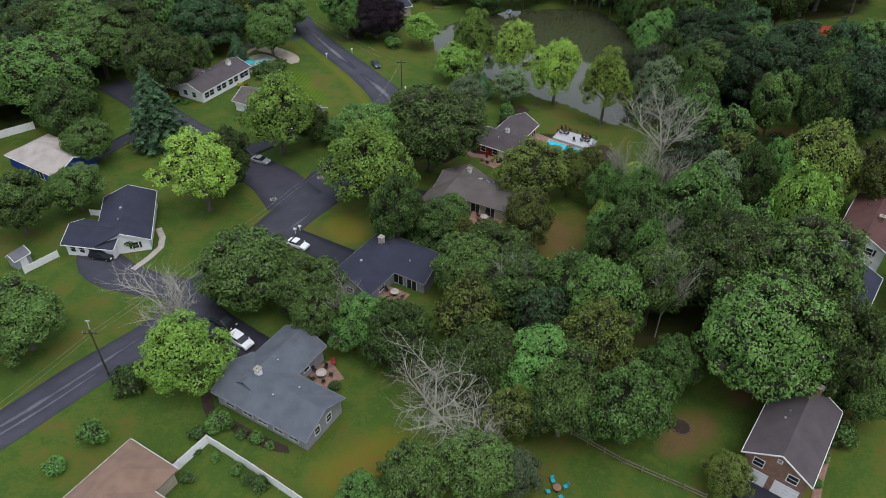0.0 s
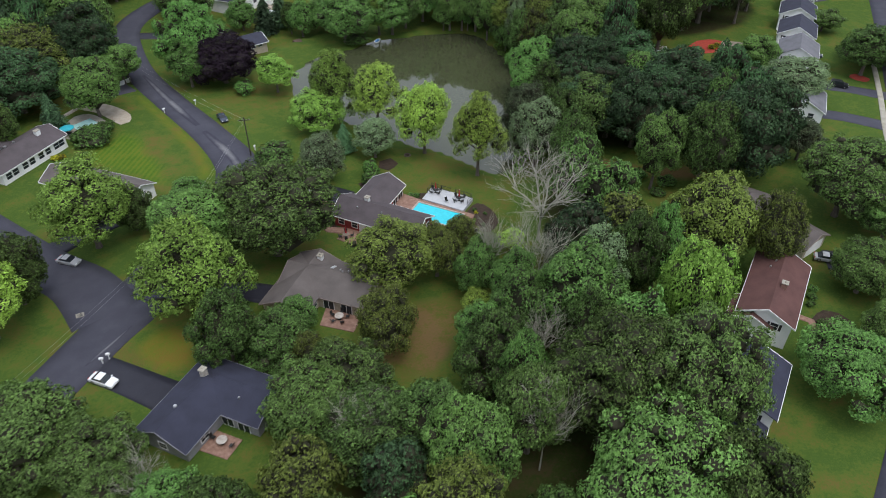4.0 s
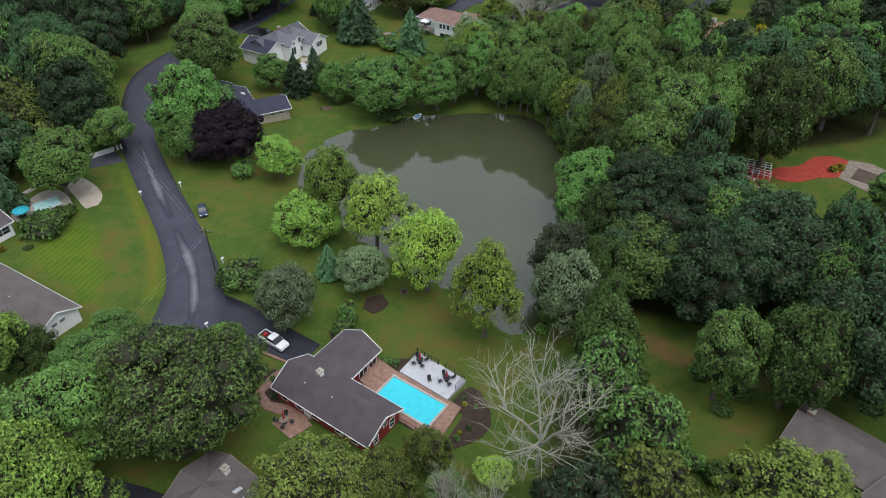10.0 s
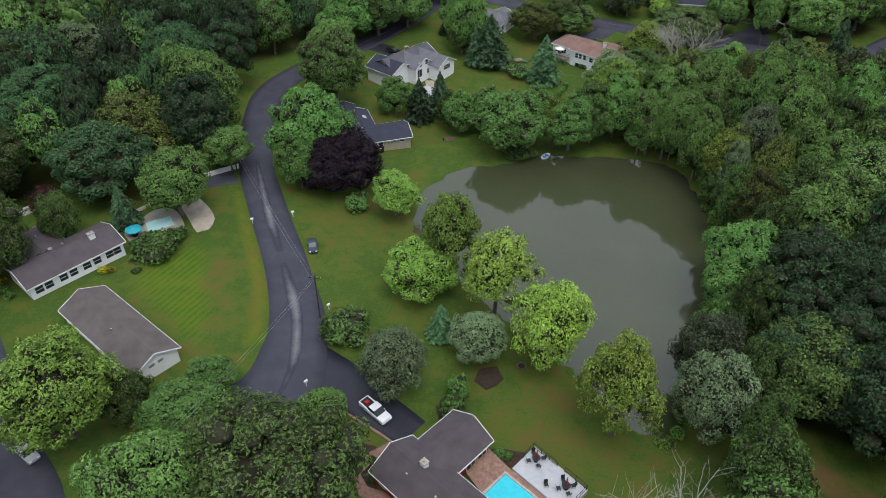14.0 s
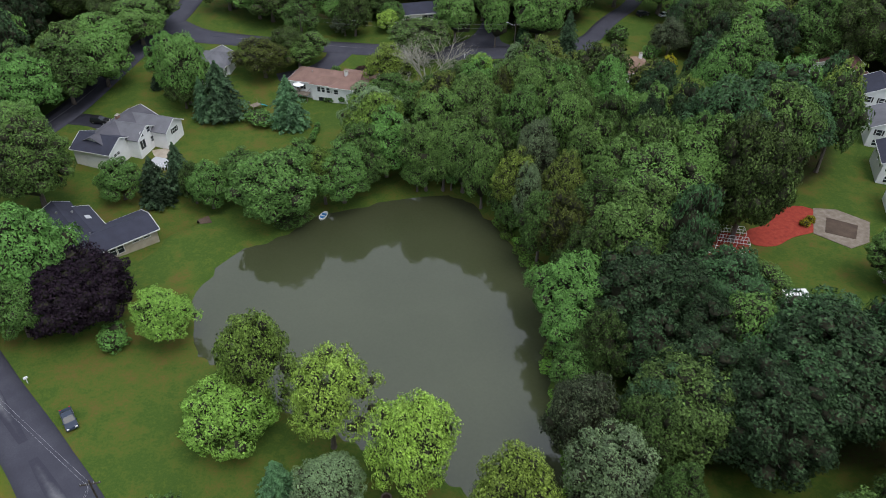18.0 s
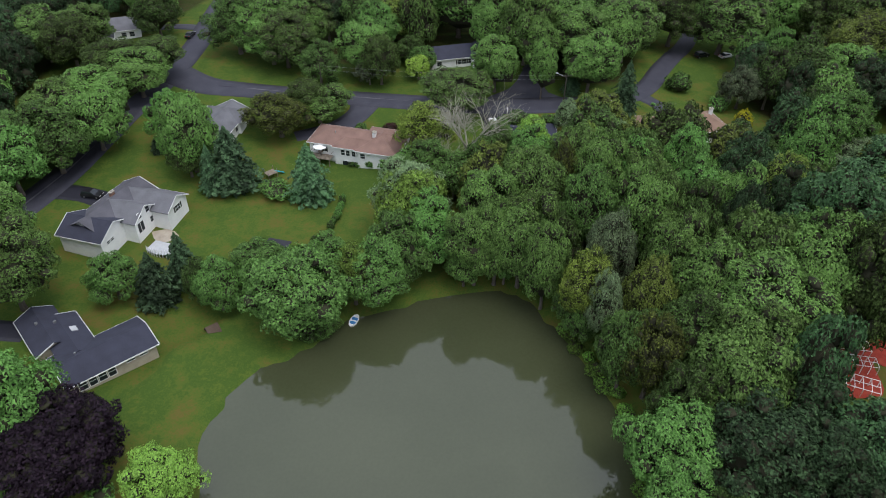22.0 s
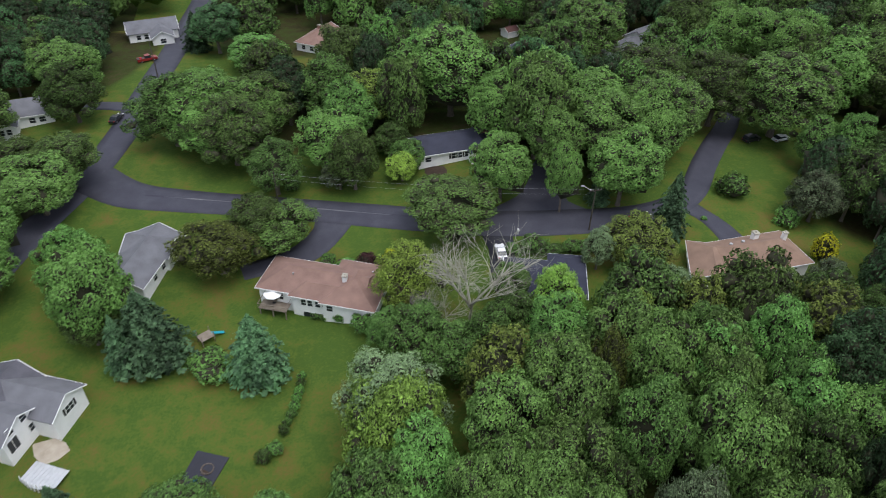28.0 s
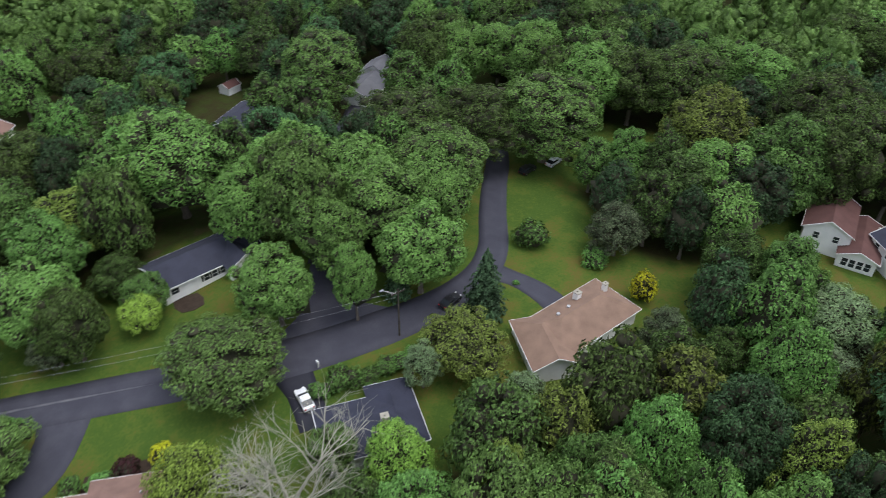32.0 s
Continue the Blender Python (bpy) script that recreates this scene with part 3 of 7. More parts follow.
strip("driveway_13", [(136, 157), (127, 162.5), (120, 165)], (5, 4.5, 4.5), "asphalt", 0.055, DR, "driveway")
strip("driveway_14", [(126, 143), (118, 148.5), (112, 151)], (5, 4.5, 4.5), "asphalt", 0.055, DR, "driveway")
strip("driveway_15", [(143, 158), (155, 157), (170, 152)], 5, "asphalt", 0.055, DR, "driveway")
strip("driveway_16", [(136, 147), (146, 145), (160, 140)], 4.5, "asphalt", 0.055, DR, "driveway")
strip("driveway_17", [(103, 97), (95, 102), (88, 104.5)], (5, 4.5, 5), "fresh_asphalt", 0.055, DR, "driveway")
strip("driveway_18", [(-45, 225), (-38, 225.5), (-30, 224)], 4.5, "fresh_asphalt", 0.055, DR, "driveway")
strip("driveway_19", [(-41, 192), (-46, 188), (-53, 183)], (7, 5.5, 5), "asphalt", 0.055, DR, "driveway")
strip("driveway_20", [(-5, 333), (-14, 337), (-25, 337)], 4, "asphalt", 0.055, DR, "driveway")
strip("driveway_21", [(35, 41), (37.5, 45), (40.5, 49)], (7, 6.6, 6.2), "fresh_asphalt", 0.055, DR, "driveway")
strip("driveway_22", [(160, 224), (152, 222), (147, 219)], 4.5, "asphalt", 0.055, DR, "driveway")

# ---- houses ----


class Wing:
    """One oblong of a house, its long side turned by angle (degrees)."""

    def __init__(self, house, x, y, angle, length, width, eave, ridge, hips=(False, False), base=None, wall="white", roof="roof_grey", over=0.45, trim="trim"):
        self.l, self.w, self.e, self.r = length, width, eave, ridge
        z = house["floor"]
        self.m = house["inverse"] @ pose(x, y, z, 0, 0, angle)
        self.house = house["root"]
        house["wings"].append((self, pose(x, y, 0, 0, 0, angle), length / 2, width / 2))
        self.trims = []
        L, W = length / 2, width / 2
        s = Shape()
        h0, h1 = (W * 1.0 if hips[0] else 0.0), (W * 1.0 if hips[1] else 0.0)
        low = -3.0
        s.add([(-L, -W, low), (L, -W, low), (L, W, low), (-L, W, low), (-L, -W, eave), (L, -W, eave), (L, W, eave), (-L, W, eave)],
              [(0, 1, 5, 4), (1, 2, 6, 5), (2, 3, 7, 6), (3, 0, 4, 7), (3, 2, 1, 0)])
        pitch = (ridge - eave) / W
        if not hips[0]:
            s.add([(-L, -W, eave), (-L, W, eave), (-L, 0, ridge)], [(1, 0, 2)])
        if not hips[1]:
            s.add([(L, -W, eave), (L, W, eave), (L, 0, ridge)], [(0, 1, 2)])
        self.wall = self.put("wall", s, wall)
        drop = over * pitch
        a, b = L + over, W + over
        ra, rb = -a + h0 * (b / W if hips[0] else 0), a - h1 * (b / W if hips[1] else 0)
        th = 0.14
        top = [(-a, -b, eave - drop), (a, -b, eave - drop), (a, b, eave - drop), (-a, b, eave - drop), (ra, 0, ridge), (rb, 0, ridge)]
        t = Shape()
        up = [(x_, y_, z_ + th) for x_, y_, z_ in top]
        faces = [(0, 1, 5, 4), (2, 3, 4, 5)]
        if hips[0]:
            faces.append((3, 0, 4))
        if hips[1]:
            faces.append((1, 2, 5))
        under = [tuple(i + 6 for i in f[::-1]) for f in faces]
        rim = [(0, 1), (2, 3)] + ([(3, 0)] if hips[0] else [(4, 0), (3, 4)]) + ([(1, 2)] if hips[1] else [(1, 5), (5, 2)])
        t.add(up + top, faces + under + [(j, i, i + 6, j + 6) for i, j in rim])
        self.roof = self.put("roof", t, roof)
        e = eave - drop - 0.06
        for sy in (-1, 1):
            self.trims.append((self.put("gutter", Shape().box(-a, sy * (b + 0.02) - 0.05, e, a, sy * (b + 0.02) + 0.05, e + 0.17), trim), (0, sy * b)))
        for hip, sx in ((hips[0], -1), (hips[1], 1)):
            if hip:
                self.put("gutter", Shape().box(sx * (a + 0.02) - 0.05, -b, e, sx * (a + 0.02) + 0.05, b, e + 0.17), trim)
            else:
                for sy in (-1, 1):
                    p, q = (sx * (a + 0.03), sy * b, eave - drop), (sx * (a + 0.03), 0, ridge)
                    f = Shape().add([(p[0] - 0.04, p[1], p[2] - 0.02), (p[0] + 0.04, p[1], p[2] - 0.02), (q[0] + 0.04, 0, q[2] - 0.02), (q[0] - 0.04, 0, q[2] - 0.02),
                           (p[0] - 0.04, p[1], p[2] + 0.17), (p[0] + 0.04, p[1], p[2] + 0.17), (q[0] + 0.04, 0, q[2] + 0.17), (q[0] - 0.04, 0, q[2] + 0.17)],
                          [(0, 1, 2, 3), (7, 6, 5, 4), (0, 4, 5, 1), (1, 5, 6, 2), (2, 6, 7, 3), (3, 7, 4, 0)])
                    self.trims.append((self.put("barge_board", f, trim), (sx * a, sy * b / 2)))
        c = Shape()
        c.add([(ra, -0.16, ridge + th - 0.16 * pitch + 0.03), (rb, -0.16, ridge + th - 0.16 * pitch + 0.03), (rb, 0, ridge + th + 0.035), (ra, 0, ridge + th + 0.035),
               (rb, 0.16, ridge + th - 0.16 * pitch + 0.03), (ra, 0.16, ridge + th - 0.16 * pitch + 0.03)], [(0, 1, 2, 3), (3, 2, 4, 5)])
        self.put("ridge_cap", c, roof, self.roof)

    def put(self, name, s, material, parent=None, label=""):
        ob = s.put(name, material, parent or self.house, label)
        ob.matrix_parent_inverse = Matrix()
        ob.matrix_basis = (parent.matrix_basis.inverted() if parent is not None and parent is not self.house else Matrix()) @ self.m
        return ob

    def opening(self, side, along, z, w, h, kind="window", shutters=False, colour="trim"):
        """A window or door on a side: 'f' and 'b' are the long walls, 'l' and 'r' the ends."""
        L, W = self.l / 2, self.w / 2
        m = {"f": pose(along, -W, z), "b": pose(-along, W, z, 0, 0, 180), "l": pose(-L, -along, z, 0, 0, -90), "r": pose(L, along, z, 0, 0, 90)}[side]
        d, t = 0.06, 0.09
        frame_s = Shape()
        rect = lambda g, y: [(-w / 2 - g, y, -g), (w / 2 + g, y, -g), (w / 2 + g, y, h + g), (-w / 2 - g, y, h + g)]
        frame_s.v = rect(t, 0.02) + rect(t, -d) + rect(0, -d) + rect(0, 0.02)
        frame_s.f = [(q * 4 + k, q * 4 + (k + 1) % 4, (q + 1) * 4 + (k + 1) % 4, (q + 1) * 4 + k) for q in range(3) for k in range(4)]
        bars = []
        if kind == "window":
            bars.append((-w / 2, h / 2 - 0.03, w / 2, h / 2 + 0.03))
        if kind in ("window", "slider") and w > 1.3:
            bars.append((-0.03, 0, 0.03, h))
        keep, self.m = self.m, self.m @ m
        thing = self.put({"window": "window", "door": "door", "garage": "garage_door", "slider": "sliding_door"}[kind], frame_s, "trim")
        if kind in ("window", "slider"):
            pane = self.put("pane", Shape().box(-w / 2, -0.02, 0, w / 2, 0.015, h), "glass", thing)
            for k, (x0, z0, x1, z1) in enumerate(bars):
                self.put("muntin", Shape().box(x0, -d * (0.7 + 0.1 * k), z0, x1, 0.02, z1), "trim", thing)
        elif kind == "door":
            self.put("leaf", Shape().box(-w / 2, -0.03, 0, w / 2, 0.02, h, 0.0), colour, thing)
        else:
            for k in range(4):
                self.put("panel", Shape().box(-w / 2, -0.045, h * k / 4 + 0.02, w / 2, 0.02, h * (k + 1) / 4 - 0.02), "trim", thing)
        if shutters:
            for sx in (-1, 1):
                self.put("shutter", Shape().box(sx * (w / 2 + 0.3) - 0.17, -0.05, 0, sx * (w / 2 + 0.3) + 0.17, 0.02, h), "black", thing)
        self.m = keep

    def row(self, side, spots, z=1.0, w=1.1, h=1.2, **more):
        for a in spots:
            self.opening(side, a, z, w, h, **more)

    def chimney(self, x, y, material="brick", w=0.75, d=0.75, up=0.9):
        z = self.r - abs(y) / (self.w / 2) * (self.r - self.e)
        ch = self.put("chimney", Shape().box(x - w / 2, y - d / 2, z - 0.8, x + w / 2, y + d / 2, self.r + up), material)
        self.put("chimney_cap", Shape().box(x - w / 2 - 0.08, y - d / 2 - 0.08, self.r + up, x + w / 2 + 0.08, y + d / 2 + 0.08, self.r + up + 0.12), "concrete", ch)
        self.put("flue", Shape().tube((x, y, self.r + up), (x, y, self.r + up + 0.35), 0.14, 0.12, 8), "concrete", ch)

    def vent(self, x, y, w=0.3):
        z = self.r - abs(y) / (self.w / 2) * (self.r - self.e) + 0.14
        self.put("roof_vent", Shape().tube((x, y, z - 0.05), (x, y, z + 0.28), w / 2, w / 2 * 0.9, 8), "metal")

    def skylight(self, x, y, w=0.8, l=1.1):
        p = (self.r - self.e) / (self.w / 2)
        f = lambda yy: self.r - abs(yy) * p + 0.15
        s, y0, y1 = Shape(), y - l / 2, y + l / 2
        s.add([(x - w / 2, y0, f(y0)), (x + w / 2, y0, f(y0)), (x + w / 2, y1, f(y1)), (x - w / 2, y1, f(y1)), (x - w / 2, y0, f(y0) + 0.12), (x + w / 2, y0, f(y0) + 0.12), (x + w / 2, y1, f(y1) + 0.12), (x - w / 2, y1, f(y1) + 0.12)],
              [(4, 5, 6, 7), (0, 1, 5, 4), (1, 2, 6, 5), (2, 3, 7, 6), (3, 0, 4, 7)])
        self.put("skylight", s, "deck_white")


ESTATE = {}


def house(name, x, y, label, category="house", floor=None):
    z = level(x, y) if floor is None else floor
    CLEAR.append((x, y, 11.0))
    r = root(name, x, y, z, 0, label, category)
    return {"root": r, "floor": z, "inverse": pose(x, y, z).inverted(), "wings": ESTATE.setdefault(r.name, [])}


# grey L-shaped ranch
h = house("ranch_house", -21, 60, "grey-roofed L-shaped ranch house with white chimney and rear patio")
a = Wing(h, -20.6, 58.3, -30, 14.6, 7.0, 2.7, 4.4, roof="roof_grey", wall="grey_siding", trim="grey_trim")
b = Wing(h, -21.8, 63.8, 58.5, 11, 6.6, 2.6, 4.3, roof="roof_grey", wall="grey_siding", trim="grey_trim")
a.chimney(-3.2, 0.4, "trim"), a.vent(0.5, -1.2), b.vent(-0.5, -1.0), a.vent(2.5, 1.5)
a.row("f", (-5.2, -2.2, 0.2, 2.8, 5.2), 0.9, 1.5, 1.0), a.row("r", (-1.4, 0.9), 1.2, 0.9, 1.2), b.row("r", (0.0,), 0, 4.6, 2.1, kind="garage"), a.row("b", (-5, -2), 0.1, 1.7, 2.0, kind="slider")
b.row("f", (2, 0), 1.0, 1.0, 1.1)

# dark blue roofed white ranch with gable
h = house("ranch_house", -55, 97, "white ranch house with dark blue shingle roof and cross gable")
a = Wing(h, -54.6, 98.8, 104, 14, 8.2, 2.7, 4.5, roof="roof_navy")
b = Wing(h, -57.8, 94.2, -9, 8.5, 6.4, 2.6, 4.1, roof="roof_navy")
a.row("l", (-2.3, 1.8), 1.0, 1.0, 1.2, shutters=True), b.row("f", (-3, -1.4, 0.3), 0.9, 0.9, 1.2), b.row("f", (1.8,), 0, 0.95, 2.0, kind="door", colour="roof_maroon"), a.row("f", (-4, -1, 2, 5), 1, 1, 1.1)
a.vent(0.3, 0.5, 0.6), a.vent(-3, 0.6)

# navy-roofed house in the trees
h = house("ranch_house", -8, 86, "house with navy shingle roof around a rear patio")
a = Wing(h, -10.6, 86.2, 58, 12.5, 7.4, 2.7, 4.6, (False, True), roof="roof_navy", wall="grey_siding", trim="grey_trim")
b = Wing(h, -5.6, 87.6, -31, 11.5, 7.0, 2.7, 4.5, (True, False), roof="roof_navy", wall="grey_siding", trim="grey_trim")
a.chimney(3.2, 0.6, "stone"), a.vent(-2.5, 0.4, 0.5), b.vent(2, -1.6)
b.row("f", (1, 3.5), 0.1, 1.7, 2.0, kind="slider"), a.row("f", (-3,), 0.9, 1.4, 1.1), a.row("l", (0,), 1, 1.2, 1.1), a.row("b", (2,), 0, 2.6, 2.1, kind="garage")

# brownish grey roofed house
h = house("ranch_house", 6, 109, "brown-grey shingle roofed ranch house under trees")
a = Wing(h, 7.4, 109.2, -27, 14.6, 8.0, 2.6, 4.3, (False, False), roof="roof_brown", wall="tan_siding", trim="brown_trim")
b = Wing(h, 2.6, 109.2, 63, 12.3, 7.0, 2.6, 4.2, (False, False), roof="roof_brown", wall="tan_siding", trim="brown_trim")
a.chimney(-3.4, 2.6, "trim", up=0.3), a.skylight(-0.5, 1.4, 0.5, 1.2), a.vent(1.0, 0.8), a.vent(1.6, 0.3), a.vent(2.3, 0.9)
a.row("f", (1, 4), 0.1, 1.7, 2.0, kind="slider"), b.row("l", (-1.5, 1.5), 0.9, 1.2, 1.1), b.row("f", (-3,), 1, 1.1, 1.1)

# red house by the pool
h = house("red_house", 15, 129, "red-sided ranch house with brown shingle roof and white trim")
a = Wing(h, 16.3, 126.5, -32.5, 16.2, 6.6, 2.7, 4.5, roof="roof_dark", wall="red_siding")
b = Wing(h, 15.6, 133.1, 58, 9.6, 6.2, 2.6, 4.3, roof="roof_dark", wall="red_siding")
a.chimney(-3.4, 0.8, "trim", up=0.5), a.vent(-4.2, -1.4), a.vent(0.5, -1.2)
a.row("f", (-6.6, -3.9, -1.0, 3.2, 5.8), 0.9, 1.1, 1.2), a.row("f", (-2.4,), 0, 1.0, 2.05, kind="door"), a.row("r", (-1.6,), 0.9, 0.9, 1.2), a.row("r", (1.7,), 0.9, 0.9, 1.5), a.row("r", (0.3,), 2.4, 0.7, 0.9)
b.row("r", (0,), 0, 4.6, 2.1, kind="garage"), b.row("f", (1.5, 3.6), 0.2, 1.6, 1.9, kind="slider"), a.row("b", (-3.5, -6), 0.2, 1.6, 1.9, kind="slider")

# ash-roofed white garage house
h = house("ranch_house", -36, 143, "white gabled ranch house with ash-grey shingle roof")
a = Wing(h, -36.2, 143.3, -28.2, 20, 6.8, 2.7, 4.3, roof="roof_brown")
a.row("r", (-0.7, 0.7), 2.0, 0.9, 0.5), a.row("f", (-6, -2, 2, 6), 0.9, 1.3, 1.2), a.row("b", (-6, -2, 2, 6), 0.9, 1.3, 1.2), a.vent(1, -1.2)

# long white house with the small pool
h = house("ranch_house", -55, 157, "long low white house with dark brown roof and window bands")
a = Wing(h, -54.4, 157.2, 61, 16, 7.6, 2.8, 4.2, roof="roof_dark")
b = Wing(h, -61.5, 158.2, 151, 9, 8, 2.8, 4.1, (False, True), roof="roof_dark")
a.chimney(4.6, -0.8, "trim", 1.0, 0.8, 0.7), a.vent(-1.5, 1.6, 0.8), b.vent(0, -1, 0.4), a.vent(0.5, 1.4, 0.5)
a.row("f", (-6.6, -5.0, -2.6, -0.9, 1.4, 3.2, 5.4, 6.8), 0.9, 1.3, 1.25), a.row("l", (-1.5, 1.2), 0.9, 1.2, 1.2), a.row("r", (0,), 0.9, 1.6, 1.2)

# beige-roofed house with a blue end
h = house("ranch_house", -78, 120, "beige-roofed house with a bright blue end wall")
a = Wing(h, -77.4, 120.4, -31, 15, 8.6, 2.7, 4.6, (True, False), roof="roof_beige", wall="blue_siding")
b = Wing(h, -80.4, 122.6, 59, 8.5, 7.5, 2.7, 4.4, (True, True), roof="roof_beige", wall="blue_siding")
a.row("r", (-1.0,), 0.9, 1.1, 1.1), a.row("f", (2,), 0.1, 2.2, 2.0, kind="slider")

# brick two-storey house with garage doors
h = house("brick_house", 42, 51.5, "two-storey brick house with dark roof and two white garage doors")
a = Wing(h, 42.2, 51.5, 52.7, 12.2, 7.0, 4.6, 6.8, roof="roof_dark", wall="brick")
a.chimney(5.4, -0.6, "brick"), a.vent(-0.3, 1.4), a.vent(1.0, 1.2)
a.row("l", (-1.75, 1.75), 0, 2.6, 2.1, kind="garage"), a.row("l", (-1.9, 1.9), 3.0, 1.1, 1.2), a.row("l", (0.0,), 5.2, 0.4, 0.4), a.row("f", (-4, 0, 4), 3.0, 1.1, 1.2), a.row("b", (-4, 0, 4), 3.0, 1.1, 1.2)

# maroon-brown roofed white house and the navy-roofed one beside it
h = house("white_house", 72.4, 94.5, "white two-storey house with long maroon-brown roof")
a = Wing(h, 72.4, 94.5, 52.3, 14.6, 7.2, 4.8, 6.6, roof="roof_maroon")
b = Wing(h, 67.6, 91.2, 52.3, 4.4, 5.6, 3.6, 5.0, roof="roof_maroon")
a.chimney(-1.2, -1.0, "brick", 0.8, 0.8, 0.5), a.row("l", (-1.8, 1.4), 3.2, 1.0, 1.2, shutters=True), a.row("f", (-5, -1.5, 2, 5), 3.0, 1.1, 1.2), a.row("f", (-3,), 0, 1, 2, kind="door"), a.vent(4.5, 1.0), a.vent(3.0, 1.5)
h = house("white_house", 60.2, 78, "white two-storey house with navy shingle roof")
a = Wing(h, 60.2, 78, 52, 9.5, 7.4, 4.8, 6.4, roof="roof_navy")
a.row("l", (-1.5, 1.5), 3.0, 1.0, 1.2, shutters=True), a.row("f", (-3, 0, 3), 3.0, 1.0, 1.2), a.vent(1, -1.0)
b = Wing(h, 55.2, 71.6, 52, 6.0, 6.4, 2.7, 4.2, roof="roof_navy")

# brown-roofed ranch by the straight street
h = house("ranch_house", 82.5, 115.5, "brown-roofed ranch house half hidden by trees")
a = Wing(h, 80.6, 119.2, -42, 13, 7.6, 2.6, 4.2, roof="roof_brown", wall="tan_siding", trim="brown_trim")
b = Wing(h, 84.6, 110.4, -62, 9, 6.0, 2.6, 4.0, roof="roof_brown", wall="tan_siding", trim="brown_trim")
a.chimney(-5.6, 0.4, "brick", 0.8, 0.8, 0.7), a.row("f", (-3, 0, 3), 0.9, 1.3, 1.2), b.row("r", (0,), 0, 4.4, 2.1, kind="garage"), a.row("r", (0,), 0.9, 1.2, 1.2)

# row of white two-storey houses along the straight street
for k, (x, y) in enumerate(((121.8, 175.6), (129.3, 189), (137.3, 202.6), (145.6, 216.4), (154.5, 231))):
    h = house("white_house", x, y, "white two-storey gabled house with slate blue roof", floor=level(x, y) - 0.2)
    a = Wing(h, x, y, 58, 9.5, 8.6, 5.0, 7.2, roof="roof_ash" if k in (0, 3) else "roof_slate")
    a.row("l", (-2.6, 0.2, 2.8), 3.2, 1.0, 1.3, shutters=True), a.row("l", (-2.6, 2.6), 0.8, 1.1, 1.3), a.row("f", (-3, 0, 3), 3.2, 1.0, 1.2, shutters=True), a.row("f", (-1.5,), 0, 1, 2.1, kind="door"), a.row("b", (-3, 0, 3), 3.2, 1.0, 1.2)
    if k == 0:
        b = Wing(h, 114.6, 171.2, -12, 9.5, 6.2, 2.8, 4.4, roof="roof_ash")
        b.row("f", (-3.6, -2, -0.4, 1.2), 0.6, 1.0, 1.6), b.vent(-2, -1)
h = house("white_house", 110.5, 152, "white house by a pale stone-edged bed")
a = Wing(h, 110.5, 152, 58, 9.5, 7.5, 2.8, 4.8, roof="roof_ash")
a.row("f", (-3, 0, 3), 0.8, 1.1, 1.3), a.row("l", (-1.5, 1.5), 0.8, 1.1, 1.3)
h = house("white_house", 178, 168, "white two-storey house across the street")
a = Wing(h, 178, 168, 60, 11, 8, 5, 7.2, roof="roof_ash")
a.row("b", (-3, 0, 3), 3.2, 1, 1.2), a.row("b", (-3, 3), 0.8, 1.1, 1.3)

# slate-blue roofed low house by the purple beech
h = house("ranch_house", -19, 217, "low house with stepped slate-blue roofs and a window band", floor=level(-17, 214) + 0.1)
a = Wing(h, -16.8, 215.2, 29.7, 13, 7.2, 2.6, 3.9, roof="roof_slate", wall="tan_siding")
b = Wing(h, -22.4, 219.2, 119.7, 9.5, 5.0, 2.8, 3.7, roof="roof_slate", wall="tan_siding")
c = Wing(h, -26.3, 221.6, 119.7, 9.5, 5.2, 2.6, 3.8, roof="roof_slate", wall="tan_siding")
a.row("f", (-4.6, -3.2, -1.8, -0.4), 0.6, 1.1, 1.7), a.row("f", (2.5, 4.5), 1.6, 1.2, 0.6), b.skylight(0.5, -1.2, 1.2, 0.9), a.vent(-3.5, 0.8), b.vent(3.5, 0.5, 0.5), c.vent(1, 0.6, 0.5)

# white house with crossing gables
h = house("white_house", -18, 251, "white split-level house with grey roofs and crossing gables", floor=-1.3)
a = Wing(h, -19.6, 250.8, 58.6, 15.4, 7.6, 2.8, 4.7, (False, False), roof="roof_stone")
b = Wing(h, -12.7, 252.3, -28, 10, 6.2, 2.8, 4.5, roof="roof_ash")
c = Wing(h, -16.7, 248.9, -28, 7, 6.4, 3.0, 4.75, roof="roof_ash")
d = Wing(h, -22.4, 245.6, -28, 8.6, 7.6, 2.6, 4.4, roof="roof_slate")
c.row("r", (-1.5, 0.9), 2.9, 1.0, 1.1), c.row("r", (-1.8,), 0.2, 1.7, 2.0, kind="slider"), c.row("r", (1.5,), 0.3, 1.0, 1.2), b.row("r", (0.1,), 1.2, 1.5, 1.2, shutters=True)
d.row("r", (-2.0, -1.0), 1.0, 0.8, 0.6), a.row("b", (-5, -2, 2, 5), 1.0, 1.2, 1.2), a.chimney(1.2, 0.6, "brick", 0.9, 0.6, 0.6), d.vent(-1, -1.0), d.vent(0.2, -1.4)

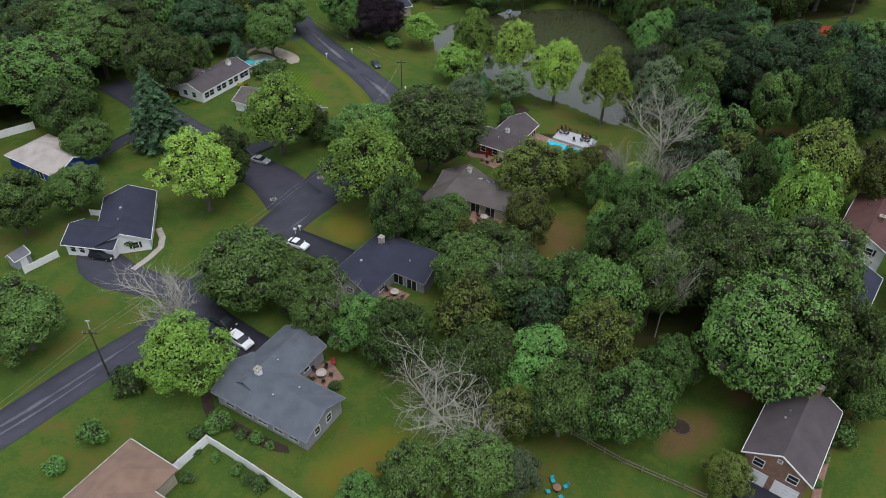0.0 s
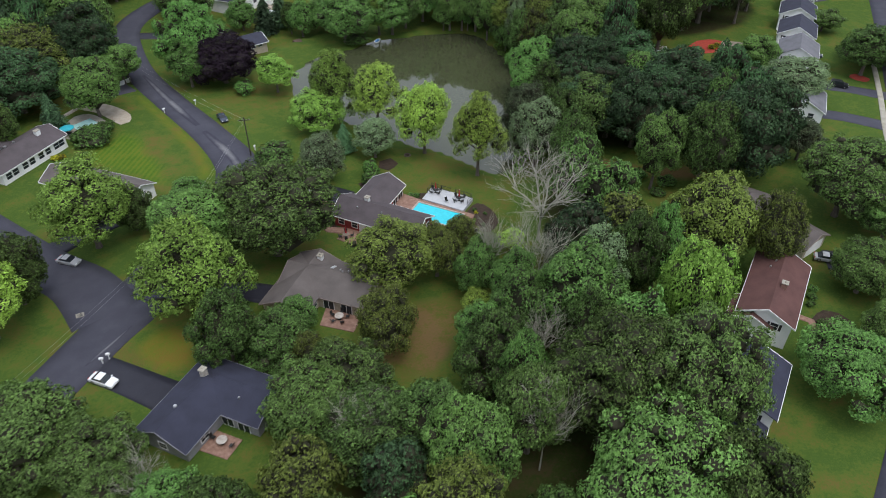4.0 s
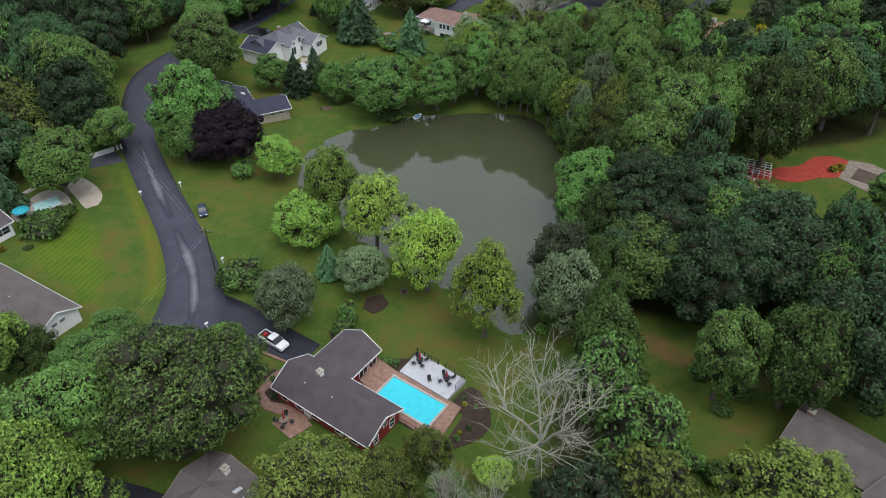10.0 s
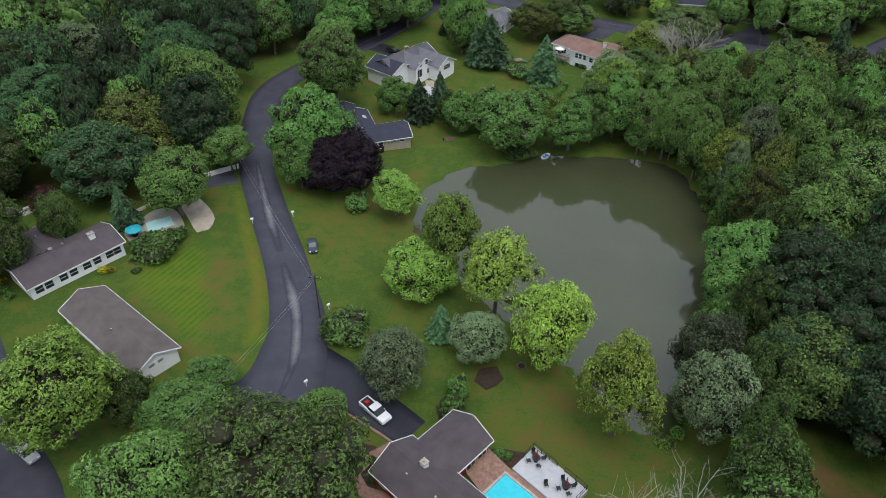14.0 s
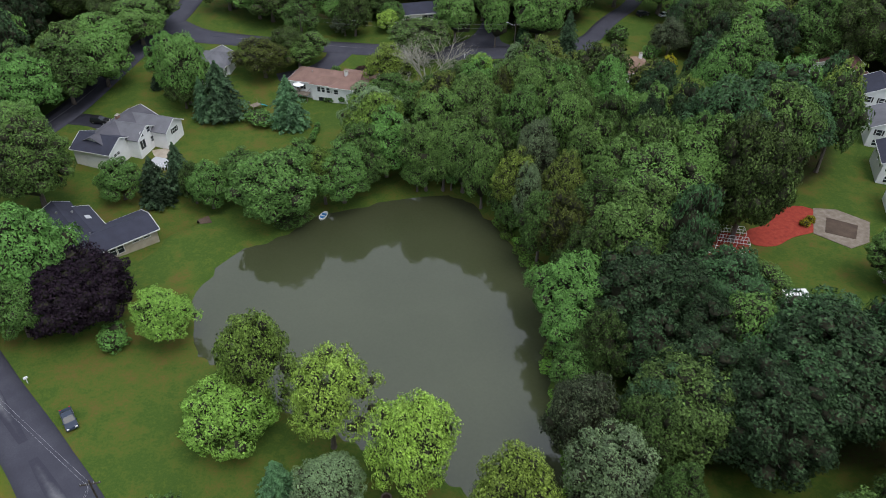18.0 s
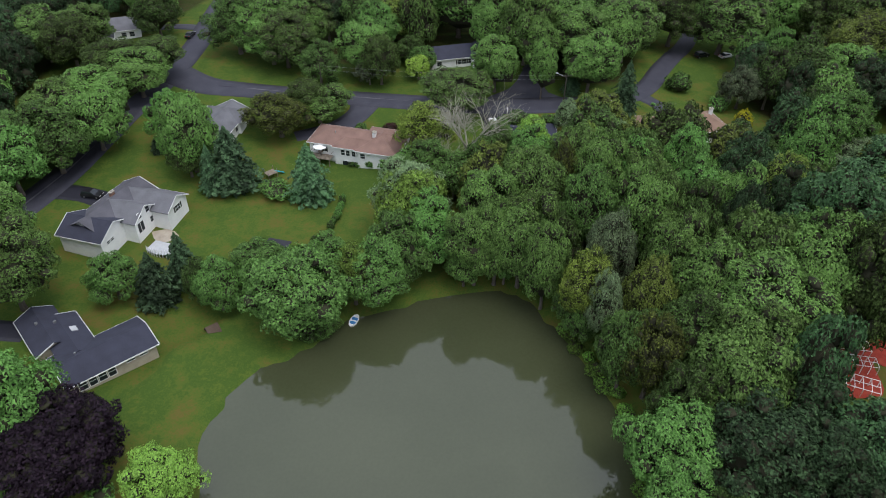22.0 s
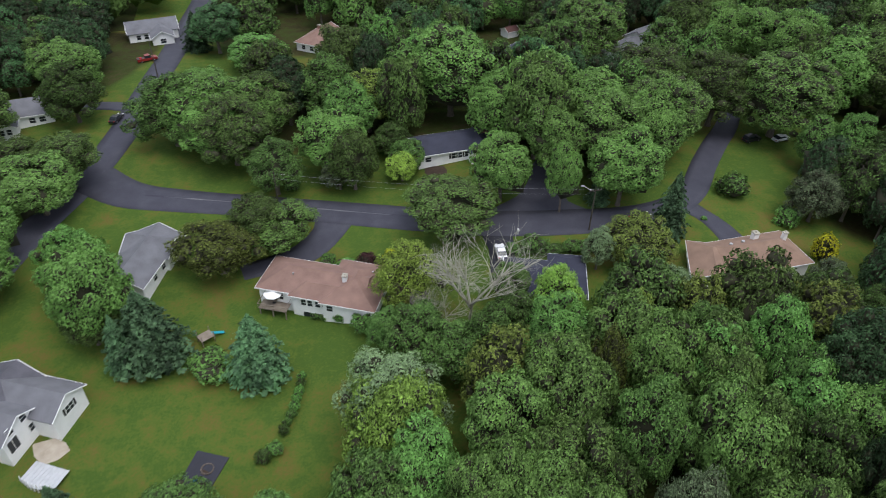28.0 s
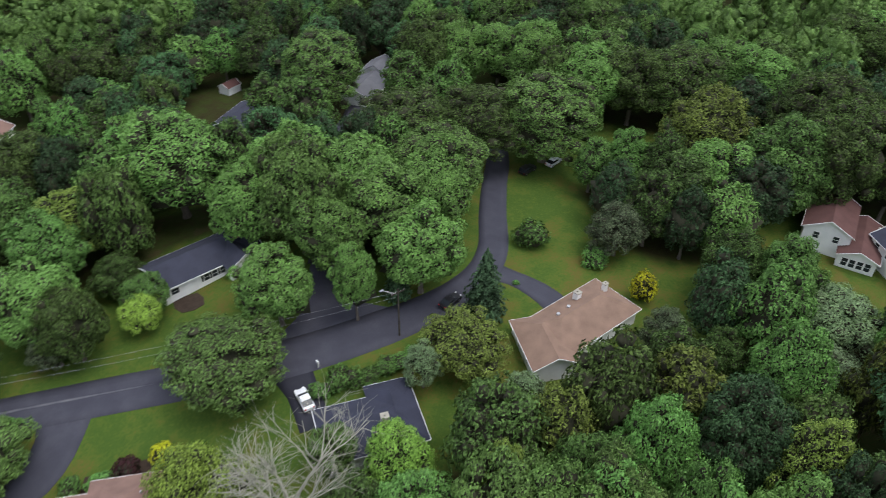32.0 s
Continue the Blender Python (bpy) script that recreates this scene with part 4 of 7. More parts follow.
# rosy-roofed walk-out house
h = house("white_house", 28.5, 266, "white walk-out house with rosy tan hip roof and deck", floor=-0.6)
a = Wing(h, 27.2, 267.2, -27, 17.2, 7.6, 2.9, 4.7, (True, False), roof="roof_pink")
b = Wing(h, 33.4, 264.4, 63, 10.4, 8.4, 2.9, 4.9, (True, True), roof="roof_pink")
c = Wing(h, 28.6, 263.8, -27, 11, 4.0, 2.9, 4.0, (True, True), roof="roof_pink")
b.chimney(-1.2, 1.6, "trim", 0.8, 0.7, 0.5), a.vent(-3.5, -1.2), b.vent(2, -2)
c.row("f", (-3.6, -2.5, -1.2, -0.1, 1.2, 2.3), 0.9, 0.8, 1.2), c.row("f", (-2.4,), -2.4, 2.8, 1.9, kind="slider"), c.row("f", (4.6,), -2.4, 0.9, 2.0, kind="door"), a.row("f", (-7.0, -5.2), 0.8, 1.4, 1.3), b.row("l", (-3,), 1.0, 1.0, 1.1)

# dark-roofed house below the big bare tree
h = house("ranch_house", 62, 256.5, "dark slate-roofed house with a white tall chimney")
a = Wing(h, 62.2, 256.4, -20, 12.4, 8.0, 2.7, 4.3, (False, True), roof="roof_navy")
b = Wing(h, 66.0, 256.8, 70, 8.6, 5.0, 2.7, 4.0, (True, True), roof="roof_navy")
a.chimney(1.6, -1.6, "stone", 0.9, 0.8, 1.3), a.row("f", (-4, -1, 3), 0.9, 1.4, 1.2), a.row("b", (-3, 0, 3), 0.9, 1.2, 1.2)

# tan-roofed house
h = house("ranch_house", 96, 253.5, "house with wide tan hip roof and white chimneys")
a = Wing(h, 97.2, 253.6, 1, 16.5, 8.2, 2.7, 4.7, (True, True), roof="roof_tan")
b = Wing(h, 89.6, 253.2, 66, 9.6, 6.2, 2.7, 4.2, (False, True), roof="roof_tan")
a.chimney(1.8, 2.4, "trim", 0.9, 0.9, 0.2), a.chimney(6.4, 1.0, "trim", 0.7, 0.6, 0.4), a.vent(-1, 1.5, 0.6), a.vent(-3.5, 1.2, 0.6), a.row("f", (-4, 0, 4), 0.9, 1.3, 1.2), b.row("b", (2, -1), 0.9, 1.3, 1.2)

# white house with dark roof beyond the far lane
h = house("white_house", 59, 300, "white ranch house with charcoal roof and cross gable")
a = Wing(h, 58.6, 300.2, 4, 17, 7.4, 2.8, 4.5, roof="roof_slate")
b = Wing(h, 63.4, 298.2, -86, 7, 5.4, 2.8, 4.3, roof="roof_slate")
a.row("f", (-1.2, 0.2, 1.6), 0.9, 0.9, 1.2, shutters=True), a.row("f", (-6.5,), 1.0, 1.2, 1.0), b.row("r", (-1.2, 0.2, 1.4), 0.9, 0.9, 1.2), a.chimney(6.2, -0.8, "brick", 1.6, 0.6, 0.3), a.row("l", (0,), 1, 1, 1.2), a.row("f", (3.0,), 0, 1.0, 2.05, kind="door", colour="roof_maroon")

# smaller and farther houses
h = house("white_house", -1, 279, "white house with grey roof and red awning behind evergreens")
a = Wing(h, -0.8, 278.6, 68, 14, 7.2, 2.8, 4.6, roof="roof_ash")
b = Wing(h, 0.8, 282, -22, 8, 6, 2.8, 4.4, roof="roof_ash")
a.row("l", (-1.5, 1.5), 1.0, 1.2, 1.2), a.row("f", (-3, 0), 0.9, 1.1, 1.2)
h = house("white_house", -30, 335, "white house with grey roof and brick chimney")
a = Wing(h, -29.6, 335, 8, 12.5, 8, 2.9, 4.9, roof="roof_ash")
b = Wing(h, -32.4, 329.4, -82, 6, 5.6, 2.6, 4.0, roof="roof_ash")
a.chimney(-4.6, -2.6, "brick"), b.row("r", (-1.4, 0, 1.4), 0.9, 0.9, 1.2), a.row("f", (2, 4), 0.9, 1.2, 1.2)
h = house("white_house", 119.5, 343.5, "grey-roofed house at the edge of the woods")
a = Wing(h, 118.5, 343, 33, 15, 7.6, 2.8, 4.5, roof="roof_ash")
b = Wing(h, 125, 348, 33, 7, 7, 3.6, 5.6, roof="roof_ash")
a.row("f", (-5, -3, -1, 1, 3), 0.9, 1.1, 1.3)
h = house("white_house", 38, 370, "white house with rosy tan roof beside the far lane")
a = Wing(h, 38.5, 370, 52, 12, 7.5, 2.8, 4.6, (True, False), roof="roof_pink")
a.row("f", (-4, -2, 1, 3), 0.9, 1.0, 1.2), a.row("l", (-1.5, 1.0), 0.9, 1.0, 1.2), a.chimney(1, 0.5, "brick")
h = house("white_house", -7, 386, "white house with blue-grey roof where the lane runs out")
a = Wing(h, -7, 387, 10, 13, 8, 2.8, 4.8, roof="roof_ash")
b = Wing(h, -4, 381.5, -80, 6, 5.6, 2.6, 4.2, roof="roof_ash")
a.row("f", (-4, -2), 0.9, 1.1, 1.2), b.row("r", (0,), 0.9, 1.4, 1.2)
h = house("ranch_house", 86, 345, "blue-grey roofed house deep among tall trees")
a = Wing(h, 86, 345, 33, 12, 7.0, 2.8, 4.4, roof="roof_slate", wall="grey_siding")
a.row("f", (-4, -1, 2), 0.9, 1.1, 1.2)
h = house("white_house", 151, 242, "white two-storey house with maroon roofs and porch")
a = Wing(h, 152.5, 244.5, 22, 11, 7.6, 5.0, 7.0, roof="roof_maroon")
b = Wing(h, 153, 238.6, 22, 12, 6.0, 2.7, 4.0, roof="roof_maroon")
a.row("l", (-1.6, 1.6), 3.0, 0.9, 1.2), b.row("l", (-1.8, -0.6, 0.6, 1.8), 0.6, 0.9, 1.5), b.row("f", (-4.5, -3.2, 0, 2.5), 0.7, 1.0, 1.4), b.chimney(2, -2.4, "trim", 0.9, 0.7, 0.6)
h = house("ranch_house", -37.6, 42, "house with tan-brown shingle hip roof behind a white fence")
a = Wing(h, -37.8, 42, 59, 16, 7.2, 2.8, 4.6, (False, True), roof="roof_tan", wall="tan_siding")
b = Wing(h, -33.5, 41, -31, 8, 6.5, 2.8, 4.3, (False, True), roof="roof_tan", wall="tan_siding")

# trim that would run inside another wing is left off
for wings in ESTATE.values():
    for w, place, L, W in wings:
        for ob, (u, v) in w.trims:
            spot = place @ Vector((u, v, 0))
            for o, other, L2, W2 in wings:
                q = other.inverted() @ spot
                if o is not w and abs(q.x) < L2 and abs(q.y) < W2 - 0.2:
                    bpy.data.objects.remove(ob)
                    break

# ---- trees ----


def leaf_cloud(points, normals, sizes, rng, tilt=0.7):
    """One small three-cornered spray of leaves at each point, turned mostly outwards."""
    n = len(points)
    nn = normals + rng.normal(0, tilt, (n, 3))
    nn /= np.linalg.norm(nn, axis=1)[:, None]
    s = np.cross(nn, rng.normal(0, 1, (n, 3)))
    s /= np.linalg.norm(s, axis=1)[:, None]
    u = np.cross(nn, s)
    z = sizes[:, None]
    a = points + s * z * 1.25
    b = points - s * z * 0.7 + u * z * 0.62
    c = points - s * z * 0.7 - u * z * 0.62
    v = np.stack((a, b, c), 1).reshape(-1, 3)
    f = np.arange(3 * n).reshape(-1, 3)
    return v, f


_bm = bmesh.new()
bmesh.ops.create_icosphere(_bm, subdivisions=1, radius=1.0)
_bm.verts.index_update()
BALL_V = np.array([v.co[:] for v in _bm.verts])
BALL_F = np.array([[v.index for v in f.verts] for f in _bm.faces])
_bm.free()


def mesh_of(name, v, f, material, rounded=0):
    me = bpy.data.meshes.new(name)
    n = len(f)
    me.vertices.add(len(v))
    me.vertices.foreach_set("co", np.ascontiguousarray(v, dtype=np.float32).ravel())
    me.loops.add(3 * n)
    me.loops.foreach_set("vertex_index", np.ascontiguousarray(f, dtype=np.int32).ravel())
    me.polygons.add(n)
    me.polygons.foreach_set("loop_start", np.arange(0, 3 * n, 3, dtype=np.int32))
    if rounded:
        me.polygons.foreach_set("use_smooth", np.arange(n) < rounded)
    me.update(calc_edges=True)
    me.materials.append(M[material])
    return me


def crown(seed, lobes, sprays, tall=0.9, loose=0.0, leaf=0.018, taper=0.0, size=0.30, flat=0.8):
    """A crown 1 wide in radius and 2*tall high, centred on the origin: separate limb-masses on a lopsided dome with deep gaps between
    them; each is covered on its outer side with tufts of single sprays. taper narrows the top.
    Returns verts, faces and the number of core faces."""
    rng = np.random.default_rng(seed)

    def dirs(n, low):
        i = np.arange(n) + 0.5
        phi = np.arccos(1 - (1 - low) * i / n)
        theta = np.pi * (1 + 5 ** 0.5) * i + rng.uniform(0, 6)
        d = np.stack((np.cos(theta) * np.sin(phi), np.sin(theta) * np.sin(phi), np.cos(phi)), 1) + rng.normal(0, 0.55 / math.sqrt(n), (n, 3))
        return d / np.linalg.norm(d, axis=1)[:, None]

    def unit(q):
        return q / np.linalg.norm(q, axis=1)[:, None]

    swell = unit(rng.normal(0, 1, (9, 3)))
    height = rng.uniform(-0.22, 0.24, 9) * (1 + 0.6 * loose)
    bulge = lambda d: 0.9 + (np.exp(-(1 - d @ swell.T) / 0.16) * height).sum(1)
    d = dirs(lobes, -0.62)
    r = size * rng.uniform(0.72, 1.3, lobes) * np.where(d[:, 2] > 0.3, 1 - 0.3 * taper, 1.0)
    c = d * (bulge(d) * rng.uniform(0.74 - 0.14 * loose, 1.02 + 0.08 * loose, lobes) - r * 0.8)[:, None]
    c[:, :2] *= (1 - taper * np.clip(c[:, 2:] * 0.9, -0.25, 0.75))
    c *= (1, 1, tall)
    # the dark core of each limb-mass, and one in the middle, coloured as inner shade
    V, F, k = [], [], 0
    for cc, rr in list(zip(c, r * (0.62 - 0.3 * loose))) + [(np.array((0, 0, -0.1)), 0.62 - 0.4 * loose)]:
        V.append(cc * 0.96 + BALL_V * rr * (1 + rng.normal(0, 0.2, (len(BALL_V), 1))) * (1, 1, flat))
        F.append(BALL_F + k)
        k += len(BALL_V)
    # sprays of leaves all over its outer side, gathered in shallow tufts
    P, N, Z = [], [], []
    for cc, rr in zip(c, r):
        out = cc / (np.linalg.norm(cc) + 1e-6)
        n = max(12, int(sprays * (rr / size) ** 2))
        q = unit(rng.normal(0, 1, (n, 3)))
        q = unit(q + out * 0.55 + np.array((0, 0, 0.15)))
        tuft = unit(rng.normal(0, 1, (16, 3)))
        rise = (np.exp(-(1 - q @ tuft.T) / 0.05)).max(1)
        P.append(cc + q * (rr * (0.70 + 0.28 * rise + rng.uniform(-0.08, 0.16 + 0.35 * loose, n)))[:, None] * (1, 1, flat))
        N.append(q + out * 0.15 + (0, 0, 0.25))
        Z.append(rng.uniform(0.6, 1.4, n) * leaf)
    P, N, Z = np.vstack(P), np.vstack(N), np.concatenate(Z)
    lv, lf = leaf_cloud(P, N, Z, rng, 0.5)
    v = np.vstack(V + [lv])
    v[:, :2] /= np.percentile(np.hypot(v[:, 0], v[:, 1]), 94)
    v[:, 2] *= tall / np.percentile(v[:, 2], 99.5)
    v[:, 2] = np.maximum(v[:, 2], -1.0 * tall)
    return v, np.vstack(F + [lf + k]), len(BALL_F) * (lobes + 1)


def needles(seed, tiers=18, arms=12, count=34, width=0.5):
    """A conifer 1 high with its foot at 0: drooping sprays on whorls of arms."""
    rng = np.random.default_rng(seed)
    P, N, Z = [], [], []
    for i in range(tiers):
        t = i / (tiers - 1)
        z = 0.07 + 0.90 * t
        reach = width * min(1.0, 0.72 + 2.2 * t) * (1 - t) ** 0.66 * rng.uniform(0.82, 1.08) + 0.015
        m = max(5, int(arms * (1.1 - 0.6 * t)))
        for j in range(m):
            a = 2 * math.pi * (j + rng.uniform(-0.3, 0.3)) / m + i * 0.7
            ln = reach * rng.uniform(0.72, 1.12)
            u = np.sort(rng.uniform(0.15, 1, count)) ** 0.8
            droop = -0.10 * u ** 2 + 0.04 * u
            side = rng.normal(0, 0.14, count) * (1.1 - u) * reach * 2.0
            x = np.cos(a) * u * ln - np.sin(a) * side
            y = np.sin(a) * u * ln + np.cos(a) * side
            P.append(np.stack((x, y, z + droop + rng.normal(0, 0.006, count)), 1))
            N.append(np.stack((np.cos(a) * 0.5 + 0 * u, np.sin(a) * 0.5 + 0 * u, 0.8 + 0 * u), 1))
            Z.append(np.full(count, 0.026 * (1.15 - 0.5 * t)))
    P, N, Z = np.vstack(P), np.vstack(N), np.concatenate(Z)
    lv, lf = leaf_cloud(P, N, Z * rng.uniform(0.7, 1.3, len(Z)), rng, 0.35)
    k = 16
    ring = [(math.cos(2 * math.pi * j / k) * width * 0.5, math.sin(2 * math.pi * j / k) * width * 0.5, 0.10) for j in range(k)]
    cv = np.array(ring + [(0, 0, 0.95)])
    cf = np.array([(j, (j + 1) % k, k) for j in range(k)])
    return np.vstack((cv, lv)), np.vstack((cf, lf + k + 1))


def bare(seed, depth=4, fan=(6, 7, 6), leader=0.32):
    """Bare branching wood 1 high: one mesh's verts and faces."""
    rng = random.Random(seed)
    s = Shape()

    def grow(a, d, length, r, left, stem):
        bend = Vector((rng.gauss(0, 0.12), rng.gauss(0, 0.12), 0.05))
        mid = a + d * length * 0.5
        d2 = (d + bend).normalized()
        end = mid + d2 * length * 0.5
        n = 5 if left > 2 else 3
        s.tube(a, mid, r, r * 0.75, n, stem)
        here = len(s.v) - 1
        s.tube(mid, end, r * 0.75, r * 0.45, n, here)
        if left == 0:
            return
        for k in range(fan[depth - left] if depth - left < len(fan) else 3):
            t = rng.uniform(0.35, 1.0)
            at = a.lerp(mid, t * 2) if t < 0.5 else mid.lerp(end, t * 2 - 1)
            side = Vector((rng.gauss(0, 1), rng.gauss(0, 1), rng.gauss(0.25, 0.4))).normalized()
            nd = (d2 * 0.75 + side * rng.uniform(0.6, 1.0)).normalized()
            grow(at, nd, length * rng.uniform(0.5, 0.75), r * rng.uniform(0.35, 0.5), left - 1, here)

    grow(Vector((0, 0, 0)), Vector((0, 0, 1)), leader * 1.1, 0.015, 0, None)
    foot = len(s.v) - 1
    for k in range(5):
        a = 2 * math.pi * k / 5 + rng.uniform(-0.4, 0.4)
        tilt = rng.uniform(0.3, 0.8)
        grow(Vector((0, 0, leader * rng.uniform(0.75, 1.0))), Vector((math.cos(a) * tilt, math.sin(a) * tilt, 1)).normalized(), rng.uniform(0.34, 0.46), 0.0100, 3, foot)
    top = max(v[2] for v in s.v)
    wide = float(np.percentile(np.hypot(*np.array(s.v)[:, :2].T), 96))
    s.v = [(x / wide, y / wide, z / top) for x, y, z in s.v]
    return s


def trunk_shape(height, radius, spread, seed):
    rng = random.Random(seed)
    s = Shape()
    s.tube((0, 0, -0.4), (0, 0, height * 0.06), radius * 1.5, radius, 9)
    s.tube((0, 0, height * 0.06), (rng.gauss(0, 0.15), rng.gauss(0, 0.15), height * 0.45), radius, radius * 0.7, 9, 9)
    s.tube((0, 0, height * 0.40), (rng.gauss(0, 0.3), rng.gauss(0, 0.3), height * 0.8), radius * 0.7, radius * 0.2, 7, 27)
    for k in range(6):
        a = 2 * math.pi * k / 6 + rng.uniform(-0.4, 0.4)
        z = height * rng.uniform(0.28, 0.5)
        q = spread * rng.uniform(0.45, 0.75)
        s.tube((0, 0, z), (math.cos(a) * q, math.sin(a) * q, z + height * rng.uniform(0.12, 0.3)), radius * 0.42, radius * 0.12, 6, 27 + 0 * k)
    return s


KINDS = {
    "oak": ("tree", "broad dark green oak with a lumpy dense crown", 4, dict(lobes=60, sprays=260, leaf=0.0255, size=0.23)),
    "great_oak": ("tree", "great spreading green oak with a dense domed crown", 4, dict(lobes=115, sprays=165, leaf=0.018, size=0.170)),
    "ash": ("tree", "deep blue-green tree with a dense rounded crown", 4, dict(lobes=58, sprays=260, tall=1.0, leaf=0.0255, taper=0.25, size=0.23)),
    "maple": ("tree", "fresh green maple with a full leafy crown", 5, dict(lobes=56, sprays=270, tall=1.0, loose=0.15, leaf=0.0255, taper=0.45, size=0.23, flat=0.8)),
    "locust": ("tree", "light yellow-green tree with an airy crown", 4, dict(lobes=54, sprays=260, tall=1.0, loose=0.45, leaf=0.022, taper=0.25, size=0.22, flat=0.75)),
    "poplar": ("tree", "light green tree with a loose feathery crown", 4, dict(lobes=56, sprays=260, tall=1.0, loose=0.3, leaf=0.024, taper=0.35, size=0.22, flat=0.85)),
    "cedar": ("tree", "olive green tree with a tight tufted crown", 3, dict(lobes=70, sprays=190, tall=1.0, loose=0.15, leaf=0.024, taper=0.5, size=0.20, flat=1.2)),
    "willow": ("tree", "silvery grey-green tree with fine foliage", 3, dict(lobes=60, sprays=240, tall=1.0, loose=0.25, leaf=0.022, taper=0.3, size=0.22)),
    "beech": ("tree", "dark purple copper beech on the lawn", 1, dict(lobes=60, sprays=240, tall=1.0, leaf=0.026, size=0.23)),
    "shrub": ("shrub", "rounded green garden shrub in a bed", 3, dict(lobes=14, sprays=80, tall=0.8, leaf=0.07, size=0.42)),
    "bank_weeds": ("shrub", "bright green weedy bush on the pond bank", 2, dict(lobes=14, sprays=80, tall=0.8, leaf=0.07, size=0.42)),
    "gold": ("shrub", "golden yellow shrub beside a house", 1, dict(lobes=14, sprays=75, tall=0.9, leaf=0.07, size=0.42)),
    "plum": ("shrub", "dark plum-coloured shrub beside a house", 1, dict(lobes=14, sprays=75, tall=0.9, leaf=0.07, size=0.42)),
}
for kind in ("oak", "ash", "maple", "cedar"):
    category, label, shapes, how = KINDS[kind]
    KINDS["wood_" + kind] = (category, label.replace("crown", "crown in the wood"), 4, dict(how, lobes=38, sprays=115, leaf=0.038, size=how["size"] * 1.2))
MODELS = {}
for kind, (category, label, shapes, how) in KINDS.items():
    for k in range(shapes):
        v, f, clumps = crown(17 * k + len(kind) * 5 + 4, **how)
        if category == "tree":
            half = how.get("tall", 0.9)
            v[:, 2] = v[:, 2] / half
            R, H = 5.0, 13.0
            lift_to = 0.62 if kind == "locust" else 0.57
            v = v * (R, R, H * (0.40 if kind == "locust" else 0.45)) + (0, 0, H * lift_to)
            t = root({"locust": "light_tree"}.get(kind, kind.replace("wood_", "").replace("great_", "")), 0, 0, -300, 0, label, "tree")
            trunk_shape(H, 0.32, R, k + 5).put("trunk", "bark", t)
        else:
            v = v * (1, 1, 0.62) + (0, 0, 0.5)
            t = root("bank_bush" if kind == "bank_weeds" else "garden_shrub", 0, 0, -300, 0, label, "shrub")
            st = Shape()
            for q in range(4):
                st.tube((0, 0, -0.1), (math.cos(q * 1.6) * 0.3, math.sin(q * 1.6) * 0.3, 0.6), 0.05, 0.02, 5)
            st.put("stem", "bark", t)
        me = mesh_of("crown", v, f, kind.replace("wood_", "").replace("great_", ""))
        # core faces take the dark tone that paints the crown's inner shade
        me.materials.append(M["core_shade"])
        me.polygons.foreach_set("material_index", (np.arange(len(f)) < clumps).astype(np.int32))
        c = new("crown", me)
        c.parent = t
        MODELS.setdefault(kind, []).append(t)
for k in range(3):
    v, f = needles(k + 40, width=0.34 + 0.05 * k)
    t = root("spruce", 0, 0, -300, 0, "blue-green spruce with drooping tiers", "tree")
    c = new("crown", mesh_of("crown", v * (1, 1, 1), f, "spruce"))
    c.parent = t
    Shape().tube((0, 0, -0.03), (0, 0, 0.5), 0.022, 0.01, 8).put("trunk", "bark", t)
    MODELS.setdefault("spruce", []).append(t)
for k in range(3):
    t = root("bare_tree", 0, 0, -300, 0, "leafless pale grey dead tree among green ones", "tree")
    bare(k + 3).put("bare_crown", "dead_wood", t)
    MODELS.setdefault("dead", []).append(t)
used = {}
PLANTED = []
plant_rng = random.Random(11)


def plant(kind, spots):
    if kind in ("oak", "great_oak", "ash", "maple", "cedar", "poplar", "locust"):
        # what reads as one very broad crown is a group of three
        parts_of = lambda x, y, r, h: [(x + 0.5 * r * math.cos(q + x), y + 0.5 * r * math.sin(q + x), 0.62 * r, h * f) for q, f in ((0, 1.0), (2.1, 0.93), (4.2, 0.97))]
        spots = [p for q in spots for p in (parts_of(*q) if q[2] > 9.4 else [q])]
    for x, y, r, h in spots:
        if -4 < x < 60 and 138 < y < 222:
            depth = shore_distance(x, y)
            if depth < -7:
                continue
            if depth < 1.2 and kind != "bank_weeds":
                edge = shore_line[((shore_line - (x, y)) ** 2).sum(1).argmin()]
                out = Vector((edge[0] - x, edge[1] - y)).normalized() * (1 if depth < 0 else -1)
                x, y = edge[0] + out.x * 1.6, edge[1] + out.y * 1.6
        if kind == "oak" and r > 7.0:
            kind = "great_oak"
        elif kind == "great_oak" and r <= 7.0:
            kind = "oak"
        k = used[kind] = used.get(kind, -1) + 1
        model = MODELS[kind][k % len(MODELS[kind])]
        z = level(x, y)
        if kind == "spruce":
            sx, sz = r / (0.34 + 0.05 * (k % 3)), h
        elif kind == "dead":
            sx, sz = r * 1.15, h * 1.05
        elif kind in ("shrub", "gold", "plum", "bank_weeds"):
            sx, sz = r, h
        else:
            wide, high = {"willow": (0.92, 1.0), "maple": (1.0, 1.0), "locust": (1.05, 1.0)}.get(kind, (1.0, 1.0))
            sx, sz = r * wide / 4.5, h * high / 13.0
        m = pose(x, y, z - 0.05, 0, 0, plant_rng.uniform(0, 360)) @ Matrix.Diagonal((sx, sx * plant_rng.uniform(0.9, 1.1), sz, 1))
        copy_thing(model, m)
        PLANTED.append((x, y, r))


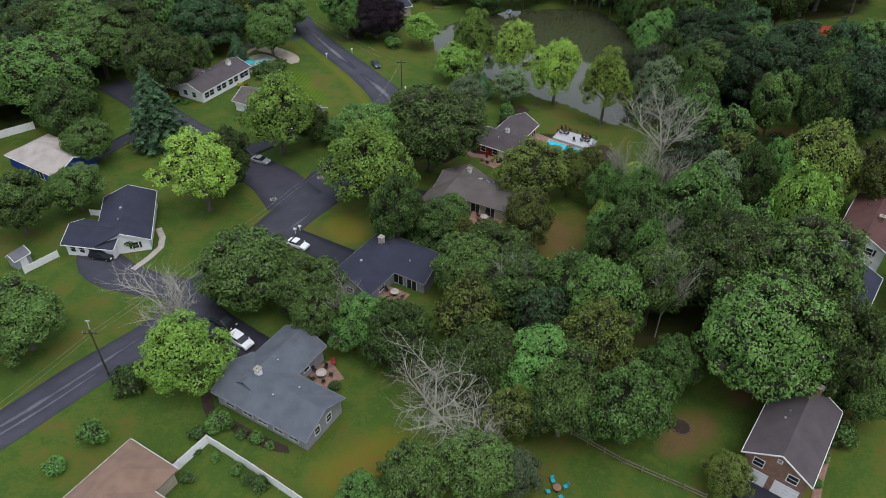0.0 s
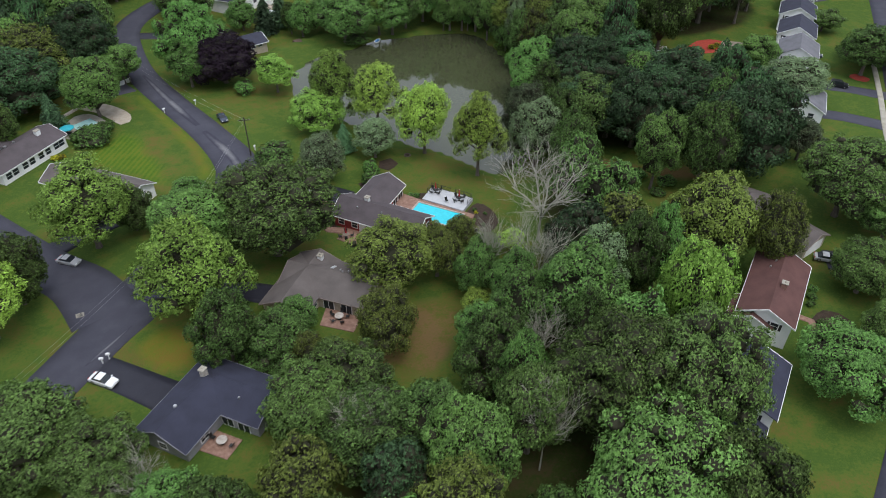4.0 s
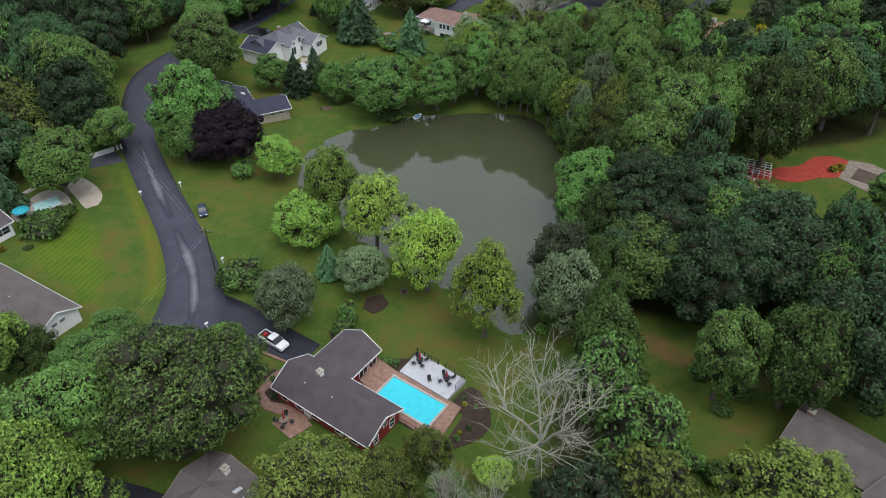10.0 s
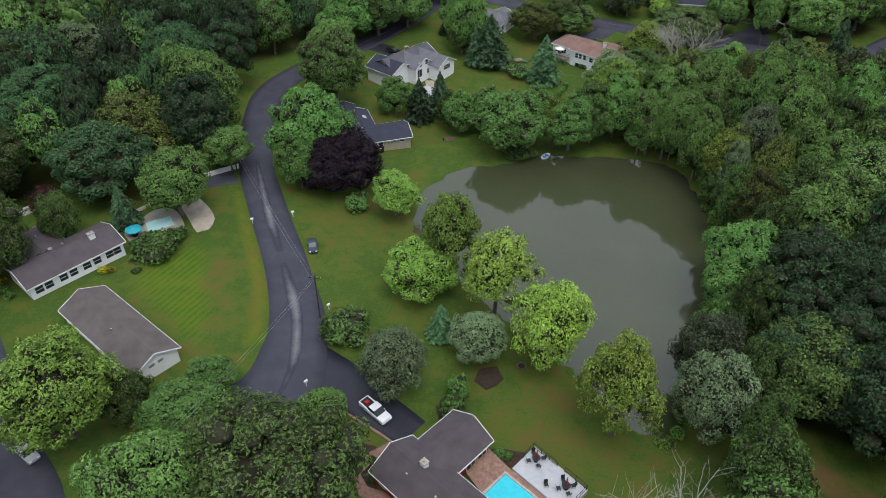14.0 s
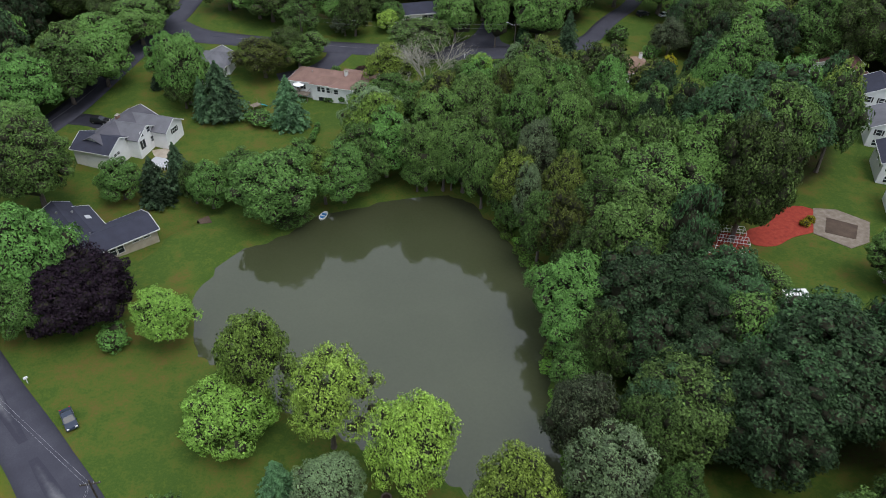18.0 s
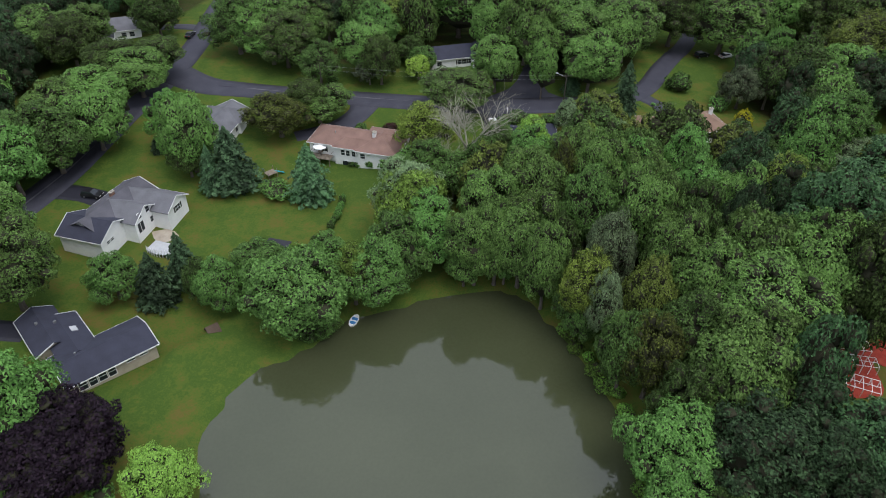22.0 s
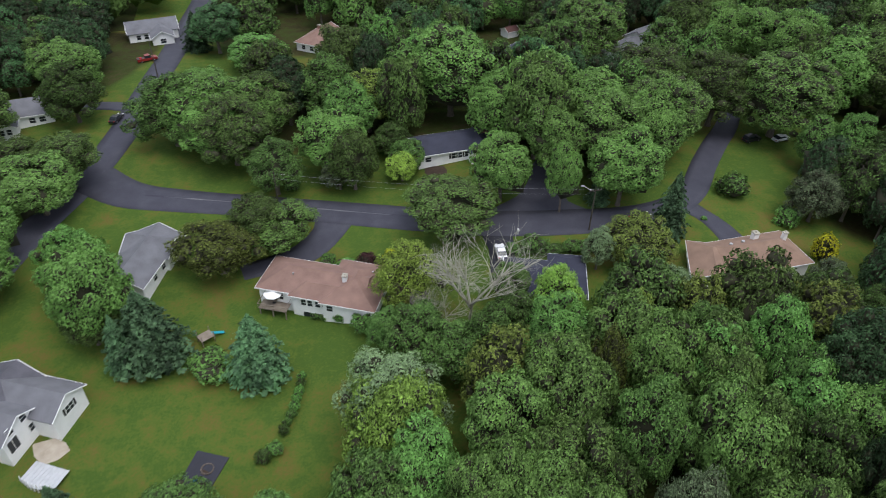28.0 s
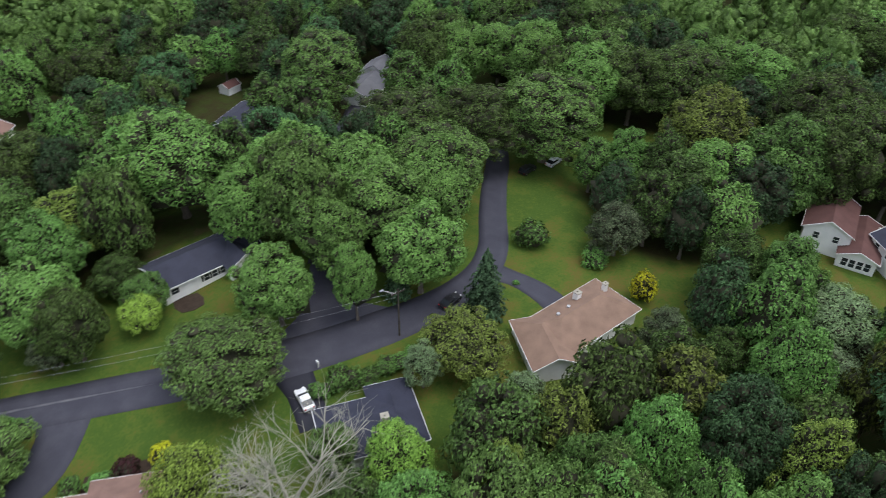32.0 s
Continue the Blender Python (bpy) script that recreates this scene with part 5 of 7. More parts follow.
plant("oak", ((-2.9, 45.2, 3.6, 8.0), (4.7, 46.8, 4.0, 8.0), (15.0, 54.5, 4.2, 12.7), (53.2, 56.7, 3.3, 9.0), (6.8, 62.2, 4.8, 10.0), (41.5, 61.7, 7.8, 17.4), (48.4, 60.1, 4.7, 17.8), (-58.1, 69.5, 5.5, 10.0), (-17.7, 71.6, 3.2, 9.0), (22.5, 70.8, 4.7, 14.2), (50.6, 73.9, 7.8, 18.1), (-19.5, 76.5, 4.6, 10.0), (41.6, 76.4, 7.8, 17.2), (30.5, 74.6, 4.5, 15.6), (4.8, 81.1, 4.8, 10.3), (-29.2, 81.1, 6.6, 10.0), (8.4, 84.7, 5.1, 10.0), (85.5, 85.4, 3.8, 8.0), (88.5, 96.5, 4.4, 9.0), (94.4, 96.3, 4.8, 8.0), (-72.4, 97.9, 5.1, 12.0), (-65.6, 105.2, 4.9, 9.0),))
plant("oak", ((31.6, 110.9, 2.4, 8.0), (-40.5, 112.6, 4.4, 12.0), (101.2, 111.3, 5.1, 9.0), (96.0, 115.3, 7.4, 15.2), (-2.0, 120.4, 9.1, 16.6), (-12.7, 116.9, 6.0, 16.3), (-70.1, 121.6, 4.4, 9.0), (-27.2, 130.6, 3.3, 8.0), (67.4, 129.5, 4.1, 16.6), (-1.0, 135.0, 2.7, 7.0), (-87.0, 144.1, 9.4, 16.4), (60.1, 150.7, 6.7, 14.5), (-64.6, 151.6, 7.1, 16.6), (-59.1, 163.3, 3.0, 10.0), (-83.0, 166.3, 11.9, 16.5),))
plant("oak", ((-97.0, 166.1, 9.0, 16.4), (109.8, 172.4, 4.2, 10.0), (82.3, 172.5, 5.1, 8.0), (-44.0, 175.9, 5.4, 13.2), (67.6, 183.6, 6.3, 17.0), (70.8, 187.5, 5.1, 18.0), (-42.3, 193.7, 4.9, 10.0), (105.0, 204.0, 6.8, 22.0), (75.3, 191.4, 8.9, 19.4), (91.8, 189.3, 6.4, 23.5), (143.4, 198.8, 4.1, 6.0), (84.2, 194.5, 5.9, 21.6), (71.4, 199.3, 4.9, 18.5), (79.7, 201.7, 5.2, 19.8), (70.0, 207.0, 4.7, 18.4), (-51.5, 205.5, 6.2, 20.5),))
plant("oak", ((51.6, 211.8, 3.8, 16.7), (93.9, 205.9, 4.5, 20.2), (39.3, 216.0, 2.8, 8.0), (42.6, 214.3, 4.2, 15.6), (47.4, 215.2, 5.0, 16.4), (69.6, 217.1, 5.0, 18.8), (84.5, 214.8, 4.3, 18.9), (49.9, 220.7, 4.7, 17.1), (72.6, 217.0, 4.0, 18.7), (45.6, 219.9, 4.0, 16.2), (46.7, 228.2, 5.0, 16.6), (73.2, 225.2, 4.5, 18.5), (55.2, 229.0, 5.1, 17.2), (67.0, 229.6, 5.1, 17.8), (54.9, 232.1, 5.0, 16.8), (-31.5, 229.5, 7.2, 18.0), (-36.5, 242.0, 6.2, 16.0), (65.7, 235.2, 5.5, 16.9), (159.0, 251.0, 7.0, 19.0),))
plant("oak", ((56.1, 255.0, 2.7, 8.0), (162.6, 249.5, 7.8, 21.5), (138.8, 262.6, 6.5, 15.3), (-6.7, 263.7, 3.8, 9.0), (169.9, 258.4, 8.8, 22.3), (51.5, 275.1, 7.3, 9.7), (-5.8, 265.3, 5.2, 16.5), (82.9, 273.7, 5.6, 14.9), (224.3, 276.8, 11.1, 18.0), (71.8, 274.5, 2.7, 14.0), (20.9, 279.5, 5.5, 8.0), (-28.2, 280.6, 9.8, 14.6), (186.5, 283.3, 10.9, 17.0), (98.2, 289.6, 8.1, 16.0), (62.5, 280.8, 5.1, 13.4), (74.0, 284.3, 4.8, 15.3), (86.3, 294.4, 6.9, 16.3), (127.8, 292.6, 9.4, 17.7), (165.3, 289.5, 8.7, 18.5), (37.2, 292.8, 4.3, 12.1), (116.2, 298.8, 7.9, 16.9), (-20.2, 302.7, 10.3, 11.1),))
plant("oak", ((34.4, 299.7, 6.1, 12.6), (155.8, 300.0, 10.7, 18.4), (103.5, 305.3, 9.0, 15.8), (76.4, 302.0, 7.0, 17.5), (15.2, 312.8, 11.8, 14.8), (14.6, 313.6, 10.4, 14.2), (-38.9, 322.0, 10.7, 13.3), (10.8, 319.6, 5.7, 14.1), (149.0, 322.4, 10.6, 18.0), (62.3, 317.0, 9.4, 19.6), (135.0, 334.6, 9.9, 18.0), (43.7, 337.0, 6.4, 16.0), (104.6, 340.3, 9.3, 18.1), (-20.5, 345.0, 6.5, 13.0),))
plant("maple", ((-8.4, 43.0, 2.6, 7.0), (22.8, 53.5, 4.9, 13.1), (12.9, 59.5, 5.4, 13.0), (2.4, 61.7, 4.4, 9.0), (30.2, 61.7, 3.5, 9.0), (-5.5, 67.2, 4.6, 10.0), (-10.8, 70.0, 4.4, 9.0), (11.9, 75.8, 6.1, 11.9), (18.7, 75.6, 4.9, 13.3), (73.8, 78.4, 6.0, 10.0), (31.1, 80.7, 3.5, 14.5), (28.8, 85.3, 5.4, 13.8), (28.0, 91.1, 3.9, 10.0), (41.0, 87.9, 3.0, 14.9), (-0.0, 95.8, 4.5, 8.0), (42.7, 94.8, 6.4, 15.3), (-6.9, 95.4, 4.4, 13.4), (2.1, 100.4, 2.9, 7.0), (34.0, 99.7, 3.3, 13.2), (51.9, 100.1, 4.1, 16.6), (29.4, 105.5, 2.8, 10.0),))
plant("maple", ((57.1, 102.2, 3.4, 16.3), (99.9, 107.7, 4.2, 9.0), (-18.8, 130.8, 4.9, 7.0), (75.7, 128.0, 5.4, 17.5), (-79.0, 134.0, 6.0, 12.0), (52.2, 131.4, 4.8, 15.8), (-18.5, 137.4, 3.4, 6.0), (53.5, 139.1, 3.1, 14.8), (53.6, 148.2, 4.2, 14.4), (52.5, 164.9, 3.2, 9.0), (55.8, 165.3, 4.3, 13.2), (136.1, 169.5, 6.0, 12.0), (53.8, 170.5, 4.3, 13.4), (55.7, 176.1, 5.8, 14.3), (143.4, 177.1, 6.8, 9.0),))
plant("maple", ((60.1, 182.0, 4.7, 15.3), (-26.1, 191.7, 4.1, 12.0), (65.3, 192.3, 5.3, 17.1), (56.1, 193.4, 3.9, 15.3), (51.0, 204.5, 2.6, 9.0), (-24.7, 197.9, 7.0, 19.3), (54.0, 206.7, 2.3, 10.0), (86.1, 199.1, 4.9, 20.9), (45.0, 214.0, 2.7, 9.0), (76.4, 212.4, 4.7, 18.9), (0.1, 224.5, 4.6, 10.0), (17.7, 221.7, 4.4, 13.0), (79.4, 218.9, 4.9, 18.7), (61.9, 221.9, 4.8, 18.0), (29.7, 223.3, 5.5, 14.1), (-3.2, 226.7, 3.0, 9.0), (35.0, 226.0, 4.8, 15.1), (6.8, 228.1, 5.1, 10.0),))
plant("maple", ((80.5, 221.1, 3.9, 18.3), (-17.0, 230.3, 3.6, 9.0), (105.3, 226.4, 5.2, 17.5), (73.2, 227.1, 4.9, 17.9), (105.7, 235.6, 3.3, 10.0), (74.1, 231.1, 4.6, 17.3), (83.1, 230.0, 4.6, 17.2), (44.0, 243.5, 5.0, 10.0), (123.3, 237.5, 4.6, 16.7), (57.9, 239.8, 4.9, 15.1), (120.9, 244.1, 5.1, 13.6), (151.4, 255.2, 7.9, 19.4), (131.3, 262.6, 7.4, 13.8), (-37.4, 267.5, 10.8, 15.6), (132.2, 275.0, 4.2, 13.6), (-9.6, 274.8, 4.6, 13.0), (126.6, 272.4, 3.6, 10.4), (22.6, 295.0, 4.5, 12.0), (48.0, 295.8, 3.4, 7.0), (46.0, 303.4, 3.5, 7.0), (3.5, 316.1, 7.0, 14.9),))
plant("maple", ((4.9, 317.2, 6.9, 14.1), (34.6, 324.0, 3.9, 8.0), (32.5, 328.8, 3.4, 7.0), (-17.5, 330.0, 5.5, 13.0), (29.4, 337.6, 4.2, 8.0), (21.2, 354.1, 6.9, 9.0),))
plant("locust", ((28.7, 99.4, 2.3, 6.0), (-42.1, 105.0, 5.7, 15.4), (37.2, 115.3, 2.1, 5.0), (36.5, 142.8, 4.6, 18.0), (27.0, 153.6, 4.7, 15.5), (17.6, 162.0, 5.2, 17.0), (55.4, 205.7, 4.0, 16.1), (41.2, 259.2, 5.0, 12.6), (46.5, 293.0, 2.8, 6.0),))
plant("cedar", ((33.2, 46.9, 2.7, 6.0), (9.3, 54.4, 3.2, 9.0), (20.5, 63.6, 4.8, 13.9), (3.9, 92.7, 2.8, 7.0), (14.6, 95.6, 4.3, 10.7), (75.9, 103.0, 4.2, 15.9), (67.6, 107.0, 6.9, 16.3), (24.1, 111.0, 4.3, 10.0), (17.1, 109.3, 5.9, 12.7), (28.9, 117.9, 2.9, 7.0), (59.6, 190.8, 4.6, 15.7), (-59.6, 190.0, 8.3, 15.6), (62.5, 199.6, 4.4, 16.9), (98.2, 204.9, 5.0, 20.6), (94.5, 217.7, 3.9, 17.9), (60.5, 230.8, 3.3, 17.0), (67.2, 236.4, 3.2, 16.3), (78.9, 258.0, 5.2, 9.0), (152.0, 272.5, 8.4, 18.4), (12.1, 275.5, 6.4, 10.0), (43.5, 314.4, 5.5, 14.1),))
plant("willow", ((9.2, 46.5, 2.4, 7.0), (46.3, 98.8, 4.5, 15.8), (98.5, 133.1, 4.2, 9.0), (5.7, 144.6, 5.0, 10.0), (48.8, 144.7, 5.6, 15.2), (16.5, 152.7, 4.4, 9.0), (48.8, 153.9, 5.0, 14.7), (110.8, 157.2, 7.2, 10.0), (56.9, 200.8, 2.9, 15.8), (61.2, 210.8, 4.2, 17.5), (113.3, 225.2, 6.0, 10.0), (-99.0, 227.4, 6.7, 13.0), (125.3, 229.9, 6.6, 10.0), (124.0, 234.5, 7.6, 9.0), (34.0, 235.5, 6.5, 15.2), (103.2, 242.8, 3.4, 9.0), (78.0, 245.8, 3.6, 10.0), (72.2, 258.7, 2.7, 8.0), (115.5, 262.6, 4.5, 10.0),))
plant("willow", ((34.4, 293.6, 3.3, 7.0),))
plant("poplar", ((4.3, 166.5, 5.5, 9.0), (8.8, 174.2, 5.2, 16.5), (-5.3, 187.4, 4.4, 9.5), (-12.6, 106.8, 7.0, 17.5), (57.0, 90.2, 4.8, 18.0), (-33.4, 61.6, 5.4, 12.0), (-32.6, 126.2, 6.6, 16.5),))
plant("maple", ((25.5, 219.6, 5.6, 13.5), (12.2, 216.2, 7.8, 13.5), (39.8, 247.2, 4.6, 11.0), (49.4, 243.4, 4.4, 12.0), (53.6, 246.0, 4.0, 11.0), (36.6, 252.0, 3.2, 8.0), (39.5, 310.5, 6.0, 14.0), (35.5, 322.0, 6.5, 15.0),))
plant("poplar", ((21.8, 219.8, 4.2, 12.0), (33.8, 231.5, 5.6, 16.0), (60.8, 248.0, 4.6, 12.0),))
plant("oak", ((73.5, 293.0, 6.4, 20.5), (84.6, 285.5, 6.4, 16.0), (92.8, 283.4, 5.8, 17.0), (67.0, 298.6, 5.4, 17.0), (18.6, 281.4, 4.6, 9.0),))
plant("dead", ((43.0, 251.6, 4.4, 9.5),))
plant("ash", ((69.4, 145.6, 6.5, 15.6), (73.0, 146.9, 5.0, 15.7), (65.7, 151.1, 6.9, 14.8), (80.6, 149.9, 8.5, 16.3), (68.3, 152.6, 4.2, 14.6), (81.1, 155.9, 6.2, 15.6), (68.2, 160.3, 4.8, 14.0), (71.0, 169.4, 5.4, 14.9), (-61.0, 179.3, 8.1, 13.9), (94.5, 203.5, 7.2, 24.0), (-81.8, 205.8, 6.6, 12.0), (-51.5, 197.4, 7.0, 17.6), (81.8, 208.3, 3.7, 19.6), (-108.1, 216.4, 8.3, 14.0), (111.5, 208.5, 8.4, 22.1), (-65.0, 222.0, 7.0, 18.0), (84.2, 131.0, 7.6, 18.0), (88.2, 132.6, 5.4, 17.9), (59.6, 153.3, 4.8, 14.0), (75.0, 168.7, 6.2, 15.3), (64.8, 172.6, 7.6, 14.8), (-87.0, 196.0, 7.0, 15.0),))
plant("ash", ((91.4, 211.2, 4.1, 19.3), (92.2, 224.3, 4.7, 17.3),))
plant("ash", ((-66.0, 219.0, 7.0, 18.0), (-58.5, 229.0, 6.0, 17.0), (11.5, 368.0, 6.5, 14.0)))
plant("beech", ((-18.5, 194.4, 7.2, 12),))

plant("spruce", ((-58.5, 129, 6.9, 18), (10.2, 156, 2.7, 7), (-51.5, 170, 3.7, 9), (-10.4, 228.1, 4.2, 11), (-6.3, 232.5, 3.9, 11), (16.8, 252.3, 5.4, 13), (-2.2, 257.9, 3, 11), (1.8, 258.7, 6.1, 14), (87.7, 264, 4, 13), (-14, 273.6, 1.8, 4), (79.5, 275.2, 2.7, 7), (5.8, 371.5, 4.8, 11),))

plant("dead", ((4.2, 51.3, 5.2, 8), (-0.5, 55.7, 6.7, 10), (-37, 70.4, 6.3, 13), (31.4, 71.8, 3.2, 17), (-13.8, 72.6, 2.8, 10), (11.4, 75.4, 3.2, 14), (34.9, 87.1, 3.1, 13), (38.4, 102.9, 4.6, 16), (32.1, 107.6, 3.2, 14), (42.8, 118, 7.6, 18), (-86.9, 228.2, 5.7, 14), (48.6, 251.8, 8.4, 16.5), (45.3, 336.3, 3.5, 10),))

plant("shrub", ((-20.8, 46.6, 1.1, 1.4), (-29.6, 47.4, 1.1, 1.2), (-45.8, 49, 1.4, 1.5), (49.7, 53.1, 1.9, 3), (-42.9, 53.3, 2, 3), (-27.8, 55.3, 1.7, 2), (-41, 61.8, 2.5, 3.5), (-53, 93.8, 2.1, 3), (-2.8, 95, 3.9, 3), (-9.2, 105, 3.1, 2.5), (15.1, 144.1, 2.1, 4), (-4.1, 152.9, 4, 3.5), (-42.2, 164.5, 4.6, 3), (-13.2, 187.4, 3.1, 3), (18.4, 209.7, 3.7, 2), (16.8, 237.8, 1.2, 1.5), (9.6, 255.6, 4.1, 2.5), (33.1, 257.7, 2, 3), (111.2, 262.8, 2.6, 3), (63.5, 265.8, 2.6, 3), (32.7, 271.9, 1.8, 1.5), (105.6, 272.7, 3.2, 4),))

plant("shrub", ((29.6, 273.4, 1.8, 2.5), (25.9, 285.6, 1.9, 2.5), (25.6, 296, 1.5, 2),))

plant("gold", ((110.6, 252.7, 2.1, 5), (40.2, 270, 1.7, 3),))

plant("plum", ((-69.4, 172.3, 3.1, 4), (36, 271.7, 1.8, 2),))


bank = [q for q in smooth(SHORE[9:17], False, 2.1)]
for k, q in enumerate(bank):
    out = Vector((q.x - 27, q.y - 183)).normalized() * (0.9 + 0.5 * math.sin(k * 2.3))
    plant("bank_weeds", ((q.x + out.x, q.y + out.y, 1.5 + 0.5 * math.sin(k * 1.7), 1.3 + 0.5 * math.sin(k * 3.1)),))

# ---- woodland behind and between the single trees ----
STANDS = ((9, 59, 14), (21, 60, 14), (32, 81, 16), (45, 97, 16), (57, 89, 18), (57, 152, 14), (70, 154, 15), (76, 136, 19), (59, 182, 13), (76, 189, 22), (91, 195, 25), (56, 209, 17),
          (76, 210, 22), (73, 229, 19), (51, 234, 17), (34, 229, 15), (102, 236, 14), (120, 227, 22), (113, 202, 23), (-50, 207, 21), (-78, 160, 17), (-33, 259, 17), (-44, 341, 15), (66, 313, 21),
          (78, 290, 19), (110, 302, 18), (129, 286, 16), (148, 288, 19), (157, 259, 22), (44, 337, 17), (65, 360, 17), (104, 335, 19))


def canopy(x, y):
    """How high the trees stand there."""
    a = np.array(STANDS)
    w = 1 / (25 + (a[:, 0] - x) ** 2 + (a[:, 1] - y) ** 2) ** 1.5
    return float((w * a[:, 2]).sum() / w.sum())


WOODS = (
    ((30, 224), (45, 232), (49, 240), (62, 248), (80, 246), (94, 244), (110, 240), (121, 244), (135, 225), (128, 208), (112, 200), (95, 198), (84, 196), (72, 190), (60, 196), (57, 210), (50, 222)),
    ((57, 188), (58, 165), (54, 145), (60, 146), (75, 142), (90, 140), (103, 152), (102, 162), (86, 172), (80, 182), (70, 190)),
    ((2, 64), (4, 72), (12, 76), (22, 84), (31, 94), (40, 112), (46, 132), (51, 136), (55, 118), (57, 104), (64, 104), (58, 92), (50, 80), (46, 64), (38, 63), (29, 58), (14, 57)),
    ((-130, 190), (-95, 135), (-88, 165), (-68, 176), (-58, 200), (-58, 225), (-60, 240), (-45, 264), (-50, 300), (-130, 300)),
    ((70, 300), (84, 290), (104, 298), (118, 312), (130, 318), (150, 300), (170, 270), (190, 270), (190, 400), (20, 400), (12, 372), (40, 355), (48, 325), (72, 316)),
    ((-98, 300), (-52, 300), (-42, 322), (-40, 345), (-12, 348), (-10, 392), (-98, 392)),
    ((160, 235), (190, 235), (190, 272), (168, 268)),
    ((28, 306), (48, 307), (60, 308), (74, 308), (76, 318), (48, 325), (40, 345), (28, 345), (22, 322)),
    ((80, 279), (92, 276), (98, 282), (105, 292), (101, 301), (84, 297), (80, 288)),
    ((118, 262), (128, 250), (140, 252), (138, 268), (126, 282)),
)


def free(x, y, spots, share, more):
    s = np.array(spots) if spots is not CLEAR else CLEAR_ARRAY
    return bool((np.hypot(s[:, 0] - x, s[:, 1] - y) > s[:, 2] * share + more).all())


CLEAR.extend(((89.5, 168.3, 4), (99.4, 163, 4), (85.4, 164.8, 4), (96.3, 157.6, 4), (90.1, 161.3, 4), (98, 182, 10), (88, 188, 6), (75.8, 320.5, 4), (35, 390, 4), (28, 306.5, 4), (31.2, 314, 4), (88, 357, 8), (100, 328, 5), (112, 337, 8), (91, 355, 6), (104, 331, 6), (36, 360, 7), (-6, 372, 9), (120, 284, 6), (124, 290, 7), (132, 291, 5), (101.5, 317.4, 4), (107, 320.9, 4), (92.5, 310.8, 4), (37, 342.8, 4), (74.9, 330.7, 4), (26.2, 383.9, 4)))
CLEAR_ARRAY = np.array(CLEAR)
wood_rng = random.Random(5)
for k, outline in enumerate(WOODS):
    ring = np.array(outline)
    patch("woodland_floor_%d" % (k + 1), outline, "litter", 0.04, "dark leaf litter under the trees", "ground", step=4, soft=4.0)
    for tries in range(900):
        x, y = wood_rng.uniform(ring[:, 0].min(), ring[:, 0].max()), wood_rng.uniform(ring[:, 1].min(), ring[:, 1].max())
        r = wood_rng.uniform(3.6, 5.6)
        if not inside(ring, x, y) or 20 < x < 70 and 140 < y < 230 and shore_distance(x, y) < r or not free(x, y, PLANTED, 0.72, 0.66 * r) or not free(x, y, CLEAR, 1.0, 0.6 * r):
            continue
        plant(wood_rng.choice(("wood_ash", "wood_ash", "wood_ash", "wood_oak", "wood_maple") if k in (1, 3, 5) else ("wood_ash", "wood_ash", "wood_oak", "wood_maple", "wood_maple") if k in (4, 6, 7, 8, 9) else ("wood_oak", "wood_oak", "wood_ash", "wood_maple", "wood_maple", "wood_cedar")), ((x, y, r, canopy(x, y) * wood_rng.uniform(0.72, 0.98)),))

# ground under the far woods, a loose sheet just over the lawns
for k, (x0, y0, x1, y1) in enumerate(((-170, 394, -14, 520), (16, 400, 178, 520), (182, 268, 300, 520))):
    s, nx, ny = Shape(), int((x1 - x0) / 6), int((y1 - y0) / 6)
    s.v = [(x0 + (x1 - x0) * i / nx, y0 + (y1 - y0) * j / ny, level(x0 + (x1 - x0) * i / nx, y0 + (y1 - y0) * j / ny) + 0.06) for j in range(ny + 1) for i in range(nx + 1)]
    s.f = [(j * (nx + 1) + i, j * (nx + 1) + i + 1, (j + 1) * (nx + 1) + i + 1, (j + 1) * (nx + 1) + i) for j in range(ny) for i in range(nx)]
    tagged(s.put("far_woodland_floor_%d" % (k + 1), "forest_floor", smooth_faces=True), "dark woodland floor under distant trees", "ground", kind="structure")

# far woods to the horizon of the view, one joined mass
far_v, far_f, far_k = [], [], 0
low_v, low_f, low_n = crown(91, lobes=14, sprays=22, leaf=0.085, size=0.36)
far_n = np.random.default_rng(8)
for tries in range(4200):
    x, y = far_n.uniform(-170, 290), 30 + 490 * far_n.uniform(0, 1) ** 0.8
    if -98 < x < 178 and 20 < y < 392:
        continue
    if x > -98 and x < 20 and y < 40 or not free(x, y, CLEAR, 1, 4) or not free(x, y, PLANTED, 0.75, 1.5):
        continue
    r, h, t = far_n.uniform(3.8, 6.4), far_n.uniform(14, 21), far_n.uniform(0, 6.3)
    PLANTED.append((x, y, r))
    m = np.array(((math.cos(t), -math.sin(t), 0), (math.sin(t), math.cos(t), 0), (0, 0, 1)))
    far_v.append((low_v @ m.T) * (r, r, h * 0.46) + (x, y, level(x, y) + h * 0.52))
    far_f.append(low_f + far_k)
    far_k += len(low_v)
far = new("far_woods", mesh_of("far_woods", np.vstack(far_v), np.vstack(far_f), "oak"))
tagged(far, "distant mixed green woodland canopy", "woods", kind="stuff")

# ---- yards, beds, pools ----


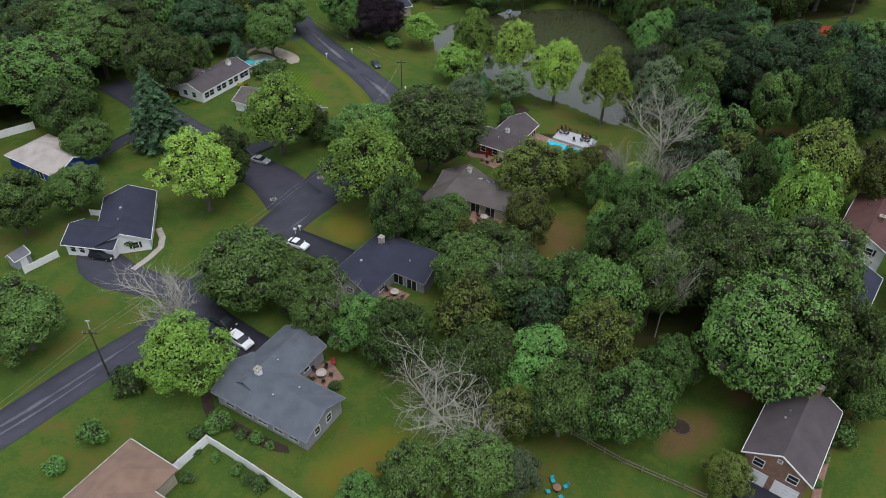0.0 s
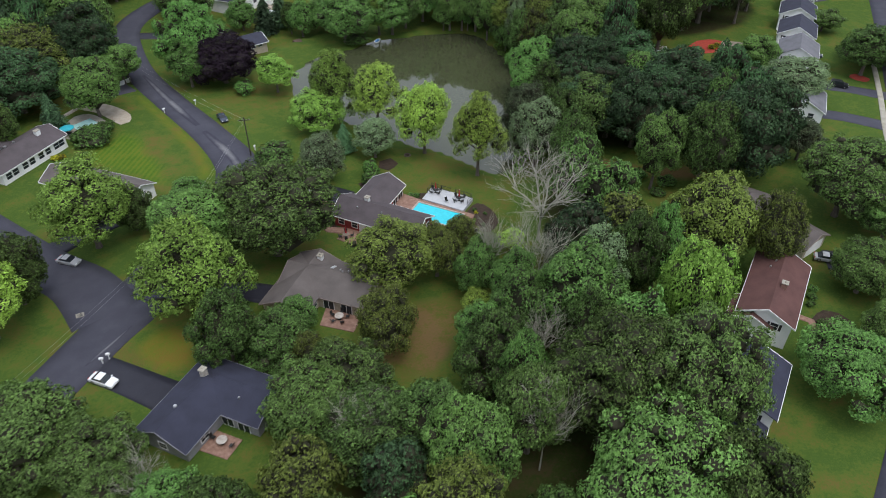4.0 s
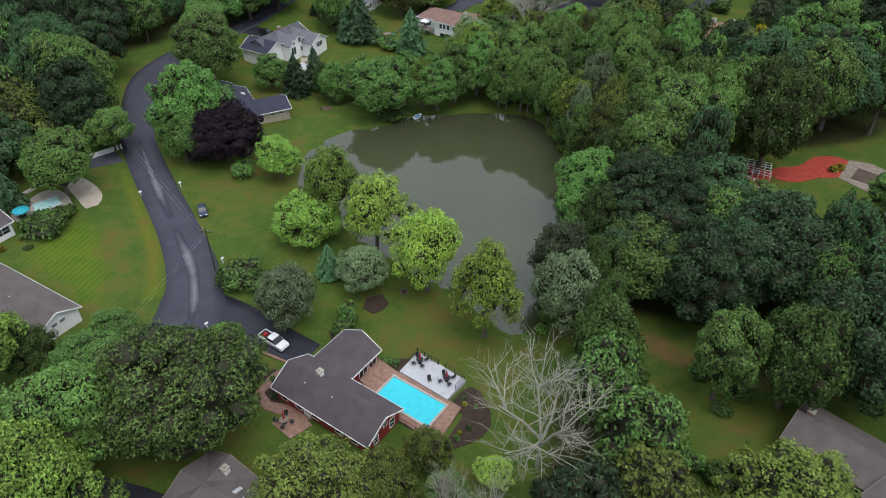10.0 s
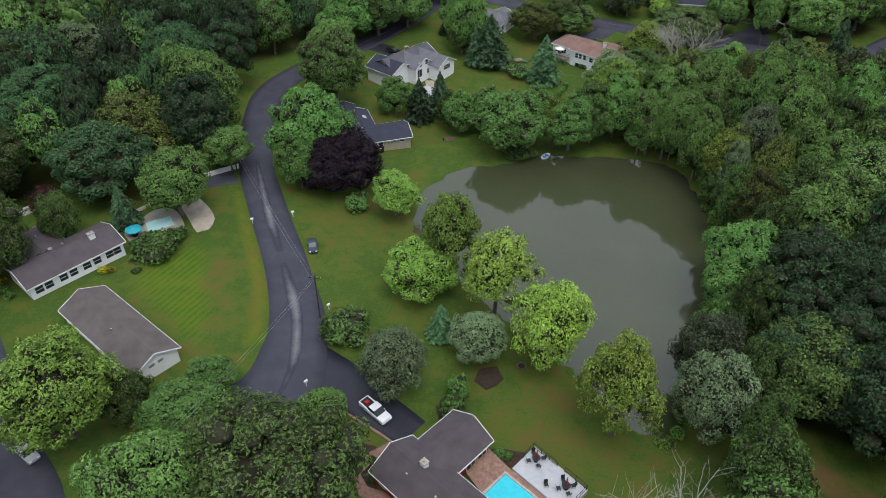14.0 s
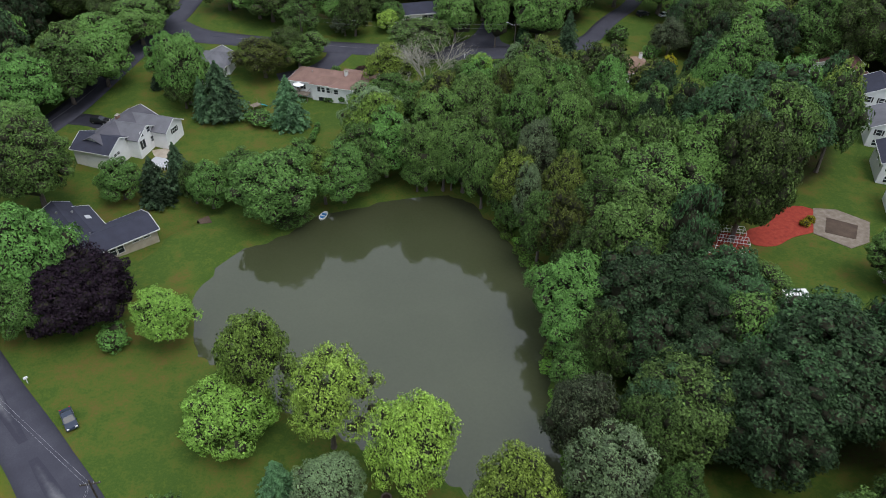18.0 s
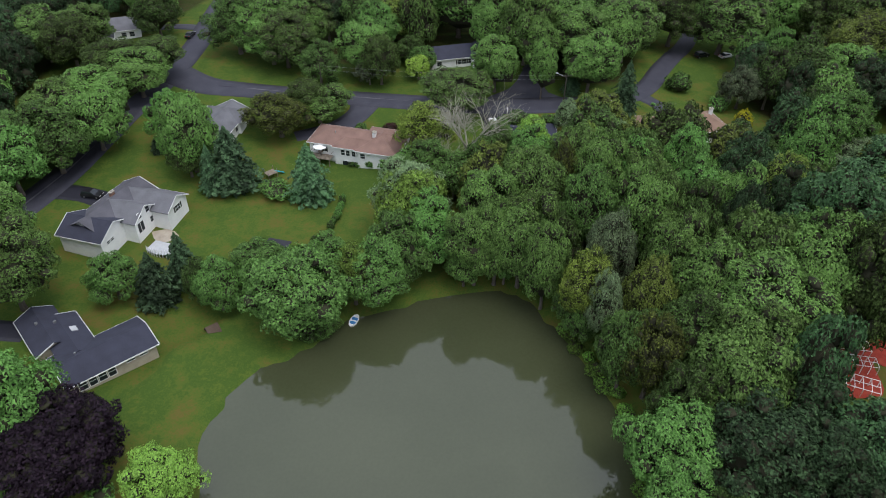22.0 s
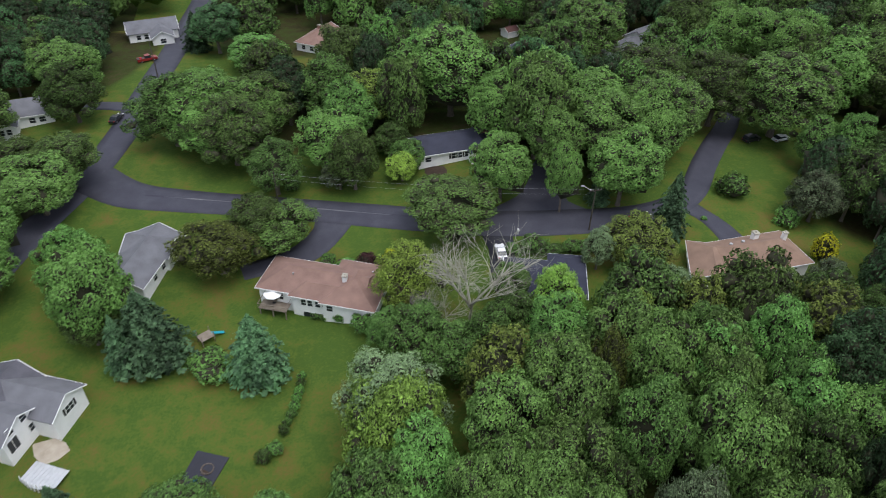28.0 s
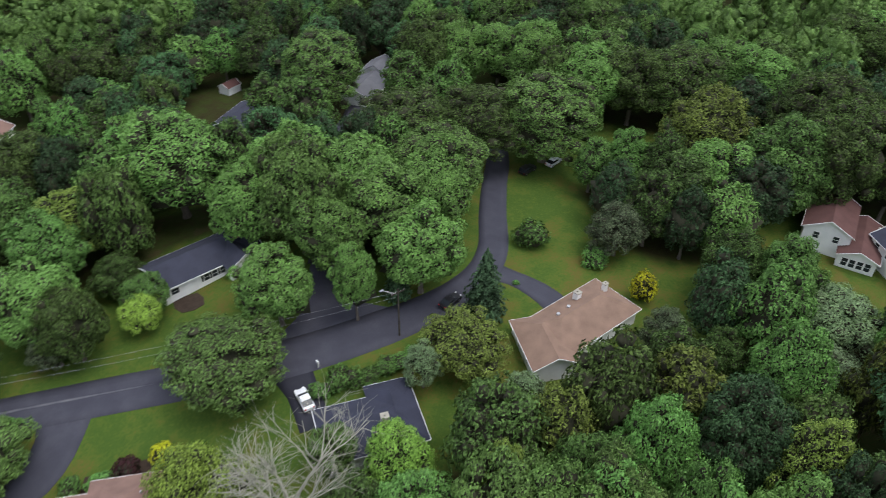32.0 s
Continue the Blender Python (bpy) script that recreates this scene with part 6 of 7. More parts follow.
def slab(name, points, top, material, label, category="patio", thick=1.2, kind=""):
    s, n = Shape(), len(points)
    s.add([(x, y, top) for x, y in points] + [(x, y, top - thick) for x, y in points],
          [tuple(range(n)), tuple(range(2 * n - 1, n - 1, -1))] + [(i, n + i, n + (i + 1) % n, (i + 1) % n) for i in range(n)])
    me = s.put(name, material)
    bm = bmesh.new()
    bm.from_mesh(me.data)
    bmesh.ops.recalc_face_normals(bm, faces=bm.faces)
    bm.to_mesh(me.data)
    bm.free()
    return tagged(me, label, category, kind=kind)


def pool(x, y, angle, length, width, top, water_material, label):
    p = root("swimming_pool", x, y, top, angle, label, "pool")
    L, W = length / 2, width / 2
    Shape().box(-L - 0.02, -W - 0.02, -1.3, L + 0.02, W + 0.02, -0.2).put("basin", water_material, p)
    Shape().add([(-L, -W, 0.04), (L, -W, 0.04), (L, W, 0.04), (-L, W, 0.04)], [(0, 1, 2, 3)]).put("water", water_material, p)
    for x0, y0, x1, y1 in ((-L - 0.35, -W - 0.35, L + 0.35, -W), (-L - 0.35, W, L + 0.35, W + 0.35), (-L - 0.35, -W, -L, W), (L, -W, L + 0.35, W)):
        Shape().box(x0, y0, -0.4, x1, y1, 0.12, 0.02).put("coping", "stone", p)
    return p


def chair(x, y, z, angle, colour="black"):
    c = root("garden_chair", x, y, z, angle, "dark metal garden chair with slim legs" if colour == "black" else "painted garden chair standing on grass", "chair", "garden chairs")
    Shape().box(-0.25, -0.25, 0.40, 0.25, 0.25, 0.46, 0.02).put("seat", colour, c)
    Shape().add([(-0.25, 0.22, 0.44), (0.25, 0.22, 0.44), (0.25, 0.36, 0.95), (-0.25, 0.36, 0.95), (-0.25, 0.27, 0.44), (0.25, 0.27, 0.44), (0.25, 0.41, 0.95), (-0.25, 0.41, 0.95)],
                [(0, 1, 2, 3), (7, 6, 5, 4), (0, 4, 5, 1), (1, 5, 6, 2), (2, 6, 7, 3), (3, 7, 4, 0)]).put("backrest", colour, c)
    for sx in (-1, 1):
        for sy in (-1, 1):
            Shape().tube((sx * 0.22, sy * 0.22, 0), (sx * 0.22, sy * 0.22, 0.42), 0.025, 0.025, 5).put("leg", colour, c)
    return c


def table(x, y, z, radius=0.6, top="black", umbrella=None, open_umbrella=False):
    t = root("garden_table", x, y, z, 0, "round garden table with central foot", "table")
    s = Shape()
    n = 14
    s.tube((0, 0, 0.70), (0, 0, 0.75), radius, radius, n).put("tabletop", top, t)
    Shape().tube((0, 0, 0.02), (0, 0, 0.72), 0.05, 0.05, 8).put("column", "black", t)
    Shape().tube((0, 0, 0), (0, 0, 0.05), 0.3, 0.26, 10).put("foot", "black", t)
    if umbrella:
        u = root("parasol", x, y, z + 0.75, 0, "open parasol over a garden table" if open_umbrella else "folded red parasol standing in a table", "parasol")
        Shape().tube((0, 0, -0.3), (0, 0, 1.75), 0.025, 0.025, 6).put("pole", "trim", u)
        if open_umbrella:
            r = 1.5
            ring = [(math.cos(k * math.pi / 4) * r, math.sin(k * math.pi / 4) * r, 1.25) for k in range(8)]
            for k in range(8):
                a_, b_ = ring[k], ring[(k + 1) % 8]
                Shape().add([a_, b_, (0, 0, 1.75), (a_[0], a_[1], 1.12), (b_[0], b_[1], 1.12)], [(0, 1, 2), (0, 3, 4, 1)]).put("panel", umbrella, u)
        else:
            Shape().tube((0, 0, 0.25), (0, 0, 1.7), 0.17, 0.04, 8).put("canopy", umbrella, u)
    return t


def rail(name, pts_, z, material, label, height=0.95, gap=1.5):
    """Posts with top and bottom rail and thin balusters along a line."""
    f = root(name, pts_[0][0], pts_[0][1], z, 0, label, "railing")
    o = Vector(pts_[0])
    for p, q in zip(pts_, pts_[1:]):
        p, q = Vector(p) - o, Vector(q) - o
        n = max(1, round((q - p).length / gap))
        for k in range(n + 1):
            c = p.lerp(q, k / n)
            Shape().box(c.x - 0.05, c.y - 0.05, -0.3, c.x + 0.05, c.y + 0.05, height + 0.06).put("post", material, f)
        for h_ in (0.12, height):
            Shape().tube((*p, h_), (*q, h_), 0.035, 0.035, 4).put("rail", material, f)
        m = int((q - p).length / 0.3)
        for k in range(1, m):
            c = p.lerp(q, k / m)
            Shape().tube((*c, 0.12), (*c, height), 0.012, 0.012, 3).put("baluster", material, f)
    return f


def fence(pts_, label, material="trim", height=1.6, bay=2.4, solid=True):
    f = root("fence", pts_[0][0], pts_[0][1], level(*pts_[0]), 0, label, "fence")
    o = Vector((*pts_[0], level(*pts_[0])))
    for p, q in zip(pts_, pts_[1:]):
        p, q = Vector(p), Vector(q)
        n = max(1, round((q - p).length / bay))
        for k in range(n + 1):
            c = p.lerp(q, k / n)
            z = level(c.x, c.y) - o.z
            Shape().box(c.x - o.x - 0.07, c.y - o.y - 0.07, z - 0.3, c.x - o.x + 0.07, c.y - o.y + 0.07, z + height + 0.1, 0.01).put("post", material, f)
            if k < n:
                d = p.lerp(q, (k + 1) / n)
                z2 = level(d.x, d.y) - o.z
                side = Vector((-(d - c).y, (d - c).x)).normalized() * 0.025
                for lo, hi in (((0.08, height),) if solid else ((0.35, 0.5), (0.85, 1.0), (height - 0.2, height - 0.05))):
                    cx, cy, dx, dy = c.x - o.x, c.y - o.y, d.x - o.x, d.y - o.y
                    Shape().add([(cx - side.x, cy - side.y, z + lo), (dx - side.x, dy - side.y, z2 + lo), (dx + side.x, dy + side.y, z2 + lo), (cx + side.x, cy + side.y, z + lo),
                                 (cx - side.x, cy - side.y, z + hi), (dx - side.x, dy - side.y, z2 + hi), (dx + side.x, dy + side.y, z2 + hi), (cx + side.x, cy + side.y, z + hi)],
                                [(3, 2, 1, 0), (4, 5, 6, 7), (0, 1, 5, 4), (1, 2, 6, 5), (2, 3, 7, 6), (3, 0, 4, 7)]).put("panel" if solid else "board", material, f)
    return f


def shed(x, y, angle, l, w, wall, roof, label):
    h = house("shed", x, y, label, "shed")
    CLEAR.pop()
    a = Wing(h, x, y, angle, l, w, 1.9, 2.8, wall=wall, roof=roof, over=0.15)
    a.row("f", (0,), 0, 1.0, 1.7, kind="door")
    return a


# red house: pool yard
PY = level(30.5, 122) + 0.12
slab("pool_patio", [(18.6, 131.6), (20.6, 136.0), (23.6, 133.6), (33.2, 127.4), (30.2, 121.4), (24.2, 125.2), (25.0, 126.6), (20.4, 129.8)], PY, "paver", "red brick paver terrace round the pool")
pool(26.1, 128.2, -32.5, 8.9, 4.2, PY + 0.01, "pool_water", "turquoise rectangular swimming pool with pale coping")
DKZ = PY + 0.25
dk = slab("pool_deck", [(24.2, 133.3), (26.6, 137.2), (33.7, 132.2), (31.2, 128.5)], DKZ, "deck_white", "raised pale grey deck beside the pool", "deck")
rail("deck_railing", [(25.4, 135.2), (26.5, 137.0), (29.7, 134.8)], DKZ, "black", "black metal railing at the deck's edge")
rail("deck_railing", [(30.7, 134.2), (33.5, 132.2), (32.3, 130.3)], DKZ, "black", "black metal railing at the deck's edge")
rail("pool_fence", [(24.6, 124.8), (27.2, 123.1), (30.1, 121.3)], PY - 0.2, "black", "black metal fence round the pool terrace", 1.1)
for x, y in ((27.0, 135.0), (31.0, 131.8)):
    table(x, y, DKZ, 0.55, "black", "red_cloth")
    for k in range(4):
        a_ = k * 1.571 + 0.4
        chair(x + math.cos(a_) * 0.95, y + math.sin(a_) * 0.95, DKZ, math.degrees(a_) - 90)
chair(28.6, 131.6, DKZ, 20)
patch("planting_bed", [(31.6, 128.0), (34.4, 131.6), (36.6, 129.0), (37.2, 124.6), (34.6, 121.6), (31.0, 120.8), (33.4, 126.4)], "mulch", 0.06, "dark mulch bed with small plants by the pool", "bed")
patch("planting_bed", [(20.8, 136.4), (23.0, 136.8), (25.6, 136.8), (23.8, 133.9)], "mulch", 0.06, "dark mulch bed beside the deck", "bed")
patch("planting_bed", [(4.6, 133.4), (7.6, 132.6), (7.0, 129.2), (8.8, 126.6), (6.8, 126.6), (5.6, 129.0)], "mulch", 0.06, "dark mulch bed along the house front", "bed")
patch("planting_bed", [(12.4, 142.0), (16.2, 142.6), (17.0, 140.2), (13.4, 139.6)], "mulch", 0.06, "dark mulch bed round a shrub", "bed")
patch("planting_bed", [(17.2, 150.6), (19.6, 151.8), (21.0, 149.4), (18.8, 146.6), (16.8, 148.0)], "mulch", 0.06, "dark mulch bed with pale stones", "bed")
strip("garden_path_1", [(8.4, 134.2), (6.2, 131.8), (4.9, 128.8), (6.6, 126.6), (10.2, 125.8), (12.8, 124.6)], (1.4, 1.4, 1.4, 1.6, 2.2, 2.6), "paver", 0.09, "curving red brick garden path", "path")
patch("front_patio", [(7.9, 123.6), (10.9, 121.2), (13.4, 123.6), (10.4, 126.2)], "paver", 0.10, "brick front patio with table", "patio", rounded=False)
strip("stone_kerb", [(-0.8, 138.4), (4.0, 136.4), (8.6, 134.2), (8.2, 133.0)], 0.35, "paver", 0.28, "brown stone edging beside the driveway", "kerb", cuts=1)
table(9.6, 123.8, level(9.6, 123.8) + 0.1, 0.6, "wood_deck", "red_cloth")
for k in range(4):
    a_ = k * 1.571
    chair(9.6 + math.cos(a_) * 1.0, 123.8 + math.sin(a_) * 1.0, level(9.6, 123.8) + 0.1, math.degrees(a_) - 90)
plant("shrub", ((33.4, 129.0, 0.5, 0.7), (35.2, 127.6, 0.4, 0.6), (34.2, 124.0, 0.5, 0.7), (32.6, 122.2, 0.6, 0.8), (22.2, 135.8, 0.8, 0.9), (23.4, 135.6, 0.7, 0.9), (6.6, 131.0, 0.7, 0.9), (7.2, 128.2, 0.5, 0.6), (15, 141, 2.2, 3.6)))
plant("gold", ((33.6, 128.2, 0.4, 0.5), (33.0, 123.2, 0.4, 0.5), (-48.3, 157.2, 0.9, 1.0), (-47.2, 157.6, 0.8, 0.9), (-62.8, 151.1, 0.8, 0.9), (130.6, 187.2, 0.9, 1.0)))

# long white house: curved terrace and small pool
PZ = level(-45, 172) + 0.15
patch("stone_terrace", [(-51.5, 168.6), (-50.4, 172.6), (-49.6, 176.0), (-46.6, 177.2), (-43.2, 174.6), (-41.2, 171.0), (-43.8, 167.6), (-47.4, 165.4)], "concrete", 0.10, "pale stone terrace round a small pool", "patio")
pool(-46.3, 171.9, 44, 4.6, 3.4, PZ + 0.02, "pale_pool_water", "small pale turquoise swimming pool")
patch("curved_drive", [(-49.2, 180.0), (-46.0, 182.8), (-41.2, 180.2), (-37.6, 176.4), (-37.0, 172.8), (-38.6, 171.4), (-41.4, 174.2), (-45.2, 177.8)], "sand", 0.08, "sandy paved turning bay", "patio")
table(-48.2, 167.2, PZ, 0.6, "black", "teal_cloth", True)
plant("shrub", ((-45.6, 163.4, 1.5, 2.6), (-44.2, 164.8, 1.6, 2.8), (-42.8, 166.4, 1.6, 2.8), (-41.4, 168.0, 1.6, 2.6), (-40.4, 169.4, 1.3, 2.2), (-61.5, 149.0, 1.2, 1.0), (-59, 148.2, 1.0, 0.9), (-43.0, 158.6, 0.9, 0.6)))
fence([(-46.3, 188.6), (-43.8, 191.6), (-41.2, 194.6)], "white board fence beside the lane", height=1.2)
fence([(-76, 162.5), (-70.3, 170.8)], "white panel fence beyond the house", height=1.7)
strip("garden_wall", [(-52.6, 167.6), (-53.0, 172.0), (-51.6, 176.4), (-49.6, 180.4)], 0.5, "stone", 0.5, "low pale stone garden wall", "wall", cuts=1, skirt=0.6)

# first houses: fences, patio, beds
fence([(-33.2, 45.4), (-28.4, 52.6), (-22.7, 49.0), (-14.5, 43.6)], "tall white vinyl fence round a garden", height=1.7)
patch("rear_patio", [(-18.4, 64.6), (-15.2, 66.8), (-12.9, 63.4), (-15.7, 61.2)], "paver", 0.10, "stone patio in the corner of the house", "patio", rounded=False)
table(-16.0, 63.8, level(-16, 63.8) + 0.1, 0.75, "stone")
for k in range(5):
    a_ = k * 1.257
    chair(-16.0 + math.cos(a_) * 1.25, 63.8 + math.sin(a_) * 1.25, level(-16, 63.8) + 0.1, math.degrees(a_) - 90)
chair(-14.6, 66.0, level(-14.6, 66) + 0.1, 30, "red_cloth")
patch("planting_bed", [(-30.4, 61.4), (-29.0, 58.0), (-24.6, 55.2), (-20.4, 53.0), (-18.6, 52.2), (-18.2, 51.2), (-21.6, 52.0), (-26.0, 54.4), (-29.6, 56.4), (-31.4, 60.0)], "mulch", 0.06, "mulch bed with shrubs along the house", "bed")
plant("shrub", ((-28.6, 56.6, 0.8, 1.0), (-26.4, 55.0, 0.9, 1.1), (-24.6, 53.8, 0.8, 1.0), (-22.6, 53.0, 1.0, 1.3), (-20.8, 52.2, 0.7, 0.8), (-14.0, 61.8, 0.9, 0.9), (-12.0, 71.0, 0.6, 0.6), (-10.6, 70.4, 0.6, 0.6), (-9.2, 69.6, 0.6, 0.6), (-30.0, 53.6, 1.2, 1.4), (-31.2, 49.4, 0.8, 0.9), (-29.6, 51.2, 0.7, 0.8), (-27.0, 50.4, 0.7, 0.8), (-24.0, 48.4, 0.9, 1.1), (-22.4, 47.4, 0.9, 1.1)))
patch("planting_bed", [(-9.8, 69.0), (-7.0, 68.4), (-4.8, 66.6), (-6.0, 65.4), (-8.6, 66.8)], "mulch", 0.06, "mulch bed with stones beneath trees", "bed")
shed(-14.2, 71.6, -22, 2.8, 2.2, "grey_siding", "roof_grey", "small grey garden shed under trees")
shed(-69.4, 89.4, 60, 2.6, 2.2, "grey_siding", "roof_ash", "small grey garden shed on the lawn")
shed(59.2, 126.6, -30, 3.0, 2.6, "white", "roof_slate", "small white shed with blue-grey roof")
shed(92.6, 366, 20, 4, 3.4, "white", "roof_maroon", "small white shed at the wood's edge")
shed(131.4, 273, 10, 3, 2.6, "white", "roof_ash", "white shed beside a red hut")
strip("garden_path_2", [(-50.2, 87.4), (-48.6, 90.6), (-47.6, 93.6), (-48.2, 96.4), (-49.8, 99.2)], 1.1, "stone", 0.08, "winding pale flagstone path", "path")
fence([(-67.5, 86.7), (-63.9, 91.1)], "white panel fence by the lawn", height=1.4)
fence([(-94.5, 130.6), (-88.2, 135.6)], "white panel fence by the lawn", height=1.8)
fence([(-63.4, 103.4), (-60.4, 103.0)], "white panel fence behind the house", height=1.3)
fence([(16.7, 54.5), (22.3, 50.3), (31.0, 45.4)], "old wooden rail fence across the lawn", "wood_deck", 1.1, 2.6, False)
for k in range(4):
    a_ = k * 1.571 + 0.3
    chair(13.9 + math.cos(a_) * 1.1, 46.6 + math.sin(a_) * 1.1, level(13.9, 46.6), math.degrees(a_) - 90, "teal_cloth")
table(13.9, 46.6, level(13.9, 46.6), 0.5, "brick")


def ring_pit(x, y, r, label):
    p = root("fire_pit", x, y, level(x, y), 0, label, "fire pit")
    for k in range(12):
        a_ = k * math.pi / 6
        s = Shape().box(-0.19, -0.13, -0.1, 0.19, 0.13, 0.2, 0.04).put("stone", "dark_stone", p)
        s.matrix_basis = pose(math.cos(a_) * r, math.sin(a_) * r, 0, 0, 0, math.degrees(a_) + 90)
    Shape().tube((0, 0, -0.1), (0, 0, 0.08), r * 0.9, r * 0.9, 12).put("ash_bed", "mulch", p)


ring_pit(30.9, 55.6, 1.2, "ring of stones round a fire pit")
ring_pit(23.2, 152.6, 0.6, "dark fire pit ring on the lawn")
strip("garden_path_3", [(47.6, 51.4), (45.2, 47.8), (43.2, 44.4)], 1.0, "paver", 0.08, "narrow brick path beside the house", "path")
plant("shrub", ((47.8, 52.8, 1.0, 1.4), (46.6, 50.4, 0.9, 1.2), (44.6, 47.2, 0.7, 0.8), (50.0, 54.6, 1.4, 2.0), (49.4, 53.2, 1.2, 1.8)))
for k, pts_ in enumerate((((-5.8, 105.2), (-1.6, 104.4), (0.0, 101.0), (-4.0, 100.6)), ((6.0, 105.6), (11.4, 102.4), (10.0, 99.4), (5.0, 101.6)), ((-8.4, 83.6), (-4.6, 81.4), (-6.2, 78.6), (-10.0, 80.6)))):
    patch("rear_patio", pts_, "paver", 0.10, "red-brown stone patio behind the house", "patio", rounded=False)
table(8.0, 102.6, level(8, 102.6) + 0.1, 0.7, "stone")
for k in range(5):
    chair(8 + math.cos(k * 1.257) * 1.2, 102.6 + math.sin(k * 1.257) * 1.2, level(8, 102.6) + 0.1, math.degrees(k * 1.257) - 90)
table(-7.0, 81.2, level(-7, 81.2) + 0.1, 0.7, "stone")
chair(-8.2, 82.0, level(-8, 82) + 0.1, 60), chair(-5.8, 80.4, level(-6, 80.4) + 0.1, 240)
patch("bare_earth_1", [(18, 104), (24, 106), (28, 102), (25, 94), (20, 88), (12, 92), (15, 98)], "dirt", 0.05, "bare reddish earth under the trees", "ground", soft=3.0)
patch("bare_earth_2", [(57, 142), (62, 143.5), (70, 138), (80, 136), (84, 132), (78, 130), (70, 132), (62, 136)], "dirt", 0.05, "bare reddish earth along the wood's edge", "ground", soft=3.0)
patch("bare_earth_3", [(66, 126), (72, 128), (74, 124), (69, 122.6)], "dirt", 0.05, "bare reddish earth patch in rough grass", "ground", soft=3.0)
patch("worn_grass_1", [(-22, 100), (-17, 105.5), (-13, 101), (-11.5, 96), (-17, 94)], "dry_grass", 0.05, "worn yellow-brown grass by the junction", "lawn", soft=3.0)
patch("worn_grass_2", [(-15.5, 149), (-19.4, 160), (-25.5, 170), (-36, 186.5), (-38.4, 184), (-28.5, 168), (-22.4, 157), (-18.6, 146)], "dry_grass", 0.04, "yellow-brown grass strip along the lane", "lawn", soft=3.0)
patch("mown_lawn", [(-23, 145), (-26.5, 155), (-34, 168), (-37, 171), (-40, 167), (-44, 158.5), (-42, 153), (-33, 148.4), (-27, 144)], "mown", 0.035, "lawn with pale mowing stripes", "lawn", soft=5.0)

# paler wheel tracks and mended cracks in the lanes
def streak(points, w, label="thin paler worn streak in the asphalt"):
    line = smooth(points, False, 1.5)
    s, n, fades = Shape(), len(line), []
    for i, p in enumerate(line):
        d = (line[min(i + 1, n - 1)] - line[max(i - 1, 0)]).normalized()
        u = i / (n - 1) * (len(w) - 1)
        a = min(int(u), len(w) - 2)
        wide = (w[a] + (w[a + 1] - w[a]) * (u - a)) * 1.1
        for j in (-1, -0.5, 0, 0.5, 1):
            s.v.append(lift(p.x + d.y * j * wide, p.y - d.x * j * wide, 0.105))
            fades.append((1 - abs(j)) * 0.7 * min(1.0, 4 * i / n, 4 * (n - 1 - i) / n))
    s.f = [(i * 5 + j + 1, i * 5 + j, i * 5 + j + 5, i * 5 + j + 6) for i in range(n - 1) for j in range(4)]
    ob = s.put("worn_streak", "worn_asphalt", smooth_faces=True)
    if ob.data.polygons[0].normal.z < 0:
        ob.data.flip_normals()
    ob.data.attributes.new("fade", "FLOAT", "POINT").data.foreach_set("value", fades)
    tagged(ob, label, "road", kind="structure")


streak([(-61, 50.6), (-54.4, 57), (-47.6, 65.4), (-40.5, 75)], (0.25, 0.5, 0.4, 0.2)), streak([(-58, 51.4), (-52, 57.8), (-46, 65.6)], (0.2, 0.35, 0.2))
streak([(-9.4, 138.6), (-9.4, 143), (-10.8, 149), (-13.6, 156), (-20.2, 167)], (0.3, 0.8, 0.9, 0.9, 0.5)), streak([(-22, 170), (-28, 179.6), (-33, 188), (-39, 198.6)], (0.5, 0.9, 0.7, 0.3))
streak([(-27.6, 97.4), (-25, 101.6), (-23, 105)], (0.1, 0.3, 0.1)), streak([(-18.6, 118), (-16.6, 121.4), (-15.4, 125)], (0.1, 0.3, 0.1))
streak([(-2, 299.6), (14, 294.2), (30, 288.2), (46, 281)], (0.15, 0.3, 0.3, 0.15)), streak([(-45, 246), (-38, 258.6), (-31.6, 270), (-26, 282)], (0.2, 0.4, 0.4, 0.2))
for a_, b_, w_ in (((96, 84.4), (103.4, 95.4), 1.0), ((110, 106), (119, 118.4), 1.4), ((122.6, 128), (130, 140.4), 0.9), ((134, 142.4), (142, 157), 1.2), ((147, 170), (155, 183), 1.0)):
    streak([a_, ((a_[0] + b_[0]) / 2 + 0.3, (a_[1] + b_[1]) / 2), b_], (w_ * 0.7, w_, w_ * 0.7), "paler repair patch along the street")
patch("bare_earth_4", [(26, 53), (30, 58), (34.5, 59.6), (36.5, 55), (33, 51), (28, 50)], "dirt", 0.05, "worn grass and bare earth round the fire pit", "ground", soft=3.6)
patch("bare_earth_5", [(37, 61), (40, 64.6), (44, 62.4), (42.6, 58.6), (39, 57.6)], "dirt", 0.05, "worn grass and bare earth at the wood's edge", "ground", soft=3.0)
patch("worn_grass_3", [(-17, 49), (-10, 55), (-4.5, 57), (0, 52), (-3, 45), (-12, 43)], "dry_grass", 0.04, "browned grass strip beside the house", "lawn", soft=4.5)

